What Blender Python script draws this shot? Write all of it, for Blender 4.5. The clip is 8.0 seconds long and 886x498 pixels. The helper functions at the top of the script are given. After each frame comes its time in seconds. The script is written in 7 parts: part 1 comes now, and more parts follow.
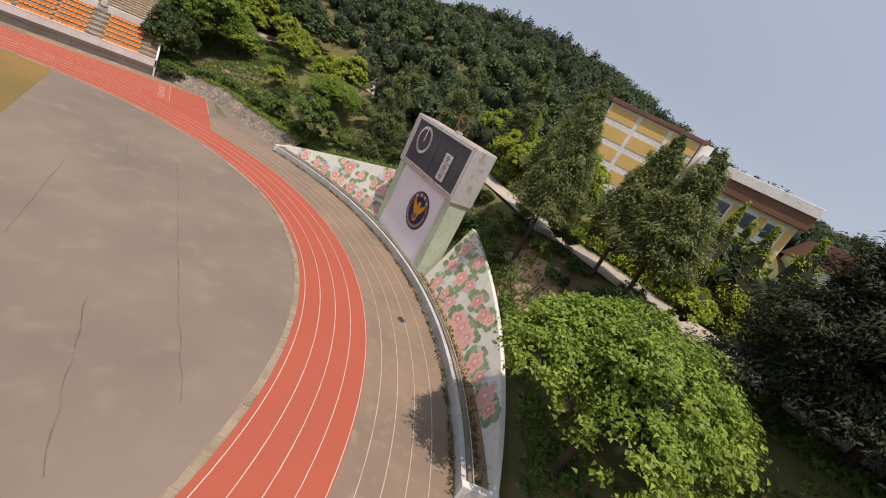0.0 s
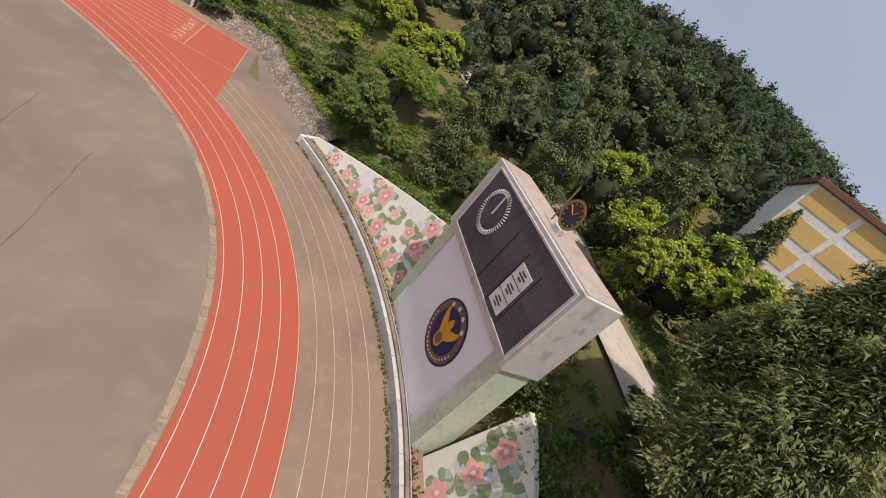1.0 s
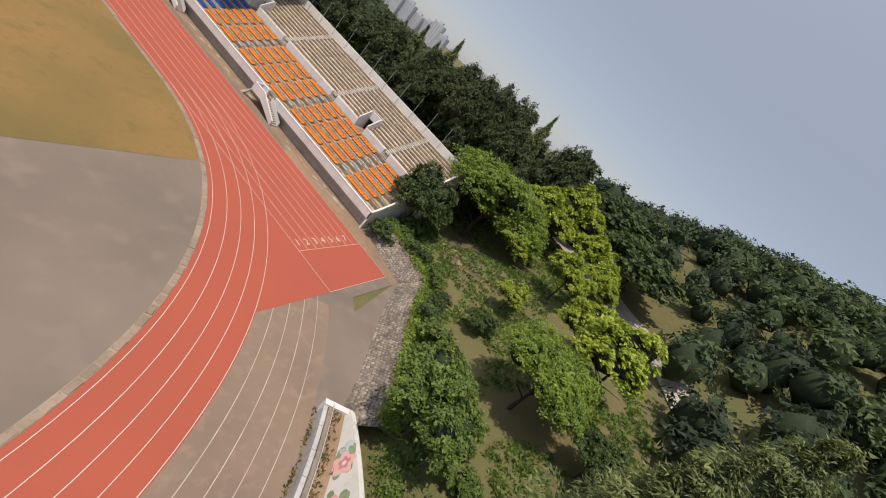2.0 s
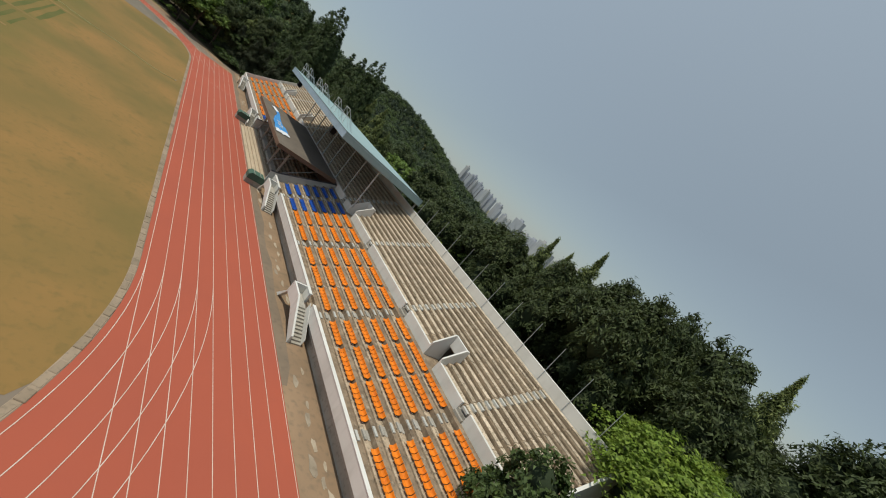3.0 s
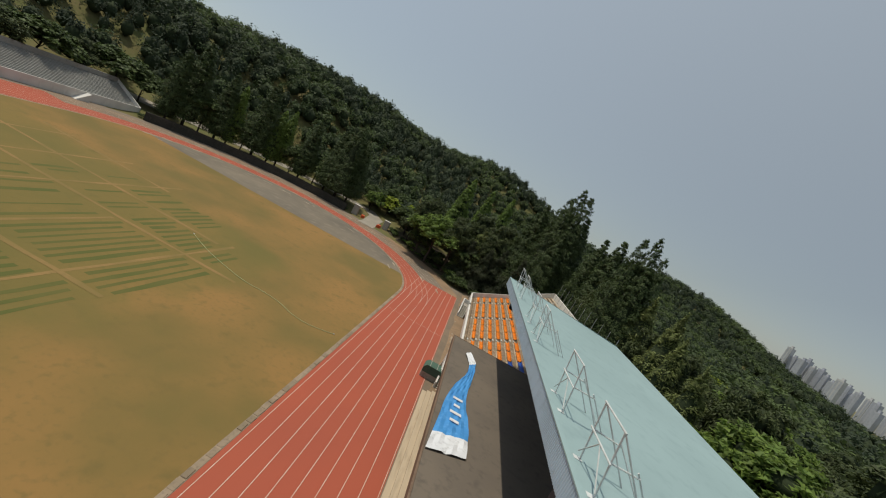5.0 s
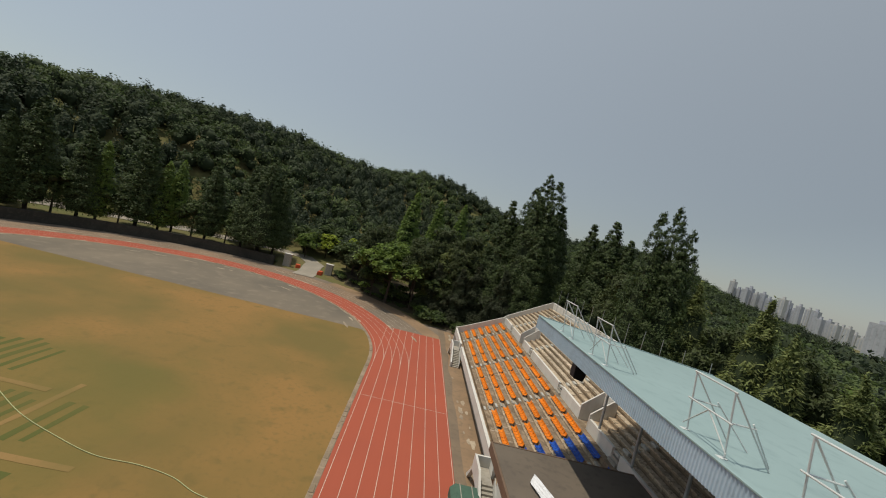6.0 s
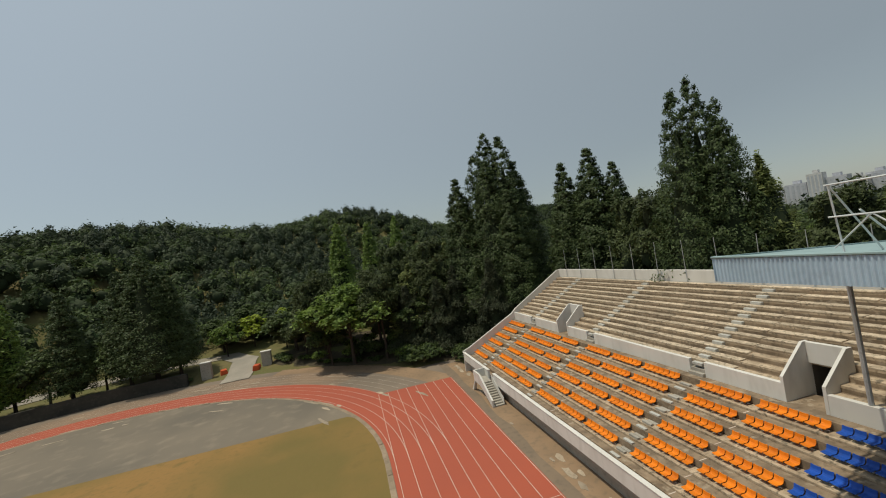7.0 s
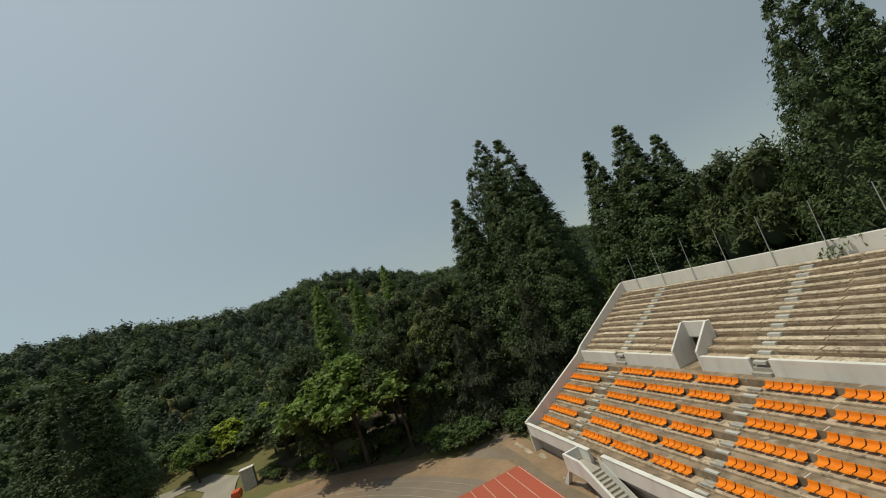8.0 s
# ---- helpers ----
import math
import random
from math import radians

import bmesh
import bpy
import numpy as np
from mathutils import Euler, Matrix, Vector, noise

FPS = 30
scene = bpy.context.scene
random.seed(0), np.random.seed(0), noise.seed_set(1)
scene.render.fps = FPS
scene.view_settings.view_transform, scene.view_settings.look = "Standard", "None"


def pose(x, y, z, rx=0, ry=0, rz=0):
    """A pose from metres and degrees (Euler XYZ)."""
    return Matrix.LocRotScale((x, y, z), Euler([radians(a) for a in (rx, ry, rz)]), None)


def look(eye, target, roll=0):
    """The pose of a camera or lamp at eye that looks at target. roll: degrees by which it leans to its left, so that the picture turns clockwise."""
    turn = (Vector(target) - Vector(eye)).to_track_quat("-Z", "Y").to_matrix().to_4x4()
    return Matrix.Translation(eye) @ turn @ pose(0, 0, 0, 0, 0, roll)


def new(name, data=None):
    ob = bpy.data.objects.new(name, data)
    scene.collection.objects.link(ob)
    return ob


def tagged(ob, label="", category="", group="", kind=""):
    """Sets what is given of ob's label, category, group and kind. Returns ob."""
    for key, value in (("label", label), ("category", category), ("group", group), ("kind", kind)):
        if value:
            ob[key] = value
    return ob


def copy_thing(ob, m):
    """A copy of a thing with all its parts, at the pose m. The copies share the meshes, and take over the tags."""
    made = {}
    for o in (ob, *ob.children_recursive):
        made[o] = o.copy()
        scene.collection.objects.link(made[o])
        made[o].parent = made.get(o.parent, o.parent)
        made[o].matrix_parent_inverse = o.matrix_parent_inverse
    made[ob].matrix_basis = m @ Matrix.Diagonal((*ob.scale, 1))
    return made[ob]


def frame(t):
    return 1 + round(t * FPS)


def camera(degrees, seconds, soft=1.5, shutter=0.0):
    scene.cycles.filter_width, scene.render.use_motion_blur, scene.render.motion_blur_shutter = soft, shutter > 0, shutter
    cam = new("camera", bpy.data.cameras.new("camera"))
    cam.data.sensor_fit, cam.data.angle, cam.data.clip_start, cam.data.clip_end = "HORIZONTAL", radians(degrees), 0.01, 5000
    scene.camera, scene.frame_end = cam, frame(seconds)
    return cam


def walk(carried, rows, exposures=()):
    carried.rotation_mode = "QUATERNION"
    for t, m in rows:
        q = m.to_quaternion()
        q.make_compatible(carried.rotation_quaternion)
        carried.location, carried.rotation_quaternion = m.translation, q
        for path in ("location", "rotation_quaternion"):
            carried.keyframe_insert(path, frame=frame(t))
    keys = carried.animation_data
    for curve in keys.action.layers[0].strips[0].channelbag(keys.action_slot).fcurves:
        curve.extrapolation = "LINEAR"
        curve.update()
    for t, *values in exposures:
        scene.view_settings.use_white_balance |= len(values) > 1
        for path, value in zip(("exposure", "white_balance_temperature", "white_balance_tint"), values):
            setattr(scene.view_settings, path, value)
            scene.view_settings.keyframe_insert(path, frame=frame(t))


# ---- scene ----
cam = camera(95.0, 8.0, soft=1.1)
PATH = [
    (0, (-71.92, 1.83, 17.53), (-57.41, -10.45, 11.32), 27.43),
    (0.5, (-62.56, -4.43, 18.95), (-47.96, -15.81, 11.37), 32.19),
    (1, (-51.44, -8.29, 20.36), (-36.42, -18.23, 11.67), 40.99),
    (1.2, (-47.47, -10.06, 21.18), (-31.82, -18.68, 12.20), 42.60),
    (2.3, (-22.27, -17.48, 22.34), (-5.39, -8.04, 17.25), 45.72),
    (2.5, (-17.15, -15.34, 20.93), (-1.43, -3.45, 17.55), 46.19),
    (3, (-6.02, -5.65, 19.24), (6.98, 9.26, 16.28), 41.40),
    (3.5, (2.22, 5.65, 18.65), (9.57, 24.03, 15.81), 37.36),
    (4, (6.99, 16.74, 19.52), (8.93, 36.59, 18.05), 36.46),
    (4.5, (8.41, 28.11, 20.42), (7.74, 47.94, 17.91), 32.82),
    (5.8, (3.25, 52.76, 20.70), (3.72, 72.70, 19.22), 18.32),
    (6, (2.56, 56.53, 19.69), (3.57, 76.48, 18.72), 14.61),
    (6.5, (0.52, 66.07, 18.22), (3.25, 85.88, 17.97), 2.80),
    (7, (-1.32, 75.38, 16.81), (3.35, 94.82, 16.98), -9.34),
    (7.5, (-2.36, 83.88, 16.73), (3.55, 102.98, 16.72), -19.79),
    (8, (-1.95, 91.75, 16.40), (4.15, 110.62, 18.78), -20.10),
]
walk(cam, [(t, look(e, g, r)) for t, e, g, r in PATH], [(0.0, 0.30, 6800, 20), (1.2, 0.28, 6800, 20), (2.5, 0.08, 6600, 14), (3.0, -0.12, 6600, 5), (3.5, -0.27, 6800, 6), (4.5, -0.25, 6900, 7), (6.0, -0.24, 7080, 9), (8.0, -0.20, 7050, 2)])

# world, sun, exposure
SUN_DIR = Vector((-0.31, 0.06, 0.95)).normalized()
world = bpy.data.worlds.new("sky")
scene.world = world
world.use_nodes = True
wn, wl = world.node_tree.nodes, world.node_tree.links
wn.clear()
sky = wn.new("ShaderNodeTexSky")
sky.sky_type = "NISHITA"
sky.sun_disc = False
sky.sun_elevation = math.asin(SUN_DIR.z)
sky.sun_rotation = math.atan2(SUN_DIR.x, SUN_DIR.y)
sky.air_density, sky.dust_density, sky.ozone_density, sky.altitude = 0.9, 0.6, 1.0, 10
bg = wn.new("ShaderNodeBackground")
bg.inputs["Strength"].default_value = 0.10
wo = wn.new("ShaderNodeOutputWorld")
haze = wn.new("ShaderNodeMix")  # even summer haze over the clear sky
haze.data_type = "RGBA"
haze.inputs["Factor"].default_value = 0.52
haze.inputs[7].default_value = (5.35, 6.05, 6.6, 1)
wl.new(sky.outputs["Color"], haze.inputs[6])
# sky brightness is graded by hand, from 0.8 up to 1.4 towards the sun
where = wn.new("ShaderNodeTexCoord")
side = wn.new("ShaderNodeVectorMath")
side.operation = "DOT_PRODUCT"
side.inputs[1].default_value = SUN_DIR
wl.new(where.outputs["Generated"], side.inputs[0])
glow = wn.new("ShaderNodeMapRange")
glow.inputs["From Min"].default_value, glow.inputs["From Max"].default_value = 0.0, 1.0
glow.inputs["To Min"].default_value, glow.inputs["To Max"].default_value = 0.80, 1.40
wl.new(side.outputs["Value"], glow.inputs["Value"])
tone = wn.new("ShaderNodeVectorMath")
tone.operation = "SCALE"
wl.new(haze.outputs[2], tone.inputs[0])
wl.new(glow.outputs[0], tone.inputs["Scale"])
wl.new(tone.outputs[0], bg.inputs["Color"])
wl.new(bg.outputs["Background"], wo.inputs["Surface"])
sun = new("sun", bpy.data.lights.new("sun", "SUN"))
sun.data.energy, sun.data.angle, sun.data.color = 3.2, radians(0.8), (1.0, 0.95, 0.86)
sun.matrix_world = look(SUN_DIR * 200, (0, 0, 0))

# ---- materials ----
def mat(name, c1, c2=None, c3=None, rough=0.85, big=0.15, fine=6.0, bump=0.3, metal=0.0, island=0.0, obj=0.0, translucent=0.0, stretch=(1, 1, 1), contrast=0.5, spec=0.3, chips=None):
    """Two-scale noisy surface: c1 and c2 mixed by large patches, c3 by fine grain, and sharp-edged chips or stains."""
    m = bpy.data.materials.new(name)
    m.use_nodes = True
    n, l = m.node_tree.nodes, m.node_tree.links
    n.clear()
    out = n.new("ShaderNodeOutputMaterial")
    p = n.new("ShaderNodeBsdfPrincipled")
    p.inputs["Roughness"].default_value = rough
    p.inputs["Metallic"].default_value = metal
    p.inputs["Specular IOR Level"].default_value = spec
    g = n.new("ShaderNodeNewGeometry")
    mp = n.new("ShaderNodeMapping")
    mp.inputs["Scale"].default_value = stretch
    l.new(g.outputs["Position"], mp.inputs["Vector"])
    c2 = c2 or tuple(v * 0.75 for v in c1)
    c3 = c3 or tuple(v * 0.6 for v in c1)

    def noise_tex(scale, detail, lo, hi):
        t = n.new("ShaderNodeTexNoise")
        t.inputs["Scale"].default_value, t.inputs["Detail"].default_value = scale, detail
        l.new(mp.outputs["Vector"], t.inputs["Vector"])
        r = n.new("ShaderNodeMapRange")
        r.inputs["From Min"].default_value, r.inputs["From Max"].default_value = lo, hi
        l.new(t.outputs["Fac"], r.inputs["Value"])
        return t, r

    def mix(a, b, fac):
        k = n.new("ShaderNodeMix")
        k.data_type = "RGBA"
        l.new(fac, k.inputs["Factor"])
        for s, v in ((6, a), (7, b)):
            if isinstance(v, tuple):
                k.inputs[s].default_value = (*v, 1)
            else:
                l.new(v, k.inputs[s])
        return k.outputs[2]

    t1, r1 = noise_tex(big, 5, 0.5 - contrast / 4, 0.5 + contrast / 4)
    t2, r2 = noise_tex(fine, 6, 0.52, 0.85)
    col = mix(mix(c1, c2, r1.outputs[0]), c3, r2.outputs[0])
    if chips:
        colour, scale, lo, hi = chips
        col = mix(col, colour, noise_tex(scale, 4, lo, hi)[1].outputs[0])
    if island or obj:
        hsv = n.new("ShaderNodeHueSaturation")
        l.new(col, hsv.inputs["Color"])
        if island:
            src = g.outputs["Random Per Island"]
        else:
            src = n.new("ShaderNodeObjectInfo").outputs["Random"]
        r = n.new("ShaderNodeMapRange")
        amp = island or obj
        r.inputs["To Min"].default_value, r.inputs["To Max"].default_value = 1 - amp, 1 + amp
        l.new(src, r.inputs["Value"])
        l.new(r.outputs[0], hsv.inputs["Value"])
        col = hsv.outputs["Color"]
    l.new(col, p.inputs["Base Color"])
    if bump:
        b = n.new("ShaderNodeBump")
        b.inputs["Strength"].default_value, b.inputs["Distance"].default_value = bump, 0.03
        l.new(t2.outputs["Fac"], b.inputs["Height"])
        l.new(b.outputs["Normal"], p.inputs["Normal"])
    last = p.outputs["BSDF"]
    if translucent:
        tr = n.new("ShaderNodeBsdfTranslucent")
        l.new(col, tr.inputs["Color"])
        mx = n.new("ShaderNodeMixShader")
        mx.inputs["Fac"].default_value = translucent
        l.new(last, mx.inputs[1])
        l.new(tr.outputs["BSDF"], mx.inputs[2])
        last = mx.outputs["Shader"]
    l.new(last, out.inputs["Surface"])
    return m


RED = mat("red_track", (0.385, 0.090, 0.050), (0.345, 0.084, 0.050), (0.36, 0.088, 0.052), 0.9, 0.12, 1.2, 0.12, contrast=0.8)
WORN_LINE = mat("worn_line_paint", (0.56, 0.49, 0.41), (0.44, 0.37, 0.29), (0.30, 0.24, 0.18), 0.85, 0.8, 7, 0.05)
LINE = mat("line_paint", (0.62, 0.53, 0.45), (0.54, 0.42, 0.34), (0.46, 0.29, 0.23), 0.85, 0.6, 9, 0.05)
DUST = mat("dusty_asphalt", (0.220, 0.172, 0.128), (0.165, 0.132, 0.101), (0.238, 0.188, 0.140), 0.95, 0.09, 0.5, 0.2, contrast=0.7)
SAND = mat("bare_sandy_soil", (0.31, 0.205, 0.124), (0.215, 0.148, 0.092), (0.165, 0.125, 0.085), 0.95, 0.25, 2.0, 0.3, contrast=0.8)
TURF = mat("dry_turf", (0.262, 0.150, 0.049), (0.158, 0.118, 0.037), (0.176, 0.120, 0.041), 0.95, 0.06, 2.2, 0.7, contrast=0.5, chips=((0.150, 0.110, 0.036), 0.55, 0.56, 0.86))
# the middle of the pitch stays greener, with a soft uneven edge
tn, tl = TURF.node_tree.nodes, TURF.node_tree.links
tp = [n for n in tn if n.type == "BSDF_PRINCIPLED"][0]
tg = tn.new("ShaderNodeNewGeometry")
tw = tn.new("ShaderNodeTexNoise")
tw.inputs["Scale"].default_value, tw.inputs["Detail"].default_value = 0.16, 6
tl.new(tg.outputs["Position"], tw.inputs["Vector"])
tb = tn.new("ShaderNodeVectorMath")
tb.operation = "MULTIPLY_ADD"
tb.inputs[1].default_value, tb.inputs[2].default_value = (14, 14, 0), (-7, -7, 0)
tl.new(tw.outputs["Color"], tb.inputs[0])
tc = tn.new("ShaderNodeVectorMath")
tl.new(tb.outputs[0], tc.inputs[0])
tl.new(tg.outputs["Position"], tc.inputs[1])
td = tn.new("ShaderNodeSeparateXYZ")
tl.new(tc.outputs[0], td.inputs[0])
masks = []
for axis_name, lo, hi in (("X", -74.0, -15.5), ("Y", 46.0, 97.0)):
    pair = []
    for a, b in ((lo - 3, lo + 3), (hi + 3, hi - 3)):
        r = tn.new("ShaderNodeMapRange")
        r.interpolation_type = "SMOOTHSTEP"
        r.inputs["From Min"].default_value, r.inputs["From Max"].default_value = a, b
        tl.new(td.outputs[axis_name], r.inputs["Value"])
        pair.append(r.outputs[0])
    masks += pair
acc = masks[0]
for q in masks[1:]:
    m = tn.new("ShaderNodeMath")
    m.operation = "MULTIPLY"
    tl.new(acc, m.inputs[0])
    tl.new(q, m.inputs[1])
    acc = m.outputs[0]
m = tn.new("ShaderNodeMath")
m.operation = "MULTIPLY"
m.inputs[1].default_value = 0.52
tl.new(acc, m.inputs[0])
tm = tn.new("ShaderNodeMix")
tm.data_type = "RGBA"
tm.inputs[7].default_value = (0.128, 0.118, 0.032, 1)
tl.new(m.outputs[0], tm.inputs["Factor"])
tl.new(tp.inputs["Base Color"].links[0].from_socket, tm.inputs[6])
tl.new(tm.outputs[2], tp.inputs["Base Color"])
TURF_DRY = mat("dead_turf", (0.268, 0.165, 0.062), (0.20, 0.140, 0.048), (0.19, 0.138, 0.048), 0.95, 0.2, 2, 0.4)
TURF_GREEN = mat("green_turf", (0.094, 0.102, 0.026), (0.118, 0.110, 0.031), (0.10, 0.10, 0.027), 0.95, 0.2, 2, 0.4)
EARTH = mat("hill_ground", (0.098, 0.112, 0.034), (0.150, 0.122, 0.050), (0.185, 0.135, 0.072), 0.95, 0.12, 1.2, 0.4, contrast=0.8)
CONC = mat("weathered_concrete", (0.40, 0.37, 0.32), (0.31, 0.285, 0.24), (0.20, 0.18, 0.15), 0.9, 0.35, 3.5, 0.25, contrast=0.7)
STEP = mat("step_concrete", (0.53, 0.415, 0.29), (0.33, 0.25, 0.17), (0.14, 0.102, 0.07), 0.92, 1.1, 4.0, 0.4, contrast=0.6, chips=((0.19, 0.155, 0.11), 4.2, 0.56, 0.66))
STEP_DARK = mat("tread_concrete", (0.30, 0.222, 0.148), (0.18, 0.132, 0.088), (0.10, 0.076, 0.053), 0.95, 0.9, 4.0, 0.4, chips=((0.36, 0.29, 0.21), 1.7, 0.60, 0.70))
PALE_CONC = mat("pale_weathered_concrete", (0.50, 0.49, 0.45), (0.42, 0.41, 0.37), (0.31, 0.30, 0.27), 0.9, 0.12, 1.5, 0.2, contrast=0.7)
PLANK = mat("worn_pale_step", (0.50, 0.40, 0.285), (0.42, 0.335, 0.235), (0.33, 0.26, 0.18), 0.93, 0.5, 3.0, 0.2, contrast=0.7, stretch=(1, 0.12, 1))
WHITE = mat("white_painted_concrete", (0.70, 0.68, 0.63), (0.60, 0.58, 0.53), (0.55, 0.53, 0.48), 0.8, 0.35, 1.4, 0.08, contrast=0.8, stretch=(1, 1, 0.3))
KERB = mat("kerb_concrete", (0.31, 0.235, 0.165), (0.24, 0.185, 0.125), (0.17, 0.135, 0.095), 0.95, 0.5, 5, 0.4, obj=0.1)
ORANGE = mat("orange_plastic", (0.80, 0.228, 0.016), (0.72, 0.195, 0.014), (0.56, 0.13, 0.02), 0.45, 0.5, 3, 0.02, obj=0.08)
BLUE = mat("blue_plastic", (0.014, 0.085, 0.42), (0.012, 0.07, 0.33), (0.02, 0.06, 0.25), 0.45, 0.5, 3, 0.02, obj=0.08)
ROOF = mat("pale_teal_sheet", (0.295, 0.405, 0.405), (0.268, 0.370, 0.372), (0.225, 0.315, 0.32), 0.55, 0.12, 1.2, 0.03)
FASCIA = mat("grey_blue_sheet", (0.44, 0.56, 0.66), (0.39, 0.51, 0.60), (0.33, 0.42, 0.50), 0.5, 0.3, 2, 0.03)
STEEL = mat("galvanised_steel", (0.48, 0.50, 0.50), (0.40, 0.42, 0.42), (0.3, 0.3, 0.3), 0.5, 1, 8, 0.05, metal=0.3)
BROWN = mat("brown_canopy_felt", (0.165, 0.135, 0.105), (0.135, 0.112, 0.09), (0.10, 0.085, 0.07), 0.9, 0.2, 2, 0.15)
FELT_EDGE = mat("brown_fascia", (0.19, 0.125, 0.085), (0.15, 0.10, 0.07), None, 0.8, 0.4, 4, 0.1)
DARK = mat("dark_paint_and_shade", (0.035, 0.037, 0.042), (0.05, 0.05, 0.055), (0.07, 0.07, 0.07), 0.6, 0.4, 3, 0.05)
BLACK = mat("black_cloth", (0.008, 0.008, 0.009), (0.012, 0.012, 0.012), None, 0.85, 1, 8, 0.1)
GREENBOX = mat("green_canvas", (0.075, 0.14, 0.10), (0.06, 0.115, 0.085), None, 0.8, 0.6, 4, 0.2)
GREENPAINT = mat("pale_green_paint", (0.52, 0.60, 0.44), (0.46, 0.54, 0.39), None, 0.8, 0.3, 3, 0.05)
STONE = mat("rubble_stone", (0.29, 0.24, 0.18), (0.18, 0.15, 0.115), (0.13, 0.115, 0.10), 0.9, 0.6, 4, 0.4, obj=0.35)
STONE_J = mat("rubble_stone_joined", (0.29, 0.24, 0.18), (0.18, 0.15, 0.115), (0.13, 0.115, 0.10), 0.9, 0.6, 4, 0.4, island=0.35)
MORTAR = mat("mortar", (0.16, 0.14, 0.11), (0.12, 0.105, 0.085), None, 0.95, 0.6, 5, 0.3)
BARK = mat("bark", (0.075, 0.055, 0.04), (0.05, 0.038, 0.03), None, 0.95, 1, 6, 0.6)
LEAF = {
    "deep": mat("leaf_deep", (0.082, 0.119, 0.032), (0.059, 0.092, 0.028), (0.117, 0.149, 0.040), 0.6, 0.5, 3, 0, island=0.4, translucent=0.28),
    "bright": mat("leaf_bright", (0.247, 0.334, 0.047), (0.180, 0.271, 0.043), (0.323, 0.372, 0.068), 0.55, 0.5, 3, 0, island=0.35, translucent=0.38),
    "lime": mat("leaf_lime", (0.375, 0.441, 0.049), (0.292, 0.381, 0.046), (0.450, 0.474, 0.091), 0.55, 0.5, 3, 0, island=0.35, translucent=0.38),
    "spruce": mat("leaf_spruce", (0.213, 0.247, 0.086), (0.154, 0.191, 0.068), (0.290, 0.308, 0.101), 0.65, 0.5, 3, 0, island=0.4, translucent=0.38),
    # near-black spruce leaves: the shade of their backlit side is in the colour
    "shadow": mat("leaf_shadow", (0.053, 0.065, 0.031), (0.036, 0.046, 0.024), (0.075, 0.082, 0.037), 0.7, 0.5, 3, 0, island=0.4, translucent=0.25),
    "pine": mat("leaf_pine", (0.070, 0.091, 0.030), (0.051, 0.070, 0.024), (0.092, 0.111, 0.036), 0.65, 0.5, 3, 0, island=0.4, translucent=0.22),
    "redwood": mat("leaf_redwood", (0.065, 0.096, 0.029), (0.048, 0.076, 0.025), (0.089, 0.115, 0.034), 0.6, 0.5, 3, 0, island=0.38, translucent=0.22),
    "fresh": mat("leaf_fresh", (0.229, 0.312, 0.048), (0.170, 0.253, 0.042), (0.294, 0.353, 0.062), 0.58, 0.5, 3, 0, island=0.36, translucent=0.42),
    "mid": mat("leaf_mid", (0.176, 0.254, 0.053), (0.131, 0.205, 0.048), (0.244, 0.295, 0.068), 0.6, 0.5, 3, 0, island=0.38, translucent=0.44),
}
FOREST = mat("forest_leaves", (0.058, 0.084, 0.034), (0.042, 0.064, 0.029), (0.082, 0.102, 0.039), 0.7, 0.03, 0.22, 0, island=0.3, translucent=0.28, contrast=0.5)
FOREST_TONES = [
    mat("forest_pine_needles", (0.042, 0.062, 0.032), (0.032, 0.049, 0.027), (0.056, 0.074, 0.036), 0.7, 0.05, 0.3, 0, island=0.25, translucent=0.25),
    mat("forest_oak_leaves", (0.072, 0.104, 0.038), (0.056, 0.085, 0.033), (0.092, 0.118, 0.043), 0.7, 0.05, 0.3, 0, island=0.25, translucent=0.3),
    mat("forest_fresh_leaves", (0.100, 0.140, 0.046), (0.080, 0.116, 0.040), (0.124, 0.154, 0.050), 0.7, 0.05, 0.3, 0, island=0.25, translucent=0.3),
]
# solid crown cores; their dark colour stands in for shade inside the foliage
CORE_SHADE_BROWN = mat("core_shade_brown", (0.039, 0.041, 0.019), (0.028, 0.030, 0.014), (0.050, 0.045, 0.022), 0.95, 1.0, 4.0, 0.3)
CORE_SHADE_GREEN = mat("core_shade_green", (0.032, 0.046, 0.018), (0.023, 0.034, 0.015), (0.042, 0.055, 0.021), 0.9, 0.25, 1.3, 0.8, contrast=0.7)
ASPHALT = mat("old_grey_asphalt", (0.200, 0.166, 0.124), (0.140, 0.121, 0.095), (0.25, 0.205, 0.152), 0.95, 0.07, 0.5, 0.2, contrast=0.7)

# ---- mesh helpers ----
def data(name, verts, faces, smooth=False):
    me = bpy.data.meshes.new(name)
    me.from_pydata([tuple(v) for v in verts], [], faces)
    if smooth:
        me.polygons.foreach_set("use_smooth", [True] * len(me.polygons))
    me.update()
    return me


def part(name, mesh, material, parent=None, label=""):
    """Links a bmesh or mesh as one object, under a thing or part if one is given."""
    if isinstance(mesh, bmesh.types.BMesh):
        bm, mesh = mesh, bpy.data.meshes.new(name)
        bm.to_mesh(mesh)
        bm.free()
    if material and not mesh.materials:
        mesh.materials.append(material)
    ob = new(name, mesh)
    if parent:
        ob.parent = parent
    if label:
        ob["label"] = label
    return ob


def thing(name, label, category, group="", kind="", at=(0, 0, 0), rz=0.0):
    ob = new(name)
    ob.matrix_basis = pose(*at, 0, 0, rz)
    return tagged(ob, label, category, group, kind)


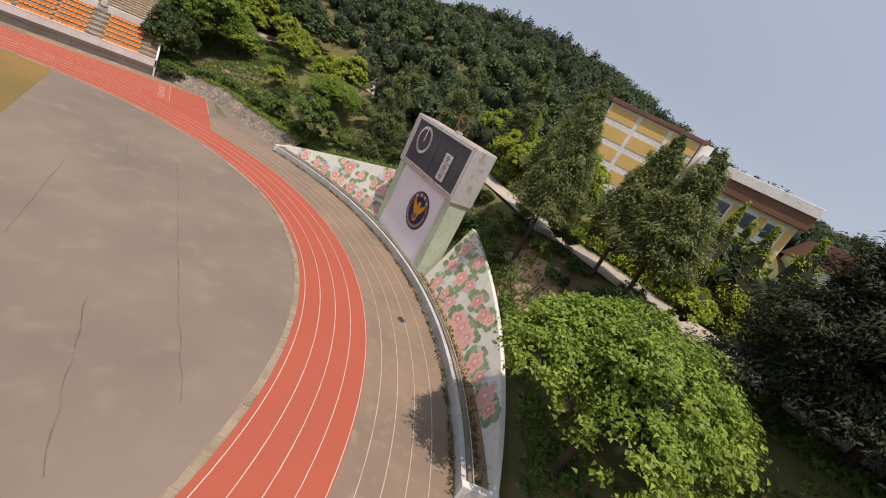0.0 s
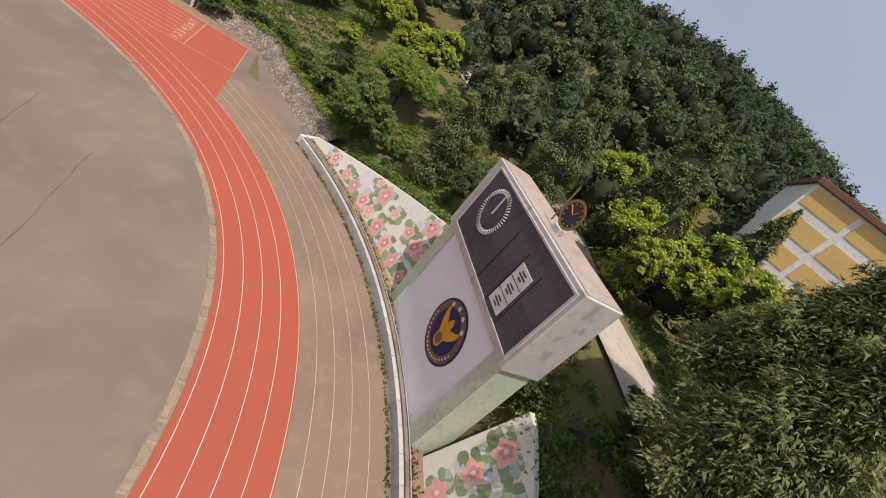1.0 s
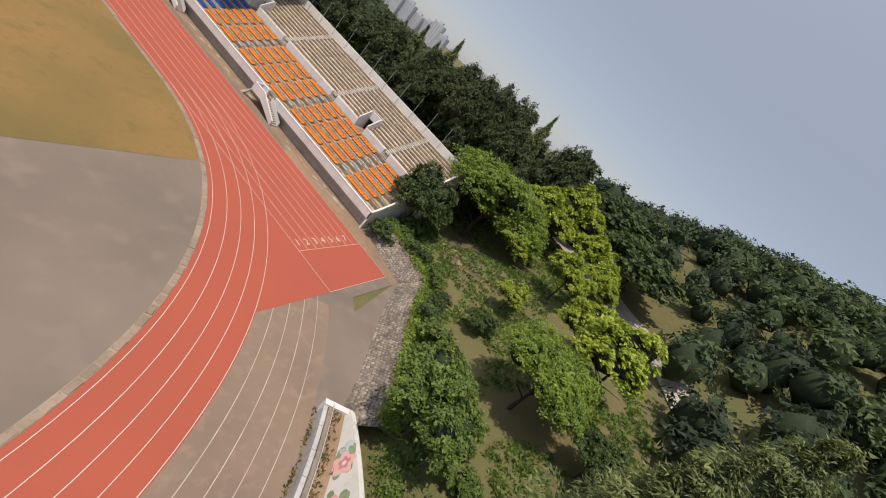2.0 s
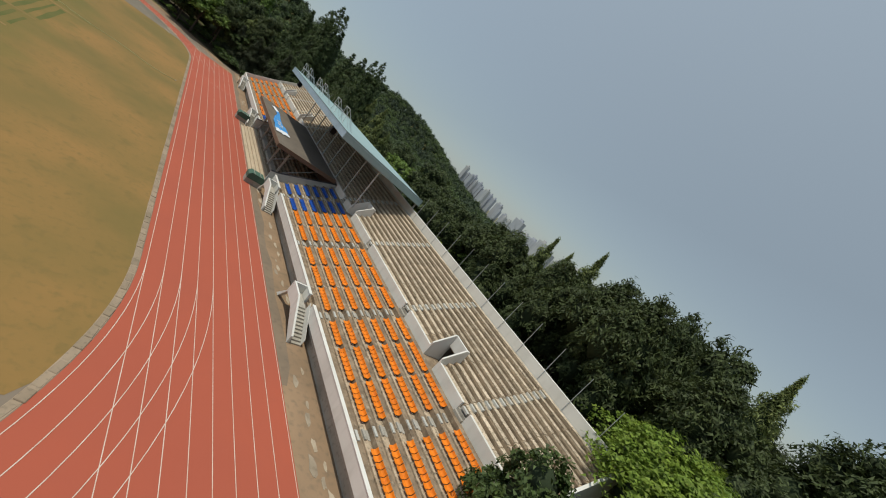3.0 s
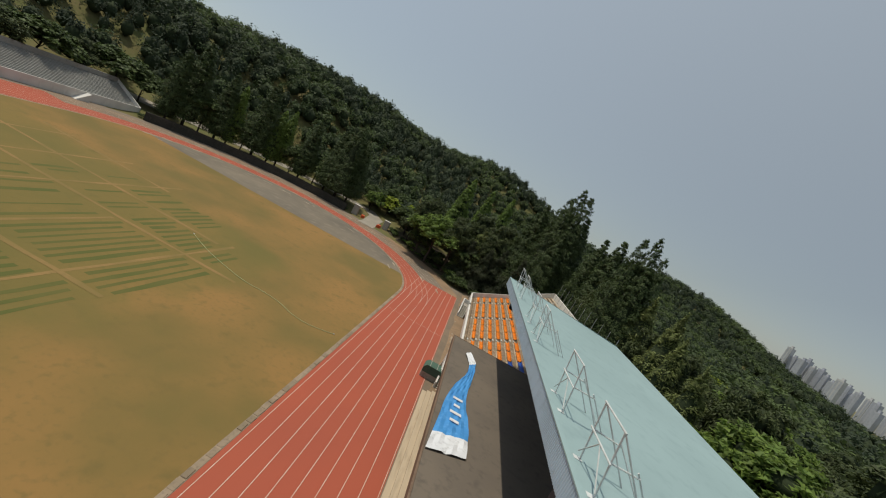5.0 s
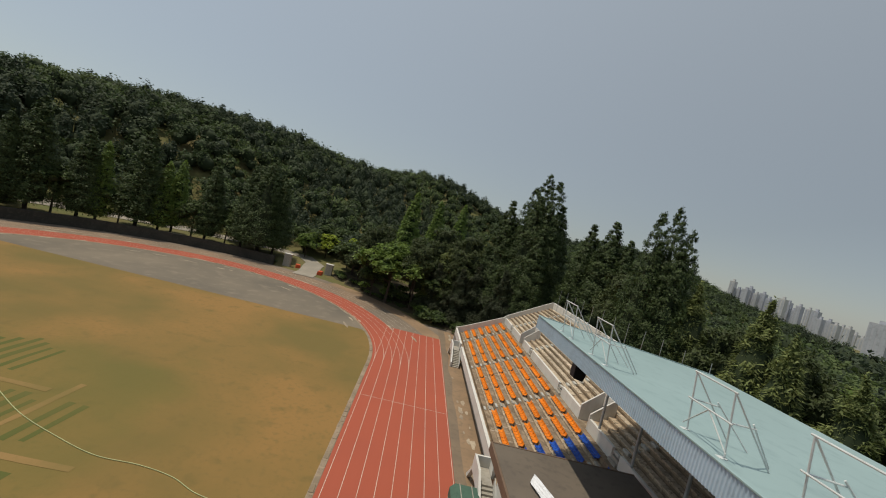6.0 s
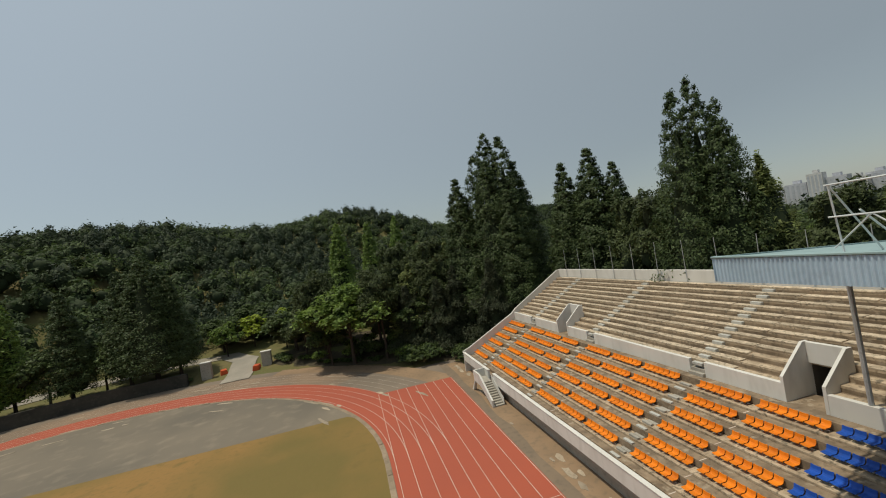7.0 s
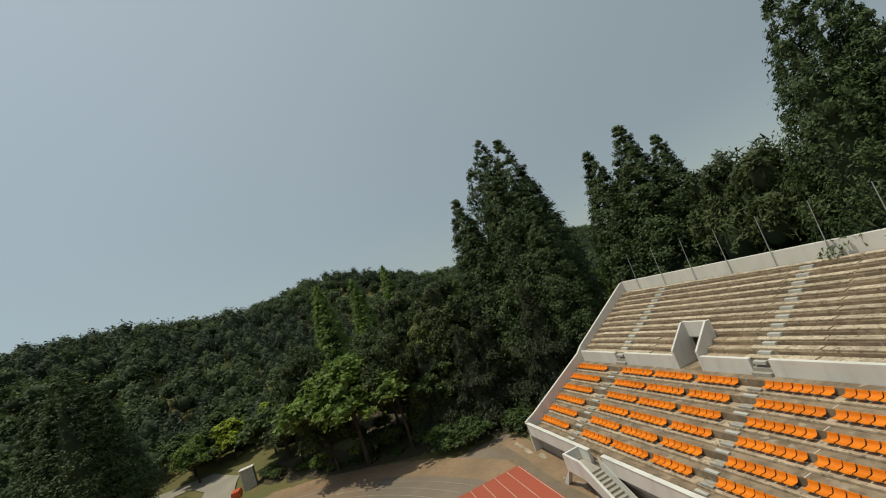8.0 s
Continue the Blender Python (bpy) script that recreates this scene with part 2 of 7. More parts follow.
def cuboid(bm, x0, x1, y0, y1, z0, z1):
    vs = [bm.verts.new(p) for p in ((x0, y0, z0), (x1, y0, z0), (x1, y1, z0), (x0, y1, z0), (x0, y0, z1), (x1, y0, z1), (x1, y1, z1), (x0, y1, z1))]
    for f in ((0, 3, 2, 1), (4, 5, 6, 7), (0, 1, 5, 4), (1, 2, 6, 5), (2, 3, 7, 6), (3, 0, 4, 7)):
        bm.faces.new([vs[i] for i in f])
    return bm


def cub(x0, x1, y0, y1, z0, z1, bevel=0.0):
    bm = cuboid(bmesh.new(), x0, x1, y0, y1, z0, z1)
    if bevel:
        bmesh.ops.bevel(bm, geom=list(bm.edges), offset=bevel, segments=1, affect="EDGES")
    return bm


def prism(poly, axis, a, b):
    """A polygon drawn out along an axis from a to b; poly holds the other two coordinates in order."""
    bm = bmesh.new()

    def at(p, s):
        return {"x": (s, p[0], p[1]), "y": (p[0], s, p[1]), "z": (p[0], p[1], s)}[axis]

    lo, hi = [bm.verts.new(at(p, a)) for p in poly], [bm.verts.new(at(p, b)) for p in poly]
    n = len(poly)
    bm.faces.new(lo)
    bm.faces.new(hi[::-1])
    for i in range(n):
        bm.faces.new((lo[i], hi[i], hi[(i + 1) % n], lo[(i + 1) % n]))
    bmesh.ops.recalc_face_normals(bm, faces=bm.faces)
    return bm


def rod(bm, a, b, r, sides=6, r2=None):
    a, b = Vector(a), Vector(b)
    q = (b - a).to_track_quat("Z", "Y")
    r2 = r if r2 is None else r2
    ring = [[bm.verts.new(c + q @ Vector((rr * math.cos(k * math.tau / sides), rr * math.sin(k * math.tau / sides), 0))) for k in range(sides)] for c, rr in ((a, r), (b, r2))]
    for k in range(sides):
        bm.faces.new((ring[0][k], ring[0][(k + 1) % sides], ring[1][(k + 1) % sides], ring[1][k]))
    bm.faces.new(ring[0][::-1])
    bm.faces.new(ring[1])
    return bm


def strip(left, right, z, name="strip", close=False):
    """A flat band between two plan lines of equal length."""
    n = len(left)
    verts = [(*p, z) for p in left] + [(*p, z) for p in right]
    faces = [(i, n + i, n + (i + 1) % n, (i + 1) % n) for i in range(n if close else n - 1)]
    me = data(name, verts, faces)
    bm = bmesh.new()
    bm.from_mesh(me)
    bmesh.ops.recalc_face_normals(bm, faces=bm.faces)
    if bm.faces and sum(f.normal.z for f in bm.faces) < 0:
        bmesh.ops.reverse_faces(bm, faces=bm.faces)
    bm.to_mesh(me)
    bm.free()
    return me


# ---- the plan ----
R, CX, Y1, Y2, LANE = 36.5, -36.5, 25.4, 110.4, 1.22
STAND_Y0, STAND_Y1, MID = 2.4, 130.4, 67.5


def oval(d, step=3.0, part_of="all"):
    """The plan of the running line at distance d outside lane one's inner line."""
    r, pts = R + d, []
    for k in range(0, int(180 / step) + 1):
        a = radians(-180 + k * step)
        pts.append((CX + r * math.cos(a), Y1 + r * math.sin(a)))
    for y in np.linspace(Y1, Y2, 15)[1:-1]:
        pts.append((CX + r, float(y)))
    for k in range(0, int(180 / step) + 1):
        a = radians(k * step)
        pts.append((CX + r * math.cos(a), Y2 + r * math.sin(a)))
    for y in np.linspace(Y2, Y1, 15)[1:-1]:
        pts.append((CX - r, float(y)))
    return pts


def outside(x, y):
    """Distance of a place outside lane one's inner line."""
    return math.hypot(x - CX, y - min(max(y, Y1), Y2)) - R


def smooth(a, b, v):
    t = min(1.0, max(0.0, (v - a) / (b - a)))
    return t * t * (3 - 2 * t)


HILLS = [(75, -115, 31, 46), (20, -150, 6, 34), (5, -180, 7, 55), (-70, -215, 8, 60), (-150, -190, 3, 60), (92, -48, 6, 24),
         (-145, 205, 20, 46), (-85, 275, 36, 50), (-2, 330, 27, 38), (20, 365, 12, 50), (75, 355, 14, 50), (160, 490, 25, 75), (250, 480, 24, 60), (-230, 120, 23, 70), (-220, 20, 16, 60)]


base_line = [(13.2, 2.3), (12.2, -2.0), (10.9, -6.4), (5.2, -8.6), (-3.5, -13.0), (-8.3, -14.9)]


def foot(x, y):
    """Signed distance outward from the foot of the revetment."""
    best, sign = 1e9, 1.0
    for (ax, ay), (bx, by) in zip(base_line, base_line[1:]):
        dx, dy = bx - ax, by - ay
        t = min(1.0, max(0.0, ((x - ax) * dx + (y - ay) * dy) / (dx * dx + dy * dy)))
        d = math.hypot(x - ax - t * dx, y - ay - t * dy)
        if d < best:
            best, sign = d, 1.0 if dx * (y - ay) - dy * (x - ax) > 0 else -1.0
    return best * sign


def beyond(x, y):
    """Distance outside the level ground of the stadium."""
    d = outside(x, y) - 14.3
    for x0, x1, y0, y1 in ((-22, 11.0, -6.4, 138), (11, 28.4, 1.5, 131)):
        dx, dy = max(x0 - x, 0, x - x1), max(y0 - y, 0, y - y1)
        d = min(d, math.hypot(dx, dy) - 0.01)
    if -12 < x < 20 and y < 4:  # level up to the foot of the revetment
        d = min(d, foot(x, y) - 1.4)
    return d


A0, A1 = -124.0, -54.5


def mural_top(a):
    """Height of the painted wall's top by angle round the bend."""
    up = 1.0 + 6.6 * (a - A0) / (-95 - A0) if a < -87 else 1.2 + 6.4 * (A1 - a) / (A1 + 79)
    return min(up, 7.4)


def bank(x, y, d):
    """Steep bank behind the painted wall, up to the level of the path."""
    a = math.degrees(math.atan2(y - Y1, x - CX))
    if y > 5 or not -165 < a < -48:
        return 0.0
    t = 0.95 * min(7.0, mural_top(a)) if A0 < a < A1 else 0.9
    w = 6 + 7 * smooth(-100, -124, a) + 14 * smooth(-85, -62, a)
    return smooth(-49, -64, a) * (t * smooth(-0.6, 1.7, d) + (10.8 - t) * smooth(1.2, w, d))


def height(x, y):
    d = beyond(x, y)
    if d <= 0:
        return max(-0.06, bank(x, y, d) - 0.06) if d > -0.6 else -0.06
    south = smooth(8, -8, y)
    h = south * (2.6 * smooth(0.2, 3.0, d) + 6.4 * smooth(2, 22, d) + 8.0 * smooth(26, 66, d))
    h += (1 - south) * (1.4 * smooth(0.3, 7, d) if x < 12 else 2.0 * smooth(3, 12, d))
    h = max(h, bank(x, y, d))
    for hx, hy, a, s in HILLS:
        h += a * math.exp(-((x - hx) ** 2 + (y - hy) ** 2) / (2 * s * s)) * smooth(8, 62, d)
    h += 0.5 * noise.noise((x * 0.06, y * 0.06, 0)) * smooth(4, 26, d)
    return h


# ground: one sheet out to the horizon
axis = sorted({round(v, 2) for v in np.concatenate([np.arange(-120, -90, 3.0), np.arange(-90, 30, 1.5), np.arange(30, 70, 3.0), np.arange(-420, -120, 10.0), np.arange(70, 420, 10.0), np.array([-4000, -2500, -1600, -1000, -700, -540, 460, 560, 700, 1000, 1600, 2500, 4000])])})
axis_y = sorted({round(v, 2) for v in np.concatenate([np.arange(-110, -50, 3.0), np.arange(-50, 7, 1.5), np.arange(7, 200, 3.0), np.arange(-420, -110, 10.0), np.arange(200, 520, 10.0), np.array([-4000, -2500, -1600, -1000, -700, -540, 560, 700, 1000, 1600, 2500, 4000])])})
gv = [(x, y, height(x, y)) for y in axis_y for x in axis]
nx = len(axis)
gf = [(j * nx + i, j * nx + i + 1, (j + 1) * nx + i + 1, (j + 1) * nx + i) for j in range(len(axis_y) - 1) for i in range(nx - 1)]
tagged(part("ground", data("ground", gv, gf, True), EARTH), "grassy earth rising to wooded hills round the stadium", "ground", kind="structure")

# paved oval, turf, running surface
outer = oval(13.6)
tagged(part("pavement", data("pavement", [(x, y, 0) for x, y in outer], [tuple(range(len(outer)))]), DUST), "dusty grey-brown worn asphalt inside the stadium", "pavement", kind="structure")
tagged(part("pavement", data("pavement", [(9.72, -6.4, 0.013), (11.0, -6.2, 0.013), (13.1, 2.3, 0.013), (13.1, 136, 0.013), (9.72, 136, 0.013)], [(0, 1, 2, 3, 4)]), SAND), "sandy bare strip between track and grandstand", "pavement", kind="structure")
corner = [(12.62, 2.4), (13.1, 2.3), (12.2, -2.0), (10.9, -6.4), (5.2, -8.6), (-3.5, -13.0), (-8.3, -14.9), (-12.5, -10), (9.75, -6.32), (9.75, 2.4)]
tagged(part("pavement", data("pavement", [(x, y, 0.004) for x, y in corner], [tuple(range(len(corner)))]), DUST), "dusty bare ground at the foot of the revetment", "pavement", kind="structure")
tagged(part("pavement", data("pavement", [(-21, -6.3, 0.008), (9.8, -6.3, 0.008), (9.8, 14, 0.008), (-3, 14, 0.008)], [(0, 1, 2, 3)]), DUST), "dusty worn asphalt round the end of the straight", "pavement", kind="structure")
tagged(part("pavement", data("pavement", [(-3, 122, 0.008), (12.5, 122, 0.008), (12.5, 137.8, 0.008), (-21, 137.8, 0.008)], [(0, 1, 2, 3)]), DUST), "dusty worn asphalt beyond the finish", "pavement", kind="structure")
inner = oval(-0.85)
turf = [(x, min(max(y, 11.7), 124.0)) for x, y in inner]
clean = []
for q in turf:
    if not clean or (abs(q[0] - clean[-1][0]) + abs(q[1] - clean[-1][1])) > 0.02:
        clean.append(q)
tagged(part("turf", data("turf", [(x, y, 0.016) for x, y in clean], [tuple(range(len(clean)))]), TURF), "patchy yellow-green sunburnt infield grass", "grass", kind="structure")

dee = [(x, max(y, 123.2)) for x, y in oval(-0.6) if y > 112]
tagged(part("pavement", data("pavement", [(x, y, 0.012) for x, y in dee], [tuple(range(len(dee)))]), ASPHALT), "old grey asphalt between the turf and the far bend", "pavement", kind="structure")
LANES = mat("brown_stained_asphalt", (0.262, 0.182, 0.122), (0.190, 0.142, 0.102), (0.300, 0.212, 0.146), 0.95, 0.16, 1.1, 0.25, contrast=0.8)
for cy, a0, a1 in ((Y1, -180, -42), (Y2, 42, 180)):
    arc = [radians(v) for v in np.linspace(a0, a1, 70)]
    lane_bed = [[(CX + (R + d) * math.cos(a), cy + (R + d) * math.sin(a)) for a in arc] for d in (4 * LANE - 0.1, 10.9)]
    tagged(part("outer_lanes", strip(lane_bed[0], lane_bed[1], 0.014, "outer_lanes"), LANES), "brown stained asphalt of the outer bend lanes", "asphalt", kind="structure")
soil_arc = [[(CX + (R + d) * math.cos(radians(a)), Y2 + (R + d) * math.sin(radians(a))) for a in np.linspace(20, 66, 40)] for d in (10.7, 14.25)]
tagged(part("pavement", strip(soil_arc[0], soil_arc[1], 0.0105, "pavement"), SAND), "bare sandy soil along the foot of the far bank", "pavement", kind="structure")
TARMAC = mat("dark_tarmac", (0.165, 0.128, 0.092), (0.225, 0.165, 0.112), (0.125, 0.10, 0.076), 0.95, 0.35, 1.8, 0.3, contrast=1.0)
edge = [(9.7, 16, 0.018), (10.3, 16, 0.018)] + [(10.85 + 0.14 * math.sin(k * 1.7) + 0.08 * math.sin(k * 4.1), 18 + 3.0 * k, 0.018) for k in range(40)] + [(10.9, 137, 0.018), (9.7, 137, 0.018)]
tagged(part("pavement", data("pavement", edge, [tuple(range(len(edge)))]), TARMAC), "dark worn tarmac strip beside the track", "pavement", kind="structure")
tagged(part("running_track", strip(oval(-0.38), oval(4 * LANE + 0.1), 0.022, "running_track", True), RED), "red rubberised running surface of the bends", "running track", kind="structure")
tagged(part("home_straight", data("home_straight", [(-0.36, 0.5 * (Y1 + 0), 0.030), (-0.2, -5.15, 0.030), (9.86, -5.15, 0.030), (9.86, 129.3, 0.030), (-0.2, 129.3, 0.030), (-0.36, 122, 0.030)], [(0, 1, 2, 3, 4, 5)]), RED), "red eight-lane home straight with white lines", "running track", kind="structure")
for yc, sg, lim in ((Y1, -1, -5.1), (Y2, 1, 129.2)):
    fill = []
    for k in range(0, 24):
        ang = sg * radians(8 + 2 * k)
        x, y = CX + (R + 4.9) * math.cos(ang), yc + (R + 4.9) * math.sin(ang)
        if sg * (y - lim) < 0:
            fill.append((x, y))
    fill.append((fill[-1][0] - 0.9, lim))
    fm = strip(fill, [(max(0.3, x + 0.01), y) for x, y in fill], 0.026, "track_fill")
    tagged(part("track_fill", fm, RED), "red rubber filling between bend and straight", "running track", kind="structure")
back = data("back_straight", [(CX - R - 9.86, Y1 - 2, 0.030), (CX - R + 0.2, Y1 - 2, 0.030), (CX - R + 0.2, Y2 + 2, 0.030), (CX - R - 9.86, Y2 + 2, 0.030)], [(0, 1, 2, 3)])
tagged(part("back_straight", back, RED), "red running surface along the far straight", "running track", kind="structure")

# painted lines
W = 0.021
for k in range(9):
    x = k * LANE
    y0, y1 = (-5.1, 129.2) if k in (0, 8) else (0.0, 129.2)
    tagged(part("lane_line", data("lane_line", [(x - W, y0, 0.036), (x + W, y0, 0.036), (x + W, y1, 0.036), (x - W, y1, 0.036)], [(0, 1, 2, 3)]), LINE), "white painted lane line on red rubber", "lane line", "straight lane lines", "structure")
    d = k * LANE
    first, last = (0.0, 0.0)
    if k > 4:
        first = math.degrees(math.asin((Y1 + 5.1) / (R + d)))
        last = math.degrees(math.asin((130.0 - Y2) / (R + d)))

    def course(dd):
        r = R + dd
        pts = [(CX + r * math.cos(radians(v)), Y2 + r * math.sin(radians(v))) for v in np.linspace(last, 180, 90)]
        pts += [(CX - r, Y1 + (Y2 - Y1) * f) for f in (0.75, 0.5, 0.25)]
        return pts + [(CX + r * math.cos(radians(v)), Y1 + r * math.sin(radians(v))) for v in np.linspace(-180, -first, 90)]

    tagged(part("bend_line", strip(course(d - W), course(d + W), 0.040, "bend_line"), WORN_LINE if k > 4 else LINE), "white painted curved lane line", "lane line", "bend lane lines", "structure")
for y, x0, x1 in ((0, 0, 9.76), (-5.1, 0, 9.76), (100, 0, 9.76)):
    tagged(part("start_line", data("start_line", [(x0, y - W, 0.044), (x1, y - W, 0.044), (x1, y + W, 0.044), (x0, y + W, 0.044)], [(0, 1, 2, 3)]), LINE), "white line painted across the lanes", "line", kind="structure")

def lettering(text, size, m, name, material, parent=None):
    """Built-in font, as a thin mesh."""
    cu = bpy.data.curves.new(name, "FONT")
    cu.body, cu.size, cu.align_x, cu.align_y, cu.extrude = text, size, "CENTER", "CENTER", 0.002
    ob = bpy.data.objects.new(name, cu)
    me = bpy.data.meshes.new_from_object(ob)
    bpy.data.objects.remove(ob)
    me.materials.clear()
    o = part(name, me, material, parent)
    o.matrix_basis = m
    return o


for k in range(7):
    tagged(lettering(str(k + 1), 1.15, pose((k + 0.5) * LANE, 1.0, 0.042), "lane_number", LINE), "white painted lane number on red rubber", "number", "lane numbers", "structure")

# ---- grandstand ----
ROWS, PITCH, RISE, LX, LZ = 6, 1.14, 0.59, 13.24, 2.11
UX, UZ, US, UD, UR = 21.0, 6.6, 12, 0.645, 0.345
AISLES = [10.6, 23.2, 36.1, 49.1, 85.9, 98.9, 111.5, 124.2]
VOMS = [(15.6, 17.5), (43.9, 45.9), (91.2, 93.1), (115.8, 117.8)]
BOX0, BOX1 = 54.0, 81.1

# dark tone for gangway interiors, painted in place of their shade
GANGWAY_SHADE = mat("gangway_shade", (0.13, 0.115, 0.095), (0.085, 0.075, 0.062), (0.06, 0.052, 0.044), 0.95, 0.5, 2, 0.2)
stand = thing("grandstand", "long two-tier concrete grandstand with white parapets", "grandstand")


def spans(a, b, holes):
    out, at = [], a
    for h0, h1 in sorted(holes):
        if h1 <= a or h0 >= b:
            continue
        if h0 > at:
            out.append((at, h0))
        at = max(at, h1)
    if at < b:
        out.append((at, b))
    return out


part("base", cub(13.0, 20.6, STAND_Y0 + 0.3, STAND_Y1 - 0.3, -0.05, 1.62), CONC, stand)
for a, b in spans(STAND_Y0, STAND_Y1, [(BOX0, BOX1)]):
    part("ledge", cub(12.565, 13.05, a + 0.004, b - 0.004, 1.1, 1.597), CONC, stand)
    part("front_walkway", cub(12.56, LX, a + 0.01, b - 0.01, 1.6, 1.78), STEP_DARK, stand)
for i in range(ROWS):
    z = LZ + i * RISE
    x = LX + i * PITCH
    for a, b in spans(STAND_Y0 + 0.25, STAND_Y1 - 0.25, [(BOX0, BOX1)]):
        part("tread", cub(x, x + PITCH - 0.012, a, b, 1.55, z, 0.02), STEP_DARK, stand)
        part("riser_bench", cub(x + 0.50, x + PITCH - 0.02, a + 0.02, b - 0.02, z, z + 0.14, 0.02), STEP, stand)
# cross aisle below the middle wall
for a, b in spans(STAND_Y0 + 0.25, STAND_Y1 - 0.25, [(BOX0, BOX1)]):
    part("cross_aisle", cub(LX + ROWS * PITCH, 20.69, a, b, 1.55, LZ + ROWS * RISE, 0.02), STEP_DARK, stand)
for i in range(US):
    x, z = UX + i * UD, UZ + i * UR
    holes = VOMS if x < 22.5 else []
    for a, b in spans(STAND_Y0 + 0.25, STAND_Y1 - 0.25, holes):
        part("upper_step", cub(x, x + UD + 0.2, a, b, z - 0.40, z, 0.015), STEP, stand)
        # darker strip at the back of each step, darker sheet on its face
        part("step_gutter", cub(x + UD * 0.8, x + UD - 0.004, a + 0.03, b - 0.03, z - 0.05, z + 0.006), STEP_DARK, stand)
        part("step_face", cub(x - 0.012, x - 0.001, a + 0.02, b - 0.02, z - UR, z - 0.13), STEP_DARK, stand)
TOP = UZ + US * UR
part("underside", cub(21.0, 21.2, STAND_Y0 + 0.25, STAND_Y1 - 0.25, -0.05, 5.4), CONC, stand)
part("rear_wall", cub(UX + US * UD, UX + US * UD + 0.3, STAND_Y0, STAND_Y1, -0.05, TOP + 0.82, 0.02), WHITE, stand)
# bench slabs laid along the upper steps
SLAB = mat("bench_slab_concrete", (0.60, 0.49, 0.36), (0.40, 0.325, 0.235), (0.14, 0.115, 0.085), 0.92, 1.5, 5.0, 0.4, obj=0.16, contrast=0.55, chips=((0.23, 0.185, 0.13), 4.8, 0.55, 0.64))
slab_mesh = bpy.data.meshes.new("bench_slab")
bm = cub(-0.02, UD * 0.78, -1.98, 1.98, 0.0, 0.075, 0.012)
bm.to_mesh(slab_mesh)
bm.free()
slab_mesh.materials.append(SLAB)
for i in range(US):
    y = STAND_Y0 + 2.6
    while y < STAND_Y1 - 2:
        if not (UX + i * UD < 22.8 and any(a - 2.2 < y < b + 2.2 for a, b in VOMS)):
            o = part("bench_slab", slab_mesh, None, stand)
            o.matrix_basis = Matrix.Translation((UX + i * UD + random.uniform(-0.015, 0.015), y, UZ + i * UR + random.uniform(-0.012, 0.004)))
        y += 4.06

# front wall, with openings for the stairs and the box
for a, b in spans(STAND_Y0, STAND_Y1, [(23.6, 25.2), (47.6, 49.4), (BOX0, BOX1), (85.4, 87.2), (118.6, 120.2)]):
    part("front_wall", cub(12.3, 12.56, a, b, 1.55, 2.6, 0.02), WHITE, stand)
    part("coping", cub(12.27, 12.6, a, b, 2.602, 2.68, 0.015), WHITE, stand)
# middle wall in stretches between the aisles
gaps = [(y - 0.6, y + 0.6) for y in AISLES] + VOMS
for a, b in spans(STAND_Y0 + 0.2, STAND_Y1 - 0.2, gaps):
    part("middle_wall", cub(20.7, 20.96, a, b, 1.5, 6.68, 0.02), WHITE, stand)
for y in AISLES:
    for k in range(3):
        part("gap_step", cub(20.5 + 0.24 * k, 21.02, y - 0.595, y + 0.595, 5.3, LZ + ROWS * RISE + 0.235 * (k + 1) + 0.01 * k, 0.012), CONC, stand)
# end walls follow the rake
for y0, y1 in ((STAND_Y0 - 0.02, STAND_Y0 + 0.23), (STAND_Y1 - 0.23, STAND_Y1 + 0.02)):
    prof = [(12.3, -0.05), (29.08, -0.05), (29.08, TOP + 0.81), (28.5, TOP + 0.78), (21.0, 7.2), (20.3, 6.6), (13.4, 3.2), (12.3, 2.8)]
    part("end_wall", prism(prof, "y", y0, y1), WHITE, stand)
# mouths of the gangways; the shade inside is put into the concrete colour
for a, b in VOMS:
    for y0, y1 in ((a - 0.16, a + 0.004), (b - 0.004, b + 0.16)):
        part("gangway_cheek", prism([(20.68, 5.0), (22.875, 5.0), (22.875, 8.62), (22.45, 8.62), (20.68, 7.05)], "y", y0, y1), WHITE, stand)
        part("gangway_side", cub(22.88, 26.2, y0, y1, 3.0, 7.2), GANGWAY_SHADE, stand)
    part("gangway_parapet", cub(22.62, 22.86, a + 0.006, b - 0.006, 7.42, 8.6, 0.02), WHITE, stand)
    part("gangway_floor", cub(20.4, 22.6, a, b, 5.4, LZ + ROWS * RISE - 0.01), STEP_DARK, stand)
    for k in range(6):
        part("gangway_step", cub(22.6 + 0.42 * k, 26.2, a, b, 4.0 - 0.2 * k, 5.45 - 0.2 * k), GANGWAY_SHADE, stand)
    part("gangway_back", cub(26.2, 26.4, a - 0.16, b + 0.16, 2.5, 8.6), GANGWAY_SHADE, stand)
# aisle steps
def shared(name, x0, x1, half, h, material=CONC):
    me = bpy.data.meshes.new(name)
    bm = cub(x0, x1, -half, half, 0, h, 0.012)
    bm.to_mesh(me)
    bm.free()
    me.materials.append(material)
    return me


low_a, low_b, low_c, high_a = shared("aisle_step", -0.27, -0.03, 0.42, 0.18), shared("aisle_step", 0.02, 0.25, 0.42, 0.30, PALE_CONC), shared("aisle_step", 0.52, 0.74, 0.42, 0.27), shared("aisle_step", -0.28, 0.003, 0.40, UR * 0.58, PALE_CONC)
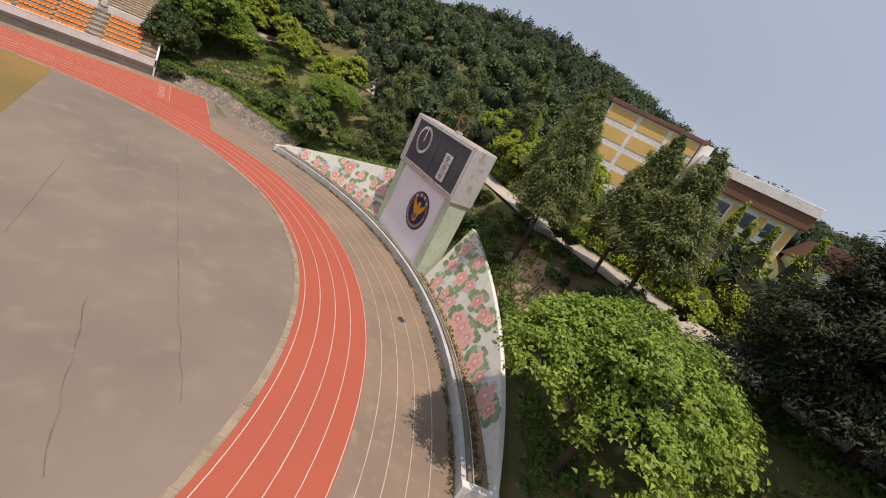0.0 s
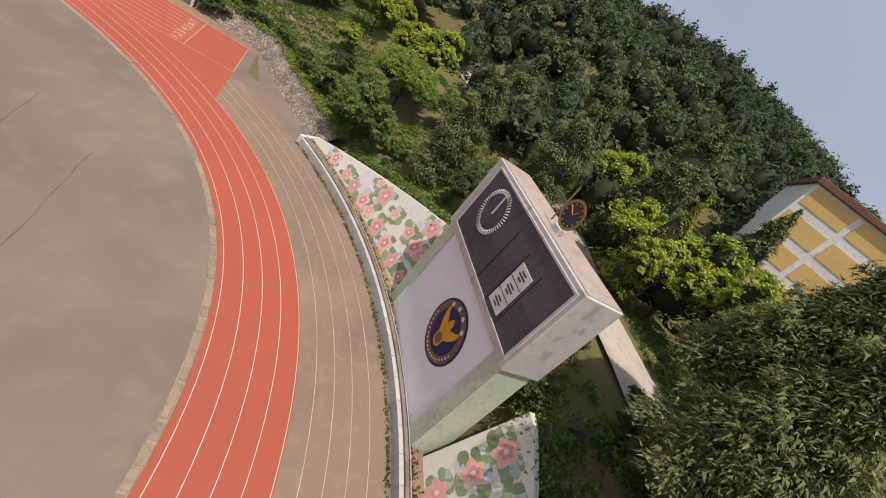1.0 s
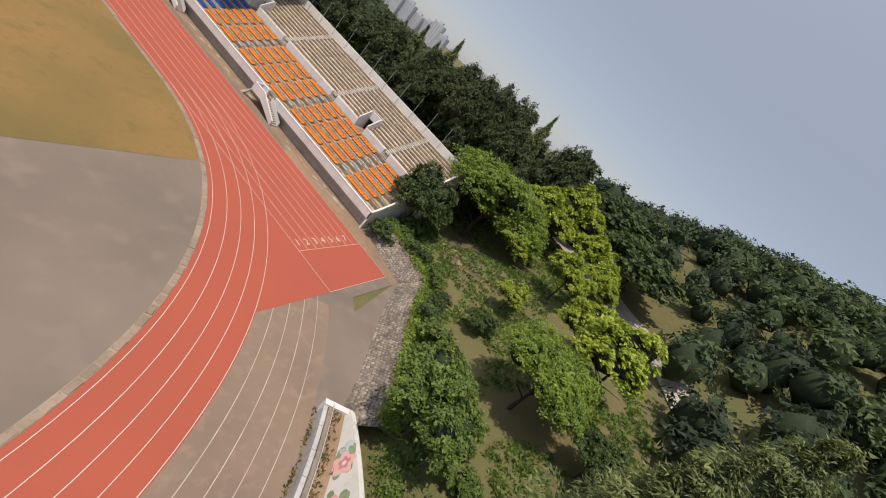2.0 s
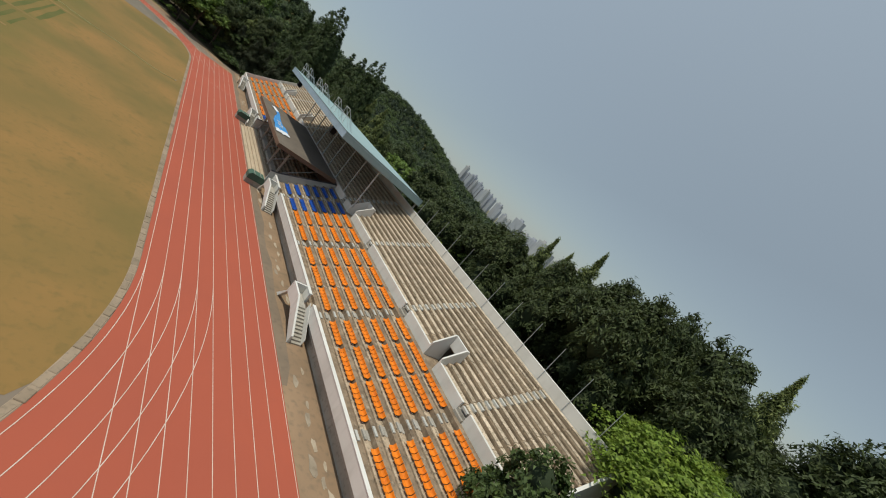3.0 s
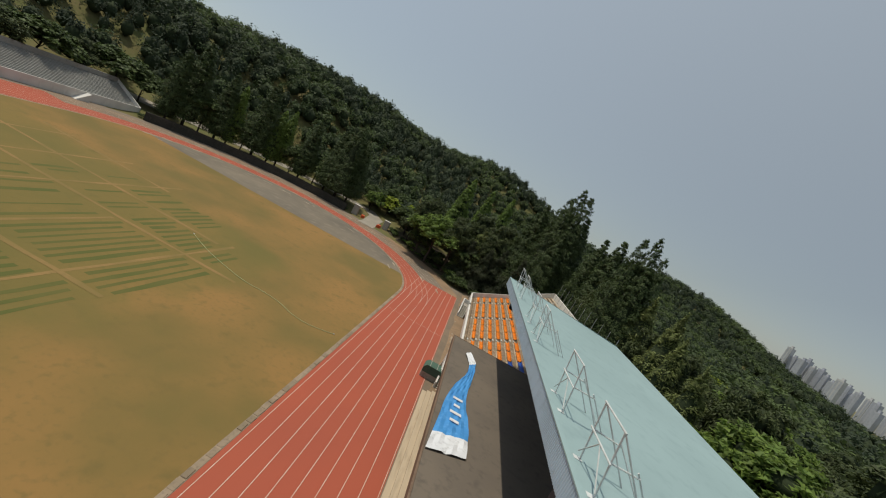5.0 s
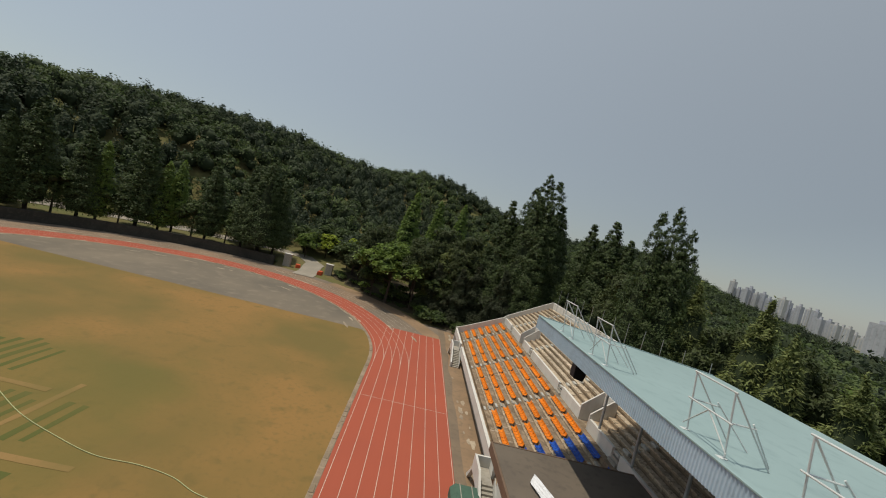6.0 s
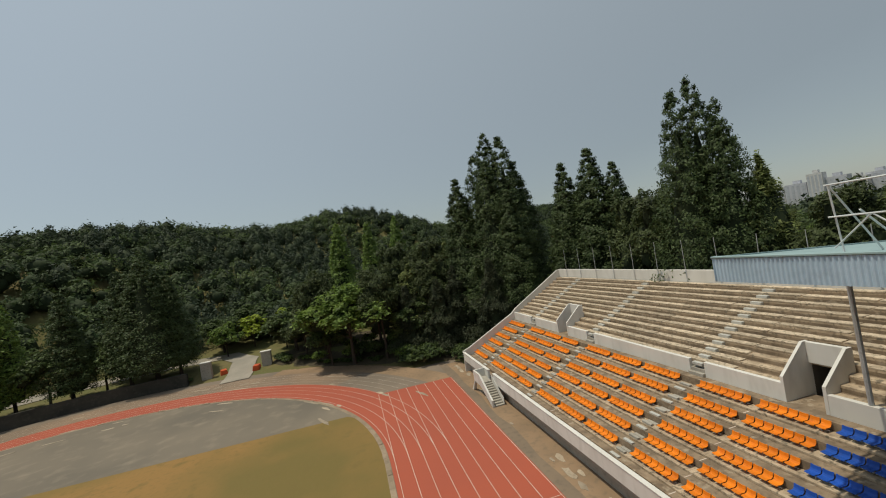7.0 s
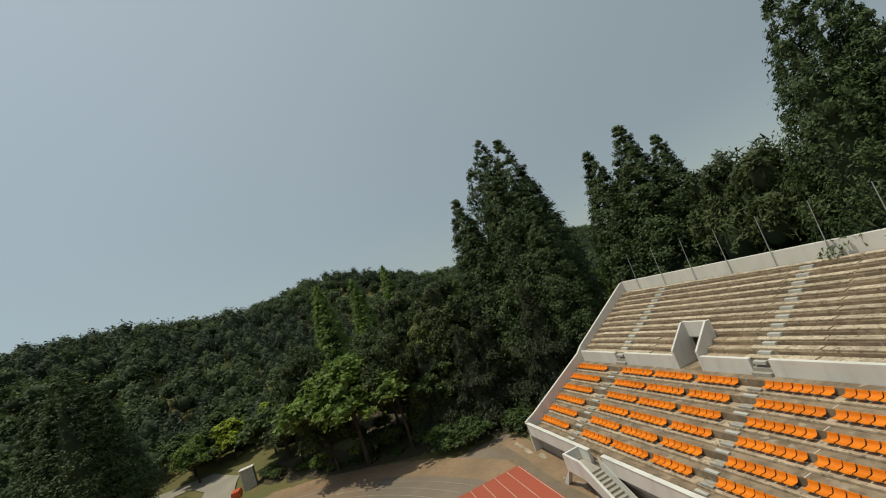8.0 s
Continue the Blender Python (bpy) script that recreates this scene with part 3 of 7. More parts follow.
for y in AISLES:
    for i in range(ROWS):
        x, z = LX + i * PITCH, LZ + i * RISE
        for me, dz in ((low_a, 0.01 - RISE), (low_b, -0.2), (low_c, 0.01)):
            if i or me is not low_a:
                part("aisle_step", me, None, stand).location = (x, y + random.uniform(-0.02, 0.02), z + dz)
    for i in range(US):
        part("aisle_step", high_a, None, stand).location = (UX + i * UD, y + random.uniform(-0.03, 0.03), UZ + i * UR - UR + 0.07)

# thin posts on the rear wall
bm = rod(bmesh.new(), (0, 0, 0), (0, 0, 4.0), 0.035, 6, 0.025)
rod(bm, (0, 0, 0), (0, 0, 0.12), 0.08, 6)
post = tagged(part("pole", bm, STEEL), "thin grey steel pole standing against the rear parapet", "pole", "rear parapet poles")
ys = [5.3 + 3.5 * k for k in range(36)]
ys = [y for y in ys if not (45.5 < y < 88.5)]
post.matrix_basis = pose(28.65, ys[0], TOP - 0.345)
for y in ys[1:]:
    copy_thing(post, pose(28.65, y, TOP - 0.345, random.uniform(-1.5, 1.5), random.uniform(-0.4, 0.4)))

# ---- seats ----
def seat_mesh(name):
    """One low moulded shell with a curved back and rolled edge."""
    bm = bmesh.new()
    prof = [(0.22, 0.19), (0.205, 0.225), (0.11, 0.22), (-0.04, 0.205), (-0.13, 0.225), (-0.18, 0.30), (-0.205, 0.40), (-0.215, 0.47), (-0.235, 0.475)]
    cols = []
    for u in (-0.222, -0.197, -0.08, 0.08, 0.197, 0.222):
        lift = 0.025 if abs(u) > 0.19 else 0.0
        edge = 0.05 if abs(u) > 0.21 else 0.0
        cols.append([bm.verts.new((-p[0], u, p[1] + lift - edge * (0.5 if k in (0, 7, 8) else 0))) for k, p in enumerate(prof)])
    for a, b in zip(cols, cols[1:]):
        for k in range(len(prof) - 1):
            bm.faces.new((a[k], b[k], b[k + 1], a[k + 1]))
    bmesh.ops.recalc_face_normals(bm, faces=bm.faces)
    bm.normal_update()
    bmesh.ops.solidify(bm, geom=list(bm.faces), thickness=0.02)
    cuboid(bm, -0.05, 0.05, -0.05, 0.05, 0.06, 0.2)
    me = bpy.data.meshes.new(name)
    bm.to_mesh(me)
    bm.free()
    return me


seat_o, seat_b = seat_mesh("seat"), seat_mesh("seat")
seat_o.materials.append(ORANGE)
seat_b.materials.append(BLUE)
rails = {}


def seat_row(x, y, z, count, mesh, colour):
    """A run of shells on one rail, fixed to the step."""
    ob = thing("seat_row", f"row of {colour} plastic stadium seats on the concrete step", "stadium seats", f"{colour} seats of the stand", at=(x, y, z))
    if count not in rails:
        bm = rod(bmesh.new(), (0.0, -count * 0.25, 0.08), (0.0, count * 0.25, 0.08), 0.028, 6)
        for s in (-1, 1):
            cuboid(bm, -0.05, 0.05, s * count * 0.2 - 0.03, s * count * 0.2 + 0.03, -0.001, 0.08)
        me = bpy.data.meshes.new("rail")
        bm.to_mesh(me)
        bm.free()
        me.materials.append(STEEL)
        rails[count] = me
    part("rail", rails[count], None, ob)
    for k in range(count):
        s = part("seat", mesh, None, ob)
        s.location = (0, (k - (count - 1) / 2) * 0.505, random.uniform(-0.006, 0.006))
        s.rotation_euler = (0, random.uniform(-0.03, 0.03), random.uniform(-0.03, 0.03))
    return ob


BLOCKS = [(4.7, 9.6, 0), (11.5, 15.1, 0), (15.3, 18.9, 0), (19.1, 22.5, 0), (23.9, 27.5, 0), (27.8, 31.4, 0), (31.7, 35.3, 0), (36.8, 40.5, 0), (40.9, 44.5, 0), (44.8, 48.4, 1), (49.7, 53.3, 1)]
BLOCKS += [(2 * MID - b, 2 * MID - a, c) for a, b, c in BLOCKS]
for i in range(ROWS):
    for a, b, c in BLOCKS:
        n = max(5, int((b - a) / 0.505 + 0.2))
        seat_row(LX + i * PITCH + 0.86, (a + b) / 2, LZ + i * RISE + 0.14, n, seat_b if c else seat_o, "blue" if c else "orange")

# ---- stairs down to the track ----
def stair_flight(y):
    ob = thing("stair_flight", "white concrete stair from the stand down to the track", "stairs", "stand stairs")
    n = 11
    for k in range(n):
        part("step", cub(11.15, 12.26, y - 0.31 * (k + 1), y - 0.31 * k + 0.02, max(-0.05, 1.75 - 0.16 * k - 0.45), 1.75 - 0.16 * k, 0.01), CONC, ob)
    part("landing", cub(11.15, 12.26, y + 0.02, y + 2.0, 1.5, 1.75), CONC, ob)
    prof = [(y - 0.31 * n, 0.0), (y - 0.31 * n, 0.75), (y, 2.62), (y + 2.0, 2.62), (y + 2.0, 1.4), (y, 1.4)]
    for x0, x1 in ((10.95, 11.14),):
        part("string_wall", prism(prof, "x", x0, x1), WHITE, ob)
    part("string_wall", prism([(y - 0.31 * n, 0.0), (y - 0.31 * n, 0.75), (y - 0.3, 2.45), (y - 0.3, 1.3), (y - 1.2, 0.6), (y - 2.4, 0.0)], "x", 12.27, 12.298), WHITE, ob)
    part("landing_wall", cub(10.95, 12.3, y + 2.02, y + 2.2, 1.4, 2.62), WHITE, ob)
    part("prop", prism([(y + 2.05, 1.4), (y + 2.2, 1.4), (y + 3.6, 0.0), (y + 3.1, 0.0)], "x", 10.96, 11.3), WHITE, ob)
    return ob


for y in (24.3, 48.9, 86.3, 119.4):
    stair_flight(y)

# ---- covered box in the middle ----
box = thing("officials_box", "covered concrete officials box with brown felt canopy", "officials box")
for k in range(5):
    part("terrace_step", cub(9.95 + 0.5 * k, 12.55, BOX0 + 0.4, BOX1 - 0.4, -0.05 if k == 0 else 0.22 * k, 0.22 * (k + 1), 0.015), PLANK, box)
for k in range(6):
    part("box_tread", cub(12.56 + 1.3 * k, 20.5, BOX0 + 0.1, BOX1 - 0.1, 1.0 if k == 0 else 1.2 + 0.5 * (k - 1), 1.2 + 0.5 * k), STEP_DARK, box)
for y0, y1 in ((BOX0 - 0.02, BOX0 + 0.3), (BOX1 - 0.3, BOX1 + 0.02)):
    part("side_wall", prism([(11.6, 0.0), (20.66, 0.0), (20.66, 6.25), (19.6, 5.9), (12.6, 3.0), (11.6, 2.8)], "y", y0, y1), PALE_CONC, box)
    part("wall_coping", prism([(11.55, 2.802), (12.6, 3.002), (19.6, 5.902), (20.66, 6.252), (20.66, 6.34), (19.6, 5.99), (12.6, 3.09), (11.55, 2.89)], "y", y0 - 0.03, y1 + 0.03), DARK, box)
# back wall is near-black to give the shade under the canopy
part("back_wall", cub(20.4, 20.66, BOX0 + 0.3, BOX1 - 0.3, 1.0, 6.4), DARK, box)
part("canopy", cub(10.35, 20.3, 54.4, 82.5, 6.52, 6.8, 0.02), BROWN, box)
part("canopy_fascia", cub(10.2, 10.34, 54.3, 82.6, 6.2, 6.83, 0.015), FELT_EDGE, box)
for y0, y1 in ((54.28, 54.398), (82.502, 82.62)):
    part("canopy_fascia", cub(10.345, 20.3, y0, y1, 6.2, 6.83, 0.015), FELT_EDGE, box)
for y in (56, 62, 68.3, 74.5, 80.5):
    part("column", cub(12.7, 12.95, y - 0.12, y + 0.12, 1.2, 6.52), CONC, box)
    part("brace", rod(bmesh.new(), (13.0, y, 2.4), (18.5, y, 6.5), 0.06), STEEL, box)
for k in range(1, 5):
    for j in range(5):
        y = BOX0 + 0.9 + j * 5.15
        part("bench", cub(13.05 + 1.3 * k, 13.45 + 1.3 * k, y, y + 4.7, 1.2 + 0.5 * k, 1.56 + 0.5 * k, 0.02), STEP_DARK, box)

# crumpled banner on the canopy
CLOTH = mat("blue_banner_cloth", (0.06, 0.28, 0.62), (0.05, 0.24, 0.55), (0.12, 0.36, 0.7), 0.6, 0.6, 3, 0.1)
PAPER = mat("white_banner_cloth", (0.72, 0.73, 0.75), (0.65, 0.66, 0.68), None, 0.6, 0.6, 3, 0.1)
banner = thing("banner", "crumpled blue and white cloth banner lying on the canopy", "banner")


def cloth(s0, s1, n):
    bm = bmesh.new()
    rows = []
    for i in range(n + 1):
        s = s0 + (s1 - s0) * i / n
        y = 61.0 + 18.2 * s
        mid = 11.7 + 0.95 * smooth(0.3, 0.8, s) - 0.55 * smooth(0.86, 1.0, s) + 0.12 * math.sin(9 * s)
        half = 0.92 * (1 - 0.48 * smooth(0.05, 0.55, s)) * (1 - 0.42 * smooth(0.56, 0.72, s))
        rows.append([bm.verts.new((mid + half * u + 0.4 * (1 - s) * u, y + 0.5 * u, 6.84 + 0.10 * abs(math.sin(13 * s + 5 * u)) + 0.05 * math.sin(31 * s + 3 * u) ** 2)) for u in np.linspace(-1, 1, 9)])
    for a, b in zip(rows, rows[1:]):
        for k in range(8):
            bm.faces.new((a[k], a[k + 1], b[k + 1], b[k]))
    return bm


part("white_end", cloth(0.0, 0.11, 6), PAPER, banner, "white end of the banner")
part("cloth", cloth(0.11, 0.86, 46), CLOTH, banner)
part("white_end", cloth(0.86, 1.0, 10), PAPER, banner, "white end of the banner")
for k, (s, w) in enumerate(((0.20, 0.7), (0.26, 0.9), (0.32, 0.5), (0.38, 0.8))):
    y = 61.0 + 18.2 * s
    part("writing_bar", cub(11.85 - w / 2, 11.85 + w / 2, y, y + 0.35, 6.99, 6.996), PAPER, banner)

# green covered box beside the steps
gb = thing("storage_box", "dark green canvas covered box on a grey plinth", "box", "covered boxes")
part("plinth", cub(8.95, 11.4, 52.3, 53.7, -0.02, 0.75, 0.03), CONC, gb)
part("cover", prism([(8.95, 0.752), (11.3, 0.752), (11.3, 1.3), (11.0, 1.7), (9.3, 1.7), (8.95, 1.35)], "y", 52.15, 53.85), GREENBOX, gb)
for x in (9.6, 10.5):
    part("strap", cub(x, x + 0.06, 52.1, 53.9, 1.701, 1.73), CONC, gb)
copy_thing(gb, pose(0, 31.6, 0))

# ---- main roof ----
roof = thing("stand_roof", "pale teal sheet metal roof over the middle of the stand", "roof")
RX0, RX1, RZ0, RZ1, RY0, RY1 = 13.27, 28.9, 14.74, 13.45, 45.1, 89.2
part("deck", prism([(RX0 + 0.12, RZ0 - 0.10), (RX1, RZ1 - 0.10), (RX1, RZ1 + 0.02), (RX0 + 0.12, RZ0 + 0.02)], "y", RY0 + 0.12, RY1 - 0.12), ROOF, roof)
# near-black sheet closes the underside of the roof
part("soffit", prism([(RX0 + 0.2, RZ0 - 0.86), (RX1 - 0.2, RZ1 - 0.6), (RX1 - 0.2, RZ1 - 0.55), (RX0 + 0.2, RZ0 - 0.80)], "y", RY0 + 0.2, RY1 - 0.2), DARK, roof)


def corrugated(length, drop):
    """Sheet with upright ribs, along x from 0 to length, hanging from z=0."""
    n = int(length / 0.04)
    verts, faces = [], []
    for k in range(n + 1):
        x = length * k / n
        off = (0.0, 0.0, 0.04, 0.04)[k % 4]
        verts += [(x, off, 0), (x, off, -drop)]
    faces = [(2 * k, 2 * k + 1, 2 * k + 3, 2 * k + 2) for k in range(n)]
    return data("fascia_sheet", verts, faces)


f = part("fascia_sheet", corrugated(RY1 - RY0, 0.95), FASCIA, roof)
f.matrix_basis = Matrix.Translation((RX0, RY0, RZ0)) @ Matrix.Rotation(radians(90), 4, "Z")
f = part("fascia_sheet", corrugated(RX1 - RX0, 0.95), FASCIA, roof)
f.matrix_basis = Matrix.Translation((RX0, RY1 - 0.045, RZ0)) @ Matrix.Rotation(math.atan2(RZ0 - RZ1, RX1 - RX0), 4, "Y")
part("end_panel", prism([(RX0 + 0.03, RZ0 - 0.98), (RX1, RZ1 - 0.98), (RX1, RZ1 + 0.015), (RX0 + 0.03, RZ0 + 0.015)], "y", RY0, RY0 + 0.05), ROOF, roof)
part("end_trim", prism([(RX0, RZ0 - 0.20), (RX1, RZ1 - 0.20), (RX1, RZ1 - 0.16), (RX0, RZ0 - 0.16)], "y", RY0 - 0.02, RY0 - 0.001), FASCIA, roof)
part("edge_trim", cub(RX0 - 0.07, RX0 + 0.16, RY0 - 0.03, RY1 + 0.03, RZ0 + 0.02, RZ0 + 0.09, 0.01), ROOF, roof)
for y in (RY0 - 0.04, RY1 - 0.1):
    part("edge_trim", prism([(RX0, RZ0 + 0.021), (RX1, RZ1 + 0.021), (RX1, RZ1 + 0.08), (RX0, RZ0 + 0.08)], "y", y, y + 0.14), ROOF, roof)
for y in [45.9 + 5.43 * k for k in range(9)]:
    part("column", rod(bmesh.new(), (20.84, y, 6.6), (20.7, y, 13.4), 0.11, 8), STEEL, roof)
    part("rear_column", rod(bmesh.new(), (28.75, y, TOP + 0.8), (28.75, y, 13.0), 0.12, 8), STEEL, roof)
    part("girder", prism([(RX0 + 0.3, RZ0 - 1.0), (20.6, RZ0 - 1.75), (RX1 - 0.4, RZ1 - 0.85), (RX1 - 0.4, RZ1 - 0.65), (RX0 + 0.3, RZ0 - 0.87)], "y", y - 0.07, y + 0.07), STEEL, roof)


TUBE = mat("white_painted_tube", (0.66, 0.68, 0.67), (0.56, 0.58, 0.57), (0.45, 0.45, 0.43), 0.55, 1, 6, 0.05)


def light_frame(y):
    ob = thing("floodlight_frame", "bare white-painted tubular steel frame on the roof", "steel frame", "roof frames", at=(0, y, RZ0 - 0.02))
    for s in (-0.95, 0.95):
        part("leg", rod(bmesh.new(), (13.85, s, 0.0), (13.6, s, 2.22), 0.030), TUBE, ob)
        part("leg", rod(bmesh.new(), (15.5, s * 0.97, -0.13), (13.6, s, 2.22), 0.030), TUBE, ob)
        part("brace", rod(bmesh.new(), (13.68, s, 1.2), (14.75, s * 0.87, 1.15), 0.03), TUBE, ob)
        part("brace", rod(bmesh.new(), (14.6, s * 0.87, 1.3), (15.9, s * 0.5, -0.15), 0.03), TUBE, ob)
        part("foot", cub(13.6, 13.9, s - 0.12, s + 0.12, -0.02, 0.032), TUBE, ob)
    part("top_bar", rod(bmesh.new(), (13.6, -1.05, 2.22), (13.6, 1.05, 2.22), 0.032), TUBE, ob)
    part("cross_bar", rod(bmesh.new(), (13.66, -1.1, 1.2), (13.66, 1.1, 1.2), 0.03), TUBE, ob)
    part("diagonal", rod(bmesh.new(), (13.72, -1.1, 0.2), (13.66, 0, 1.2), 0.024), TUBE, ob)
    part("diagonal", rod(bmesh.new(), (13.72, 1.1, 0.2), (13.66, 0, 1.2), 0.024), TUBE, ob)
    return ob


for y in (84.0, 78.8, 70.0, 65.4, 56.0, 50.8):
    light_frame(y)


def speaker(y):
    ob = thing("loudspeaker", "black hanging loudspeaker cluster under the roof edge", "loudspeaker", "roof loudspeakers", at=(14.2, y, 12.55))
    part("cabinet", prism([(-0.36, 0.1), (0.24, 0.0), (0.36, 0.48), (0.31, 1.12), (-0.29, 1.18), (-0.39, 0.6)], "y", -0.36, 0.36), BLACK, ob)
    part("grille", cub(-0.41, -0.38, -0.3, 0.3, 0.2, 1.05), DARK, ob)
    part("hanger", rod(bmesh.new(), (0, 0, 1.1), (0, 0, 1.4), 0.04), STEEL, ob)
    return ob


speaker(81.6)
speaker(51.8)

# ---- stand across the field ----
OLD_CONC = mat("old_grey_concrete", (0.33, 0.325, 0.30), (0.26, 0.255, 0.235), (0.19, 0.185, 0.17), 0.93, 0.15, 1.5, 0.2, contrast=0.8)
far = thing("far_terrace", "grey weathered concrete terrace across the field", "terrace")
for k in range(18):
    part("terrace_step", cub(-85.0 - 0.45 * (k + 1), -85.0 - 0.45 * k, 36.0, 136.0, -0.05, 1.3 + 0.21 * k), OLD_CONC, far)
part("front_wall", cub(-84.98, -84.7, 35.9, 136.2, -0.05, 2.0, 0.02), WHITE, far)
for y in (35.7, 136.02):
    part("end_wall", prism([(-84.7, -0.05), (-84.7, 2.0), (-93.4, 5.9), (-93.4, -0.05)], "y", y, y + 0.2), WHITE, far)
part("rear_wall", cub(-93.6, -93.3, 35.9, 136.2, -0.05, 6.1), OLD_CONC, far)
for y in (52, 86, 119):
    part("stair", prism([(y, 0.0), (y + 3.2, 0.0), (y + 3.2, 1.9)], "x", -84.68, -83.5), WHITE, far)

# ---- south bend: planter, painted wall, scoreboard ----
def arc(d, a0, a1, n):
    return [(CX + (R + d) * math.cos(radians(a)), Y1 + (R + d) * math.sin(radians(a))) for a in np.linspace(a0, a1, n)]


def curved_wall(name, d0, d1, a0, a1, z0, top, n, material, parent=None):
    """A wall on a circle, with its top height given by angle."""
    angs = np.linspace(a0, a1, n)
    p, q = arc(d0, a0, a1, n), arc(d1, a0, a1, n)
    bm = bmesh.new()
    rows = [[bm.verts.new(v) for v in ((*p[i], z0), (*p[i], top(angs[i])), (*q[i], top(angs[i])), (*q[i], z0))] for i in range(n)]
    for a, b in zip(rows, rows[1:]):
        for k in range(4):
            bm.faces.new((a[k], a[(k + 1) % 4], b[(k + 1) % 4], b[k]))
    bm.faces.new(rows[0])
    bm.faces.new(rows[-1][::-1])
    bmesh.ops.recalc_face_normals(bm, faces=bm.faces)
    return part(name, bm, material, parent)


KERB_PALE = mat("pale_kerb_concrete", (0.50, 0.49, 0.46), (0.40, 0.39, 0.36), (0.30, 0.28, 0.25), 0.9, 0.4, 2.5, 0.2, obj=0.12, contrast=0.8)
planter = thing("planter", "long curved concrete planter below the painted wall", "planter")
step = (A1 - A0) / 34
for k in range(34):
    curved_wall("kerb_block", 11.24, 11.54, A0 + step * k + 0.02, A0 + step * (k + 1) - 0.02, -0.05, lambda a: 0.84, 4, KERB_PALE, planter)
curved_wall("pebble_band", 11.56, 11.85, A0, A1, -0.05, lambda a: 1.0, 60, STONE_J, planter)
curved_wall("soil", 11.86, 13.0, A0, A1, -0.05, lambda a: 0.78, 60, SAND, planter)
for a in (A0, A1):
    curved_wall("end_wall", 11.2, 13.4, a - 0.25, a + 0.25, -0.05, lambda v: 1.03, 2, WHITE, planter)
bm = bmesh.new()
pp = arc(11.83, A0, A1, 50)
for u, v in zip(pp, pp[1:]):
    rod(bm, (*u, 1.12), (*v, 1.12), 0.03, 5)
part("rail", bm, KERB_PALE, planter)


MURAL = mat("painted_mural_ground", (0.66, 0.62, 0.55), (0.56, 0.57, 0.47), (0.42, 0.46, 0.36), 0.85, 0.5, 2.0, 0.05, contrast=0.9)
PINK = mat("painted_pink", (0.66, 0.33, 0.28), (0.64, 0.40, 0.34), (0.70, 0.48, 0.41), 0.85, 1.2, 3, 0.03, obj=0.15)
ROSE = mat("painted_rose", (0.66, 0.27, 0.24), (0.60, 0.24, 0.22), (0.70, 0.38, 0.33), 0.85, 1.2, 3, 0.03, obj=0.12)
PAINT_LEAF = mat("painted_leaf_green", (0.19, 0.27, 0.13), (0.25, 0.31, 0.17), (0.14, 0.20, 0.10), 0.85, 1.2, 3, 0.03, obj=0.2)
PAINT_BLUE = mat("painted_grey_blue", (0.44, 0.48, 0.50), (0.5, 0.53, 0.53), None, 0.85, 1.0, 3, 0.03, obj=0.15)
MD, BAT = 12.6, 0.40


def mural_point(ang, z, proud=0.0):
    """A place on the leaning face, at an angle in radians and a height."""
    rr = R + MD + BAT * max(z, 0) - proud
    return (CX + rr * math.cos(ang), Y1 + rr * math.sin(ang), z)


for a0, a1 in ((A0, -95.2), (-79.2, A1)):
    bm = bmesh.new()
    rows = []
    for ang in np.linspace(a0, a1, 40):
        t, aa = mural_top(ang), radians(float(ang))
        p, q = mural_point(aa, t), mural_point(aa, t, -0.35)
        rows.append([bm.verts.new(v) for v in (mural_point(aa, -0.05), p, (q[0], q[1], t), mural_point(aa, -0.05, -0.6))])
    for u, v in zip(rows, rows[1:]):
        for k in range(4):
            bm.faces.new((u[k], u[(k + 1) % 4], v[(k + 1) % 4], v[k]))
    bm.faces.new(rows[0])
    bm.faces.new(rows[-1][::-1])
    bmesh.ops.recalc_face_normals(bm, faces=bm.faces)
    w = tagged(part("mural_wall", bm, MURAL), "leaning concrete wall painted with large pink flowers", "wall", kind="structure")
    rng = random.Random(int(abs(a0)))

    def blob(a, z, r, lobes, depth, material, name, wav):
        bm = bmesh.new()
        vs = []
        n = 28
        for k in range(n):
            t = k * math.tau / n
            rr = r * (1 + wav * math.cos(lobes * t + rng.random() * 0.3) + rng.uniform(-0.05, 0.05))
            ang = radians(a) + rr * math.cos(t) / (R + MD + 1)
            h = z + rr * math.sin(t)
            vs.append(bm.verts.new(mural_point(ang, h, depth)))
        bm.faces.new(vs)
        part(name, bm, material, w)

    deg_per_m = math.degrees(1 / (R + MD))
    a = a0 + 1.2
    while a < a1 - 1:
        top = mural_top(a)
        z = 1.5
        while z < top - 0.45:
            r = min(rng.uniform(0.55, 0.95), (top - z) * 0.9, z - 0.6)
            aa = a + rng.uniform(-0.7, 0.7)
            for _ in range(8):
                t = rng.uniform(0, 6.28)
                blob(aa + 1.25 * r * math.cos(t) * deg_per_m, max(1.2, min(mural_top(aa) - 0.5, z + 1.1 * r * math.sin(t))), rng.uniform(0.28, 0.55), 2, 0.005, PAINT_LEAF if rng.random() < 0.8 else PAINT_BLUE, "painted_leaf", 0.35)
            if r > 0.35:
                blob(aa, z, r, 5, 0.010, PINK, "painted_flower", 0.17)
                blob(aa, z + 0.05, r * 0.52, 5, 0.014, ROSE, "painted_flower_heart", 0.2)
                blob(aa, z + 0.05, r * 0.2, 5, 0.018, MURAL, "painted_flower_eye", 0.1)
            z += rng.uniform(1.9, 2.4)
        a += rng.uniform(2.1, 2.6)

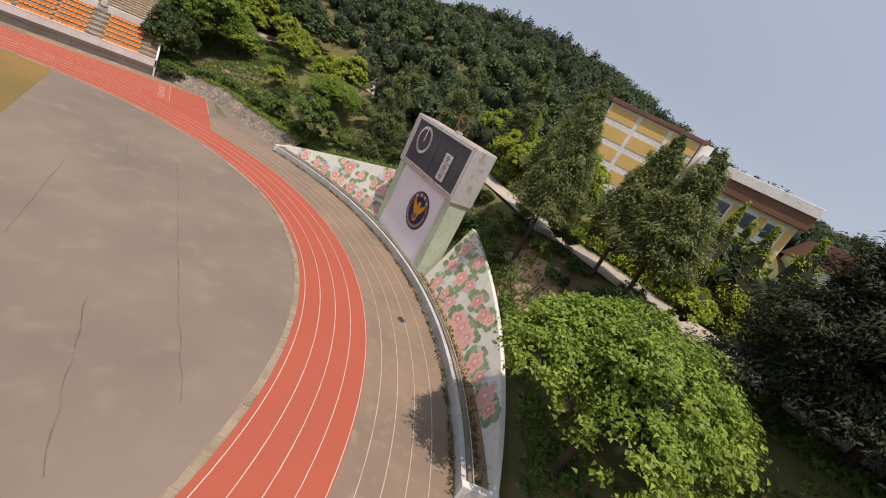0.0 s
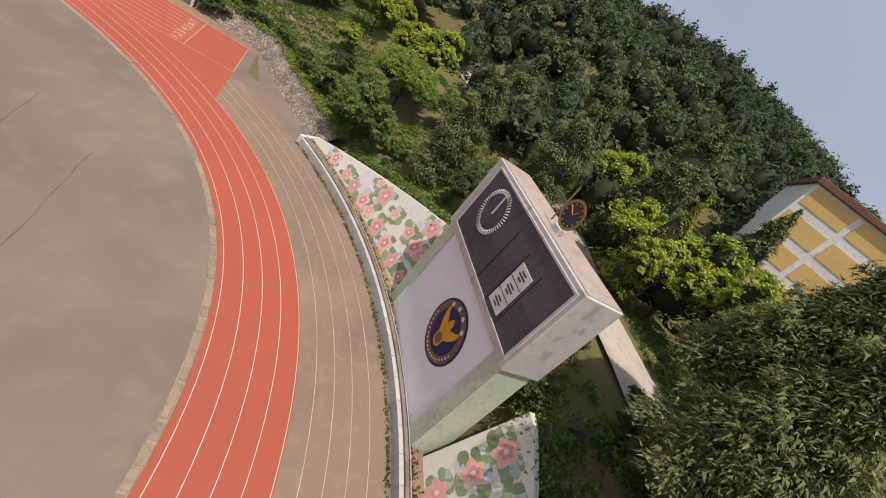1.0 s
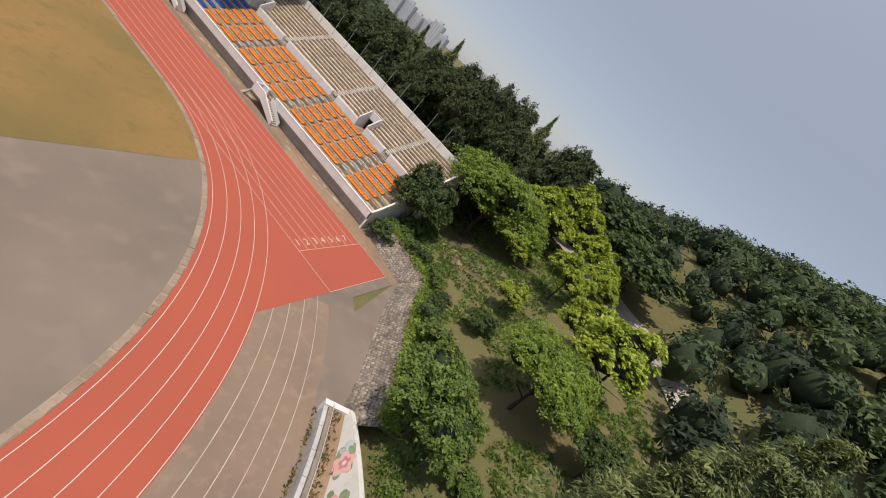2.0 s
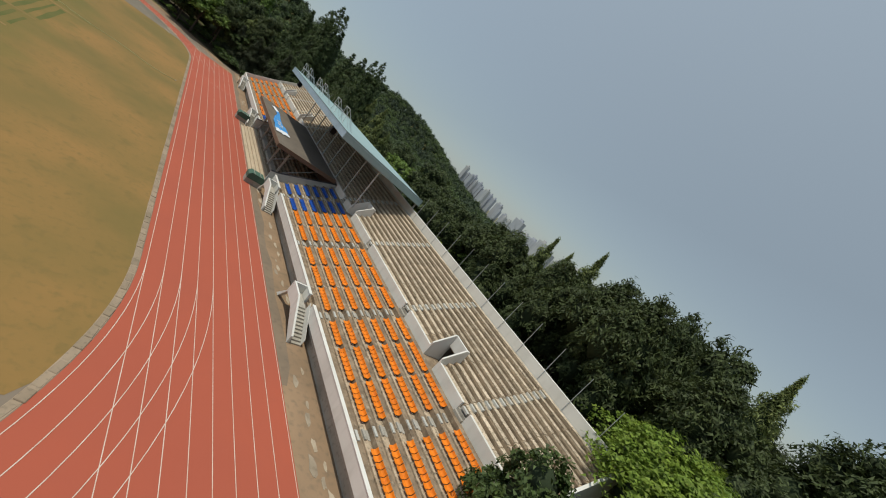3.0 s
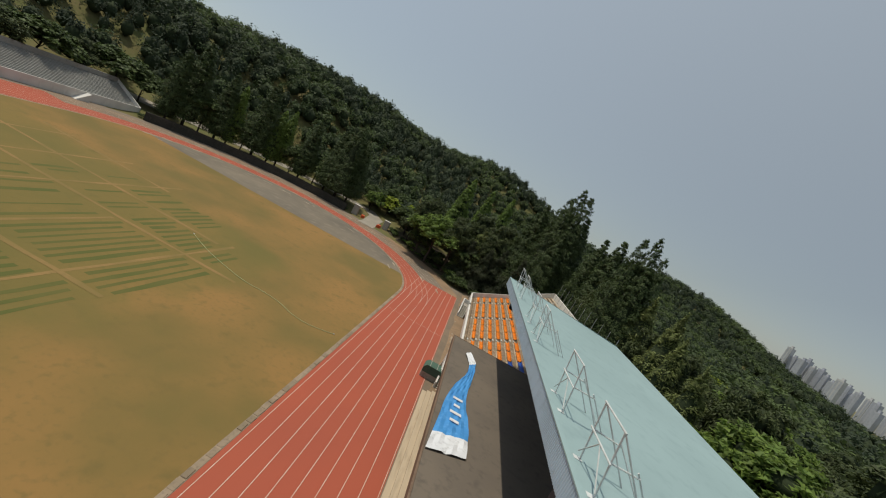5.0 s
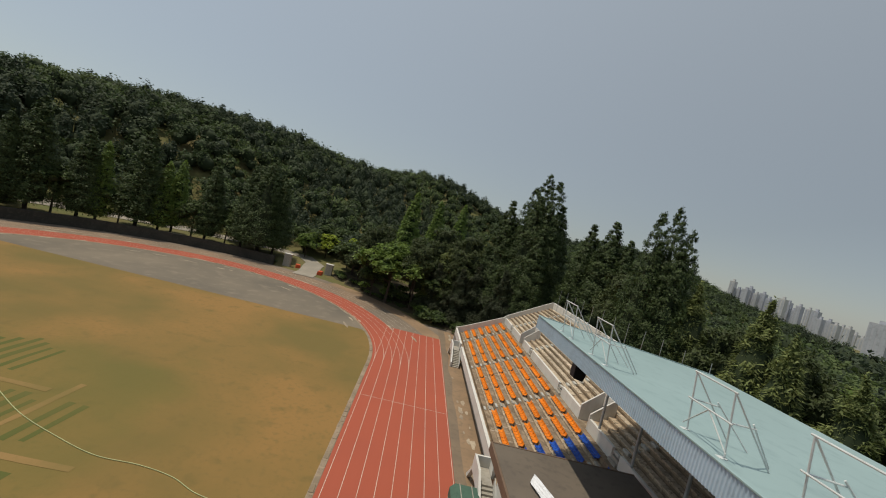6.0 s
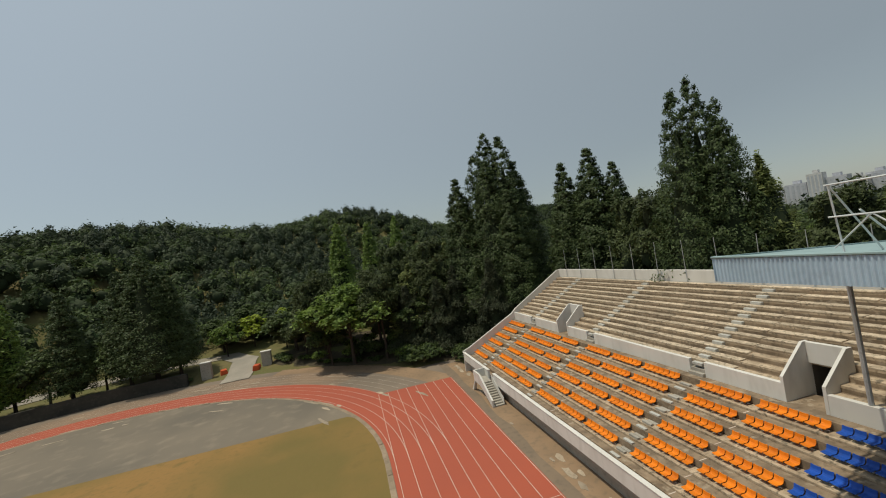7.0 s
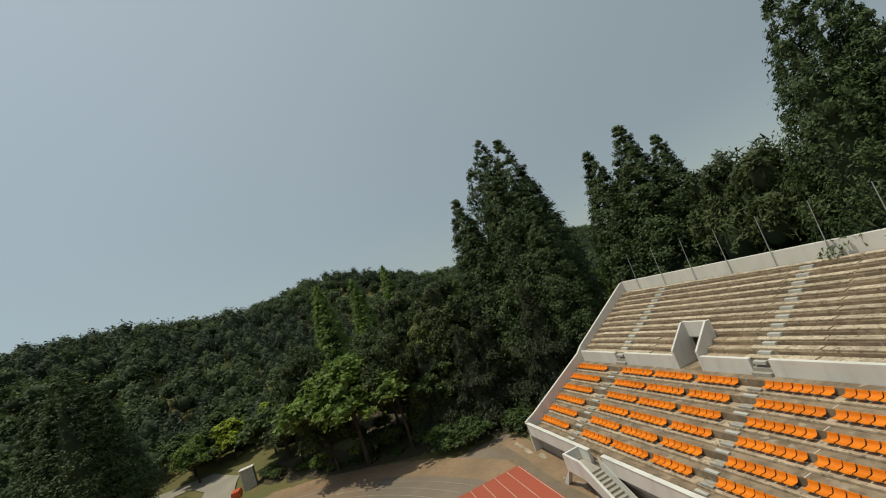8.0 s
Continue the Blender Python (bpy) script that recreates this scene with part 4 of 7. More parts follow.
SBX0, SBX1, SBY0, SBY1, SBZ0, SBZ1 = -40.7, -27.74, -25.46, -22.65, 9.22, 15.04
GREY_PAINT = mat("light_grey_paint", (0.56, 0.54, 0.51), (0.49, 0.47, 0.44), (0.40, 0.37, 0.33), 0.78, 0.35, 2.5, 0.08, contrast=0.8, chips=((0.37, 0.31, 0.25), 0.9, 0.58, 0.72))
RUSTY = mat("stained_flat_roof", (0.43, 0.36, 0.30), (0.33, 0.26, 0.205), (0.25, 0.19, 0.14), 0.92, 0.7, 3, 0.2, contrast=1.0)
PANEL = mat("slate_panel", (0.070, 0.073, 0.082), (0.085, 0.087, 0.095), (0.12, 0.12, 0.127), 0.7, 0.5, 3, 0.05)
LILAC = mat("white_board_paint", (0.80, 0.79, 0.80), (0.75, 0.745, 0.755), (0.70, 0.69, 0.70), 0.8, 0.25, 2, 0.03)
NAVY = mat("navy_paint", (0.018, 0.022, 0.085), (0.025, 0.03, 0.1), None, 0.7, 1, 4, 0.02)
MAROON = mat("brown_paint", (0.21, 0.115, 0.085), (0.17, 0.09, 0.07), None, 0.7, 1, 4, 0.02)
GOLD = mat("gold_paint", (0.72, 0.33, 0.02), (0.62, 0.27, 0.02), None, 0.6, 1, 4, 0.02)
CARD = mat("white_board", (0.66, 0.65, 0.60), (0.6, 0.58, 0.53), None, 0.7, 1, 4, 0.02)
BRASS = mat("weathered_brass", (0.38, 0.25, 0.10), (0.28, 0.19, 0.09), None, 0.5, 1, 5, 0.05, metal=0.5)
sb = thing("scoreboard", "tall grey scoreboard with dark panel on a white emblem base", "scoreboard")
part("base", cub(SBX0 + 1.0, SBX1 - 1.0, SBY0 + 0.5, SBY1 - 0.35, -0.05, SBZ0, 0.03), LILAC, sb)
for x0, x1, s in ((SBX0 + 0.15, SBX0 + 1.35, -1), (SBX1 - 1.35, SBX1 - 0.15, 1)):
    part("pilaster", prism([(x0, SBZ0 - 0.01), (x1, SBZ0 - 0.01), (x1 + (0 if s > 0 else 0), -0.05), (x0, -0.05)], "y", SBY0 + 0.3, SBY1 - 0.22), GREENPAINT, sb, "pale green painted side pier")
part("head", cub(SBX0, SBX1, SBY0, SBY1, SBZ0, SBZ1, 0.06), GREY_PAINT, sb)
part("panel", cub(-40.25, -28.85, SBY1 + 0.002, SBY1 + 0.05, 9.85, 14.62), PANEL, sb)
part("roof_slab", cub(SBX0 + 0.12, SBX1 - 0.12, SBY0 + 0.12, SBY1 - 0.12, SBZ1 + 0.001, SBZ1 + 0.05, 0.01), RUSTY, sb, "brown stained flat roof")
for k in range(9):
    part("panel_seam", cub(-40.2, -28.9, SBY1 + 0.05, SBY1 + 0.058, 10.2 + 0.21 * k, 10.225 + 0.21 * k), DARK, sb)
for x in (-37.4, -34.55, -31.7):
    part("panel_seam", cub(x, x + 0.03, SBY1 + 0.05, SBY1 + 0.06, 9.9, 14.55), DARK, sb)
FY = SBY1 + 0.062
for (x0, x1, z0, z1) in ((-40.4, -28.7, 14.62, 14.74), (-40.4, -28.7, 9.73, 9.85), (-40.4, -40.25, 9.85, 14.62), (-28.85, -28.7, 9.85, 14.62)):
    part("panel_frame", cub(x0, x1, SBY1 + 0.002, SBY1 + 0.10, z0, z1), GREY_PAINT, sb)


def disc(cx, cz, r0, r1, y, n=40, sx=1.0):
    bm = bmesh.new()
    a = [bm.verts.new((cx + sx * r1 * math.cos(k * math.tau / n), y, cz + r1 * math.sin(k * math.tau / n))) for k in range(n)]
    if r0 <= 0:
        bm.faces.new(a)
    else:
        b = [bm.verts.new((cx + sx * r0 * math.cos(k * math.tau / n), y, cz + r0 * math.sin(k * math.tau / n))) for k in range(n)]
        for k in range(n):
            bm.faces.new((a[k], a[(k + 1) % n], b[(k + 1) % n], b[k]))
    bm.normal_update()
    bmesh.ops.solidify(bm, geom=list(bm.faces), thickness=0.012)
    return bm


# dial of marks on the panel
dial = part("dial", disc(-31.4, 12.75, 1.32, 1.42, FY + 0.02, 48), PANEL, sb)
for k in range(48):
    a = k * math.tau / 48
    bm = bmesh.new()
    rod(bm, (-31.4 + 1.25 * math.cos(a), FY + 0.03, 12.75 + 1.25 * math.sin(a)), (-31.4 + 1.55 * math.cos(a), FY + 0.03, 12.75 + 1.55 * math.sin(a)), 0.045, 4)
    part("dial_mark", bm, CARD, dial)
part("dial_hand", cub(-31.5, -31.36, FY + 0.03, FY + 0.06, 12.6, 14.15), CARD, dial)
for k in range(3):
    z = 12.62 - k * 0.98
    c = part("board", cub(-37.95, -36.55, FY, FY + 0.05, z - 0.45, z + 0.45), CARD, sb)
    for dz, w in ((0.2, 0.5), (0.0, 0.75), (-0.2, 0.4)):
        part("writing_bar", cub(-37.25 - w / 2, -37.25 + w / 2, FY + 0.051, FY + 0.056, z + dz - 0.05, z + dz + 0.05), DARK, c)
for x in (-38.2, -36.4, -34.6):
    part("joint", cub(x - 0.02, x + 0.02, FY, FY + 0.012, 9.9, 13.6), BLACK, sb)
EY = SBY1 - 0.348
ex, ez = -35.6, 5.85
part("emblem_ring", disc(ex, ez, 0, 2.2, EY + 0.02), NAVY, sb, "round navy and brown emblem")
part("emblem_ring", disc(ex, ez, 1.55, 2.05, EY + 0.05), MAROON, sb)
part("emblem_field", disc(ex, ez, 0, 1.5, EY + 0.05), NAVY, sb)
wing = bmesh.new()
pts = [(0.0, 1.0), (0.25, 0.75), (0.3, 0.35), (0.9, 0.75), (1.25, 1.25), (1.2, 0.5), (0.85, -0.1), (0.5, -0.45), (0.45, -1.1), (0.15, -1.35)]
pts = pts + [(-x, z) for x, z in pts[::-1] if x > 0]
wing.faces.new([wing.verts.new((ex + 1.0 * x, EY + 0.08, ez + 0.1 + z)) for x, z in pts])
wing.normal_update()
bmesh.ops.solidify(wing, geom=list(wing.faces), thickness=0.012)
part("emblem_bird", wing, GOLD, sb, "stylised golden bird shape")
part("emblem_shield", disc(ex, ez - 0.65, 0, 0.36, EY + 0.11, 20), MAROON, sb)
for k in range(18):
    a = math.pi + math.pi * (k + 0.5) / 18
    bm = disc(ex + 1.8 * math.cos(a), ez + 1.8 * math.sin(a), 0, 0.09, EY + 0.085, 6)
    part("writing_bar", bm, GREENPAINT, sb)
for k in range(4):
    a = radians(50 + 27 * k)
    part("writing_bar", disc(ex + 1.78 * math.cos(a), ez + 1.78 * math.sin(a), 0, 0.17, EY + 0.085, 6), CARD, sb)
part("rear_pier", cub(SBX0 + 0.4, SBX0 + 2.6, SBY0 + 0.05, SBY0 + 0.48, -0.05, SBZ0), GREY_PAINT, sb)
# clock on the roof of the scoreboard
ck = thing("clock", "brass-rimmed round clock on the scoreboard roof", "clock", at=(-35.6, SBY1 - 0.9, SBZ1))
part("stand", cub(-0.45, 0.45, -0.35, 0.35, 0.0, 0.55, 0.03), GREY_PAINT, ck)
part("face", disc(0, 1.75, 0, 1.05, 0.06, 40), DARK, ck)
part("rim", disc(0, 1.75, 1.0, 1.22, 0.09, 40), BRASS, ck)
part("neck", cub(-0.12, 0.12, -0.1, 0.06, 0.55, 0.9), BRASS, ck)
part("arm", rod(bmesh.new(), (1.35, 0, 0.3), (1.5, 0, 3.4), 0.07, 6), BRASS, ck)
for a, L in ((0.6, 0.8), (2.2, 0.55)):
    part("pointer", rod(bmesh.new(), (0, 0.09, 1.75), (L * math.cos(a), 0.09, 1.75 + L * math.sin(a)), 0.035, 4), GOLD, ck)
for k in range(12):
    a = k * math.tau / 12
    part("hour_mark", disc(0.85 * math.cos(a), 1.75 + 0.85 * math.sin(a), 0, 0.07, 0.085, 6), GOLD, ck)
ck.matrix_basis = ck.matrix_basis @ Matrix.Diagonal((0.74, 0.74, 0.74, 1))

# ---- north side: wall, gate ----


def north_arc(d, a0, a1, n):
    return [(CX + (R + d) * math.cos(radians(a)), Y2 + (R + d) * math.sin(radians(a))) for a in np.linspace(a0, a1, n)]


# wall colour is dark because the tree shade over it is painted in
DARKWALL = mat("shaded_dark_wall", (0.060, 0.056, 0.046), (0.04, 0.04, 0.033), (0.085, 0.078, 0.064), 0.95, 0.4, 2, 0.3)
lo, hi = north_arc(13.6, 86, 152, 30), north_arc(14.2, 86, 152, 30)
bm = bmesh.new()
rows = [[bm.verts.new(v) for v in ((*p, -0.05), (*p, 2.3), (*q, 2.3), (*q, -0.05))] for p, q in zip(lo, hi)]
for a, b in zip(rows, rows[1:]):
    for k in range(4):
        bm.faces.new((a[k], a[(k + 1) % 4], b[(k + 1) % 4], b[k]))
bmesh.ops.recalc_face_normals(bm, faces=bm.faces)
tagged(part("retaining_wall", bm, DARKWALL), "retaining wall behind the far bend, dark with painted tree shade", "wall", kind="structure")
gate = thing("gate_pier", "grey concrete gate pier at the far bend", "gate pier", "gate piers", at=(-30.3, 162.6, 0))
part("pier", cub(-0.9, 0.9, -0.5, 0.5, -0.05, 3.3, 0.04), CONC, gate)
part("cap", cub(-1.0, 1.0, -0.6, 0.6, 3.302, 3.45, 0.03), WHITE, gate)
copy_thing(gate, pose(-19.3, 162.0, 0))
barrier = thing("traffic_barrier", "orange plastic traffic barrier at the gate", "barrier", at=(-21.2, 161.5, 0.0))
BARRIER = mat("faded_red_plastic", (0.62, 0.10, 0.03), (0.52, 0.085, 0.03), None, 0.5, 0.6, 3, 0.02)
part("block", prism([(-0.8, 0.0), (0.8, 0.0), (0.65, 0.4), (0.5, 1.15), (-0.5, 1.15), (-0.65, 0.4)], "y", -0.9, 0.9), BARRIER, barrier)
copy_thing(barrier, pose(-27.6, 163.4, 0.0, 0, 0, 20))
road = [(-24, 156), (-24.5, 168), (-29.5, 176), (-41, 176.5), (-60, 171.8), (-74, 164.5), (-86, 155.8), (-97, 143), (-105, 126)]
rl, rr = [], []
for i, p in enumerate(road):
    a, b = Vector(road[max(0, i - 1)]), Vector(road[min(len(road) - 1, i + 1)])
    t = (b - a).normalized()
    nrm = Vector((-t.y, t.x))
    rl.append(Vector(p) + nrm * 2.5)
    rr.append(Vector(p) - nrm * 2.5)
PALE = mat("pale_concrete_road", (0.34, 0.30, 0.245), (0.26, 0.235, 0.19), (0.26, 0.23, 0.19), 0.95, 0.2, 2, 0.2)


def draped(name, left, right, lift, material, label, category, sub=8):
    verts, faces = [], []
    m = 5
    for i in range(len(left) - 1):
        for s in range(sub + (i == len(left) - 2)):
            t = s / sub
            a = Vector(left[i]).lerp(Vector(left[i + 1]), t)
            b = Vector(right[i]).lerp(Vector(right[i + 1]), t)
            for k in range(m):
                p = a.lerp(b, k / (m - 1))
                verts.append((p.x, p.y, max(height(p.x, p.y), 0.0) + lift))
    n = len(verts) // m
    for i in range(n - 1):
        for k in range(m - 1):
            faces.append((i * m + k, i * m + k + 1, (i + 1) * m + k + 1, (i + 1) * m + k))
    return tagged(part(name, data(name, verts, faces, True), material), label, category, kind="structure")


PATHWAY = mat("pale_path_concrete", (0.46, 0.40, 0.32), (0.36, 0.315, 0.25), (0.28, 0.24, 0.19), 0.95, 0.3, 2, 0.2)
draped("road", rl, rr, 0.12, PALE, "pale concrete road behind the far bend", "road")
pa = [(-96, -40), (-84, -36), (-70, -32.6), (-62, -33.2), (-56, -33.2), (-51, -33.2), (-46, -33.0), (-39, -33.4), (-31, -35.0), (-19, -40), (-6, -43), (8, -44), (30, -36), (52, -22), (60, 0), (60, 60)]
pl, pr = [], []
for i, p in enumerate(pa):
    a, b = Vector(pa[max(0, i - 1)]), Vector(pa[min(len(pa) - 1, i + 1)])
    t = (b - a).normalized()
    nrm = Vector((-t.y, t.x))
    half = 3.3 if p[0] < -44 else 2.2
    pl.append(Vector(p) + nrm * half)
    pr.append(Vector(p) - nrm * half)
draped("path", pl, pr, 0.2, PATHWAY, "pale concrete path along the bank", "path")
lot = [(44, 40), (44, 75), (44, 115)]
draped("car_park", lot, [(x + 26, y) for x, y in lot], 0.10, PALE, "pale concrete car park behind the stand", "car park")
for k in range(12):
    y = 44 + 5.5 * k
    tagged(part("bay_line", cub(47, 52, y, y + 0.12, height(50, y) + 0.14, height(50, y) + 0.16), LINE), "white painted parking bay line", "line", "bay lines", "structure")
SOIL = mat("bare_brown_soil", (0.405, 0.267, 0.176), (0.270, 0.189, 0.115), (0.540, 0.377, 0.257), 0.97, 0.9, 6, 0.6, contrast=1.2)
rsoil = random.Random(17)


def bare_soil(line, up, down, material, label, lift):
    """Patch of worn ground with a soft wavering edge along a line."""
    fine = [Vector(a).lerp(Vector(b), k / 12) for a, b in zip(line, line[1:]) for k in range(12)] + [Vector(line[-1])]
    n = len(fine) - 1
    wide = [max(0.05, math.sin(math.pi * (i + 0.2) / (n + 0.4)) ** 0.6) for i in range(n + 1)]
    a = [(p.x, p.y + up * w * (0.85 + 0.5 * noise.noise((p.x * 0.9, p.y * 0.9, 1)) + rsoil.uniform(-0.06, 0.06))) for p, w in zip(fine, wide)]
    b = [(p.x, p.y - down * w * (0.85 + 0.5 * noise.noise((p.x * 0.9, p.y * 0.9, 7)) + rsoil.uniform(-0.06, 0.06))) for p, w in zip(fine, wide)]
    draped("bare_slope", a, b, lift, material, label, "soil", 2)


DRY = mat("dry_bank_ground", (0.15, 0.108, 0.066), (0.10, 0.085, 0.045), (0.20, 0.15, 0.10), 0.97, 0.8, 5, 0.6, contrast=1.0)
# brown ground between soil and path, tree shade included in its tone
bare_soil([(-64, -24.0), (-58, -25.4), (-50, -26.6), (-41.0, -28.4)], 3.6, 3.4, DRY, "dry brown ground on the bank", 0.06)
bare_soil([(-58.0, -24.6), (-54, -25.6), (-50, -26.8), (-46.0, -27.4)], 2.0, 2.2, SOIL, "bare brown soil worn through on the bank", 0.11)
bare_soil([(17, -11), (22, -8), (28, -5.5), (36, -4)], 3.0, 3.4, DRY, "dry brown ground on the bank", 0.06)
bare_soil([(19.5, -8.5), (23, -5.5), (25.5, -2.5)], 1.0, 1.4, SOIL, "bare brown soil worn through on the bank", 0.11)
# dark floor under the far trees, coloured for the shade of their crowns
SHADED_FLOOR = mat("shaded_grove_floor", (0.085, 0.066, 0.040), (0.055, 0.048, 0.028), (0.12, 0.09, 0.055), 0.97, 0.6, 5, 0.7, contrast=0.9)
grove_edge = [(-18.5, 162), (-16, 159.2), (-11, 155), (-6, 150.6), (0, 146), (5.5, 141.6), (11, 138.2), (17, 135), (24, 133.3), (33, 132.6)]
draped("woodland_floor", grove_edge, [(-14, 172), (-12, 174), (-8, 176), (-4, 174), (0, 172), (6, 171), (14, 169), (24, 166), (36, 160), (46, 150)], 0.06, SHADED_FLOOR, "dark ground under the trees with their shade in its colour", "woodland floor", 3)

# ---- rubble revetment from the stand to the planter ----
rev = thing("revetment", "sloping revetment of rounded grey rubble stones", "stone wall")
cumul = [0.0]
for a, b in zip(base_line, base_line[1:]):
    cumul.append(cumul[-1] + math.dist(a, b))


def along(s):
    """A place on the foot line and the outward normal, eased round the corners."""
    for i in range(len(base_line) - 1):
        if s <= cumul[i + 1] or i == len(base_line) - 2:
            a, b = Vector(base_line[i]), Vector(base_line[i + 1])
            t = (b - a).normalized()
            n = Vector((-t.y, t.x))
            for at, other in ((cumul[i], i - 1), (cumul[i + 1], i + 1)):
                if 0 <= other < len(base_line) - 1 and abs(s - at) < 2.2:
                    u = (Vector(base_line[other + 1]) - Vector(base_line[other])).normalized()
                    n = n.lerp(Vector((-u.y, u.x)), 0.5 * (1 - abs(s - at) / 2.2))
            return a + t * (s - cumul[i]), n.normalized()


side = along(2.0)[1]
FLIP = -1 if side.x < 0 else 1
n = 30
bv, sv = [], []
for i in range(n + 1):
    s = cumul[-1] * i / n
    p, nrm = along(s)
    nrm = nrm * FLIP
    for u in (0, 1):
        q = p + nrm * 2.3 * u
        bv.append((q.x, q.y, -0.05 + 2.15 * u))
    for u in (0.99, 1.5, 2.1):
        q = p + nrm * 2.3 * u
        sv.append((q.x, q.y, 2.08 + 0.12 * noise.noise((q.x, q.y, 1))))
bf = [(2 * i, 2 * i + 1, 2 * i + 3, 2 * i + 2) for i in range(n)]
part("backing", data("backing", bv, bf), MORTAR, rev)
sf = [(3 * i + k, 3 * i + k + 1, 3 * i + k + 4, 3 * i + k + 3) for i in range(n) for k in range(2)]
tagged(part("bank_edge", data("bank_edge", sv, sf), EARTH), "grassy earth edge above the stone revetment", "ground", kind="structure")

# ---- vegetation ----
VR = np.random.RandomState(7)


def unit(n):
    v = VR.normal(size=(n, 3))
    return v / np.linalg.norm(v, axis=1)[:, None]


def leaves(centres, normals, size, bend=0.5, along=None, slim=0.55):
    """Pointed leaf sprays, three corners each, turned roughly along the normals."""
    n = len(centres)
    nn = normals + VR.normal(size=(n, 3)) * bend
    nn /= np.linalg.norm(nn, axis=1)[:, None] + 1e-9
    t = np.cross(nn, unit(n)) if along is None else along + VR.normal(size=(n, 3)) * 0.35
    t /= np.linalg.norm(t, axis=1)[:, None] + 1e-9
    b = np.cross(nn, t)
    s = (size * VR.uniform(0.6, 1.35, n))[:, None]
    v = np.stack([centres + t * s, centres - t * s * 0.7 + b * s * slim, centres - t * s * 0.7 - b * s * slim], 1)
    return v.reshape(-1, 3)


def cloud(name, verts, extra=None):
    """Mesh of three-cornered sprays, and an inner mass if given."""
    tri = np.arange(len(verts)).reshape(-1, 3)
    outer_count = len(tri)
    if extra is not None:
        tri = np.concatenate([tri, np.asarray(extra[1]) + len(verts)])
        verts = np.concatenate([verts, extra[0]])
    me = bpy.data.meshes.new(name)
    me.vertices.add(len(verts))
    me.vertices.foreach_set("co", verts.astype(np.float32).ravel())
    me.loops.add(len(tri) * 3)
    me.loops.foreach_set("vertex_index", tri.astype(np.int32).ravel())
    me.polygons.add(len(tri))
    me.polygons.foreach_set("loop_start", np.arange(0, len(tri) * 3, 3, dtype=np.int32))
    if extra is not None:
        me.polygons.foreach_set("material_index", (np.arange(len(tri)) >= outer_count).astype(np.int32))
    me.update(calc_edges=True)
    return me


bm = bmesh.new()
bmesh.ops.create_icosphere(bm, subdivisions=1, radius=1.0)
ICO1_V = np.array([v.co[:] for v in bm.verts])
ICO1_F = [[v.index for v in f.verts] for f in bm.faces]
bm.free()


def broad_crown(h, r, z0, count, size, lobes=13, flat=0.8, tufts=26, slim=0.55, spread=0.16):
    """Crown of overlapping lobes, each of many flat leafy tufts with gaps between them."""
    cz, rz = (h + z0) / 2, (h - z0) / 2
    out, cores_v, cores_f = [], [], []
    for k in range(lobes):
        d = unit(1)[0]
        d[2] = abs(d[2]) * 1.1 - 0.35
        f = VR.uniform(0.5, 0.8) if k else 0.1
        c = np.array([d[0] * r * f, d[1] * r * f, cz + d[2] * rz * f])
        lr = r * VR.uniform(0.26, 0.45)
        tu = unit(tufts)
        tu[:, 2] = np.where(tu[:, 2] < -0.35, -tu[:, 2], tu[:, 2])
        tr = lr * VR.uniform(0.78, 1.12, tufts)
        n = int(count / lobes)
        pick = VR.randint(0, tufts, n)
        off = VR.normal(size=(n, 3)) * (lr * spread) * np.array([1, 1, 0.5])
        pts = c + tu[pick] * tr[pick][:, None] * np.array([1, 1, flat]) + off
        pts[:, 2] -= 0.9 * (off[:, 0] ** 2 + off[:, 1] ** 2) / (lr * 0.5)
        out.append(leaves(pts, tu[pick] * 0.6 + np.array([0, 0, 0.65]), size, 0.5, None, slim))
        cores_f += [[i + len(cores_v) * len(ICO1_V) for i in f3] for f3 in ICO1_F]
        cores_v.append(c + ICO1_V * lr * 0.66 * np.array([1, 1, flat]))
    return cloud("crown", np.concatenate(out), (np.concatenate(cores_v), cores_f))


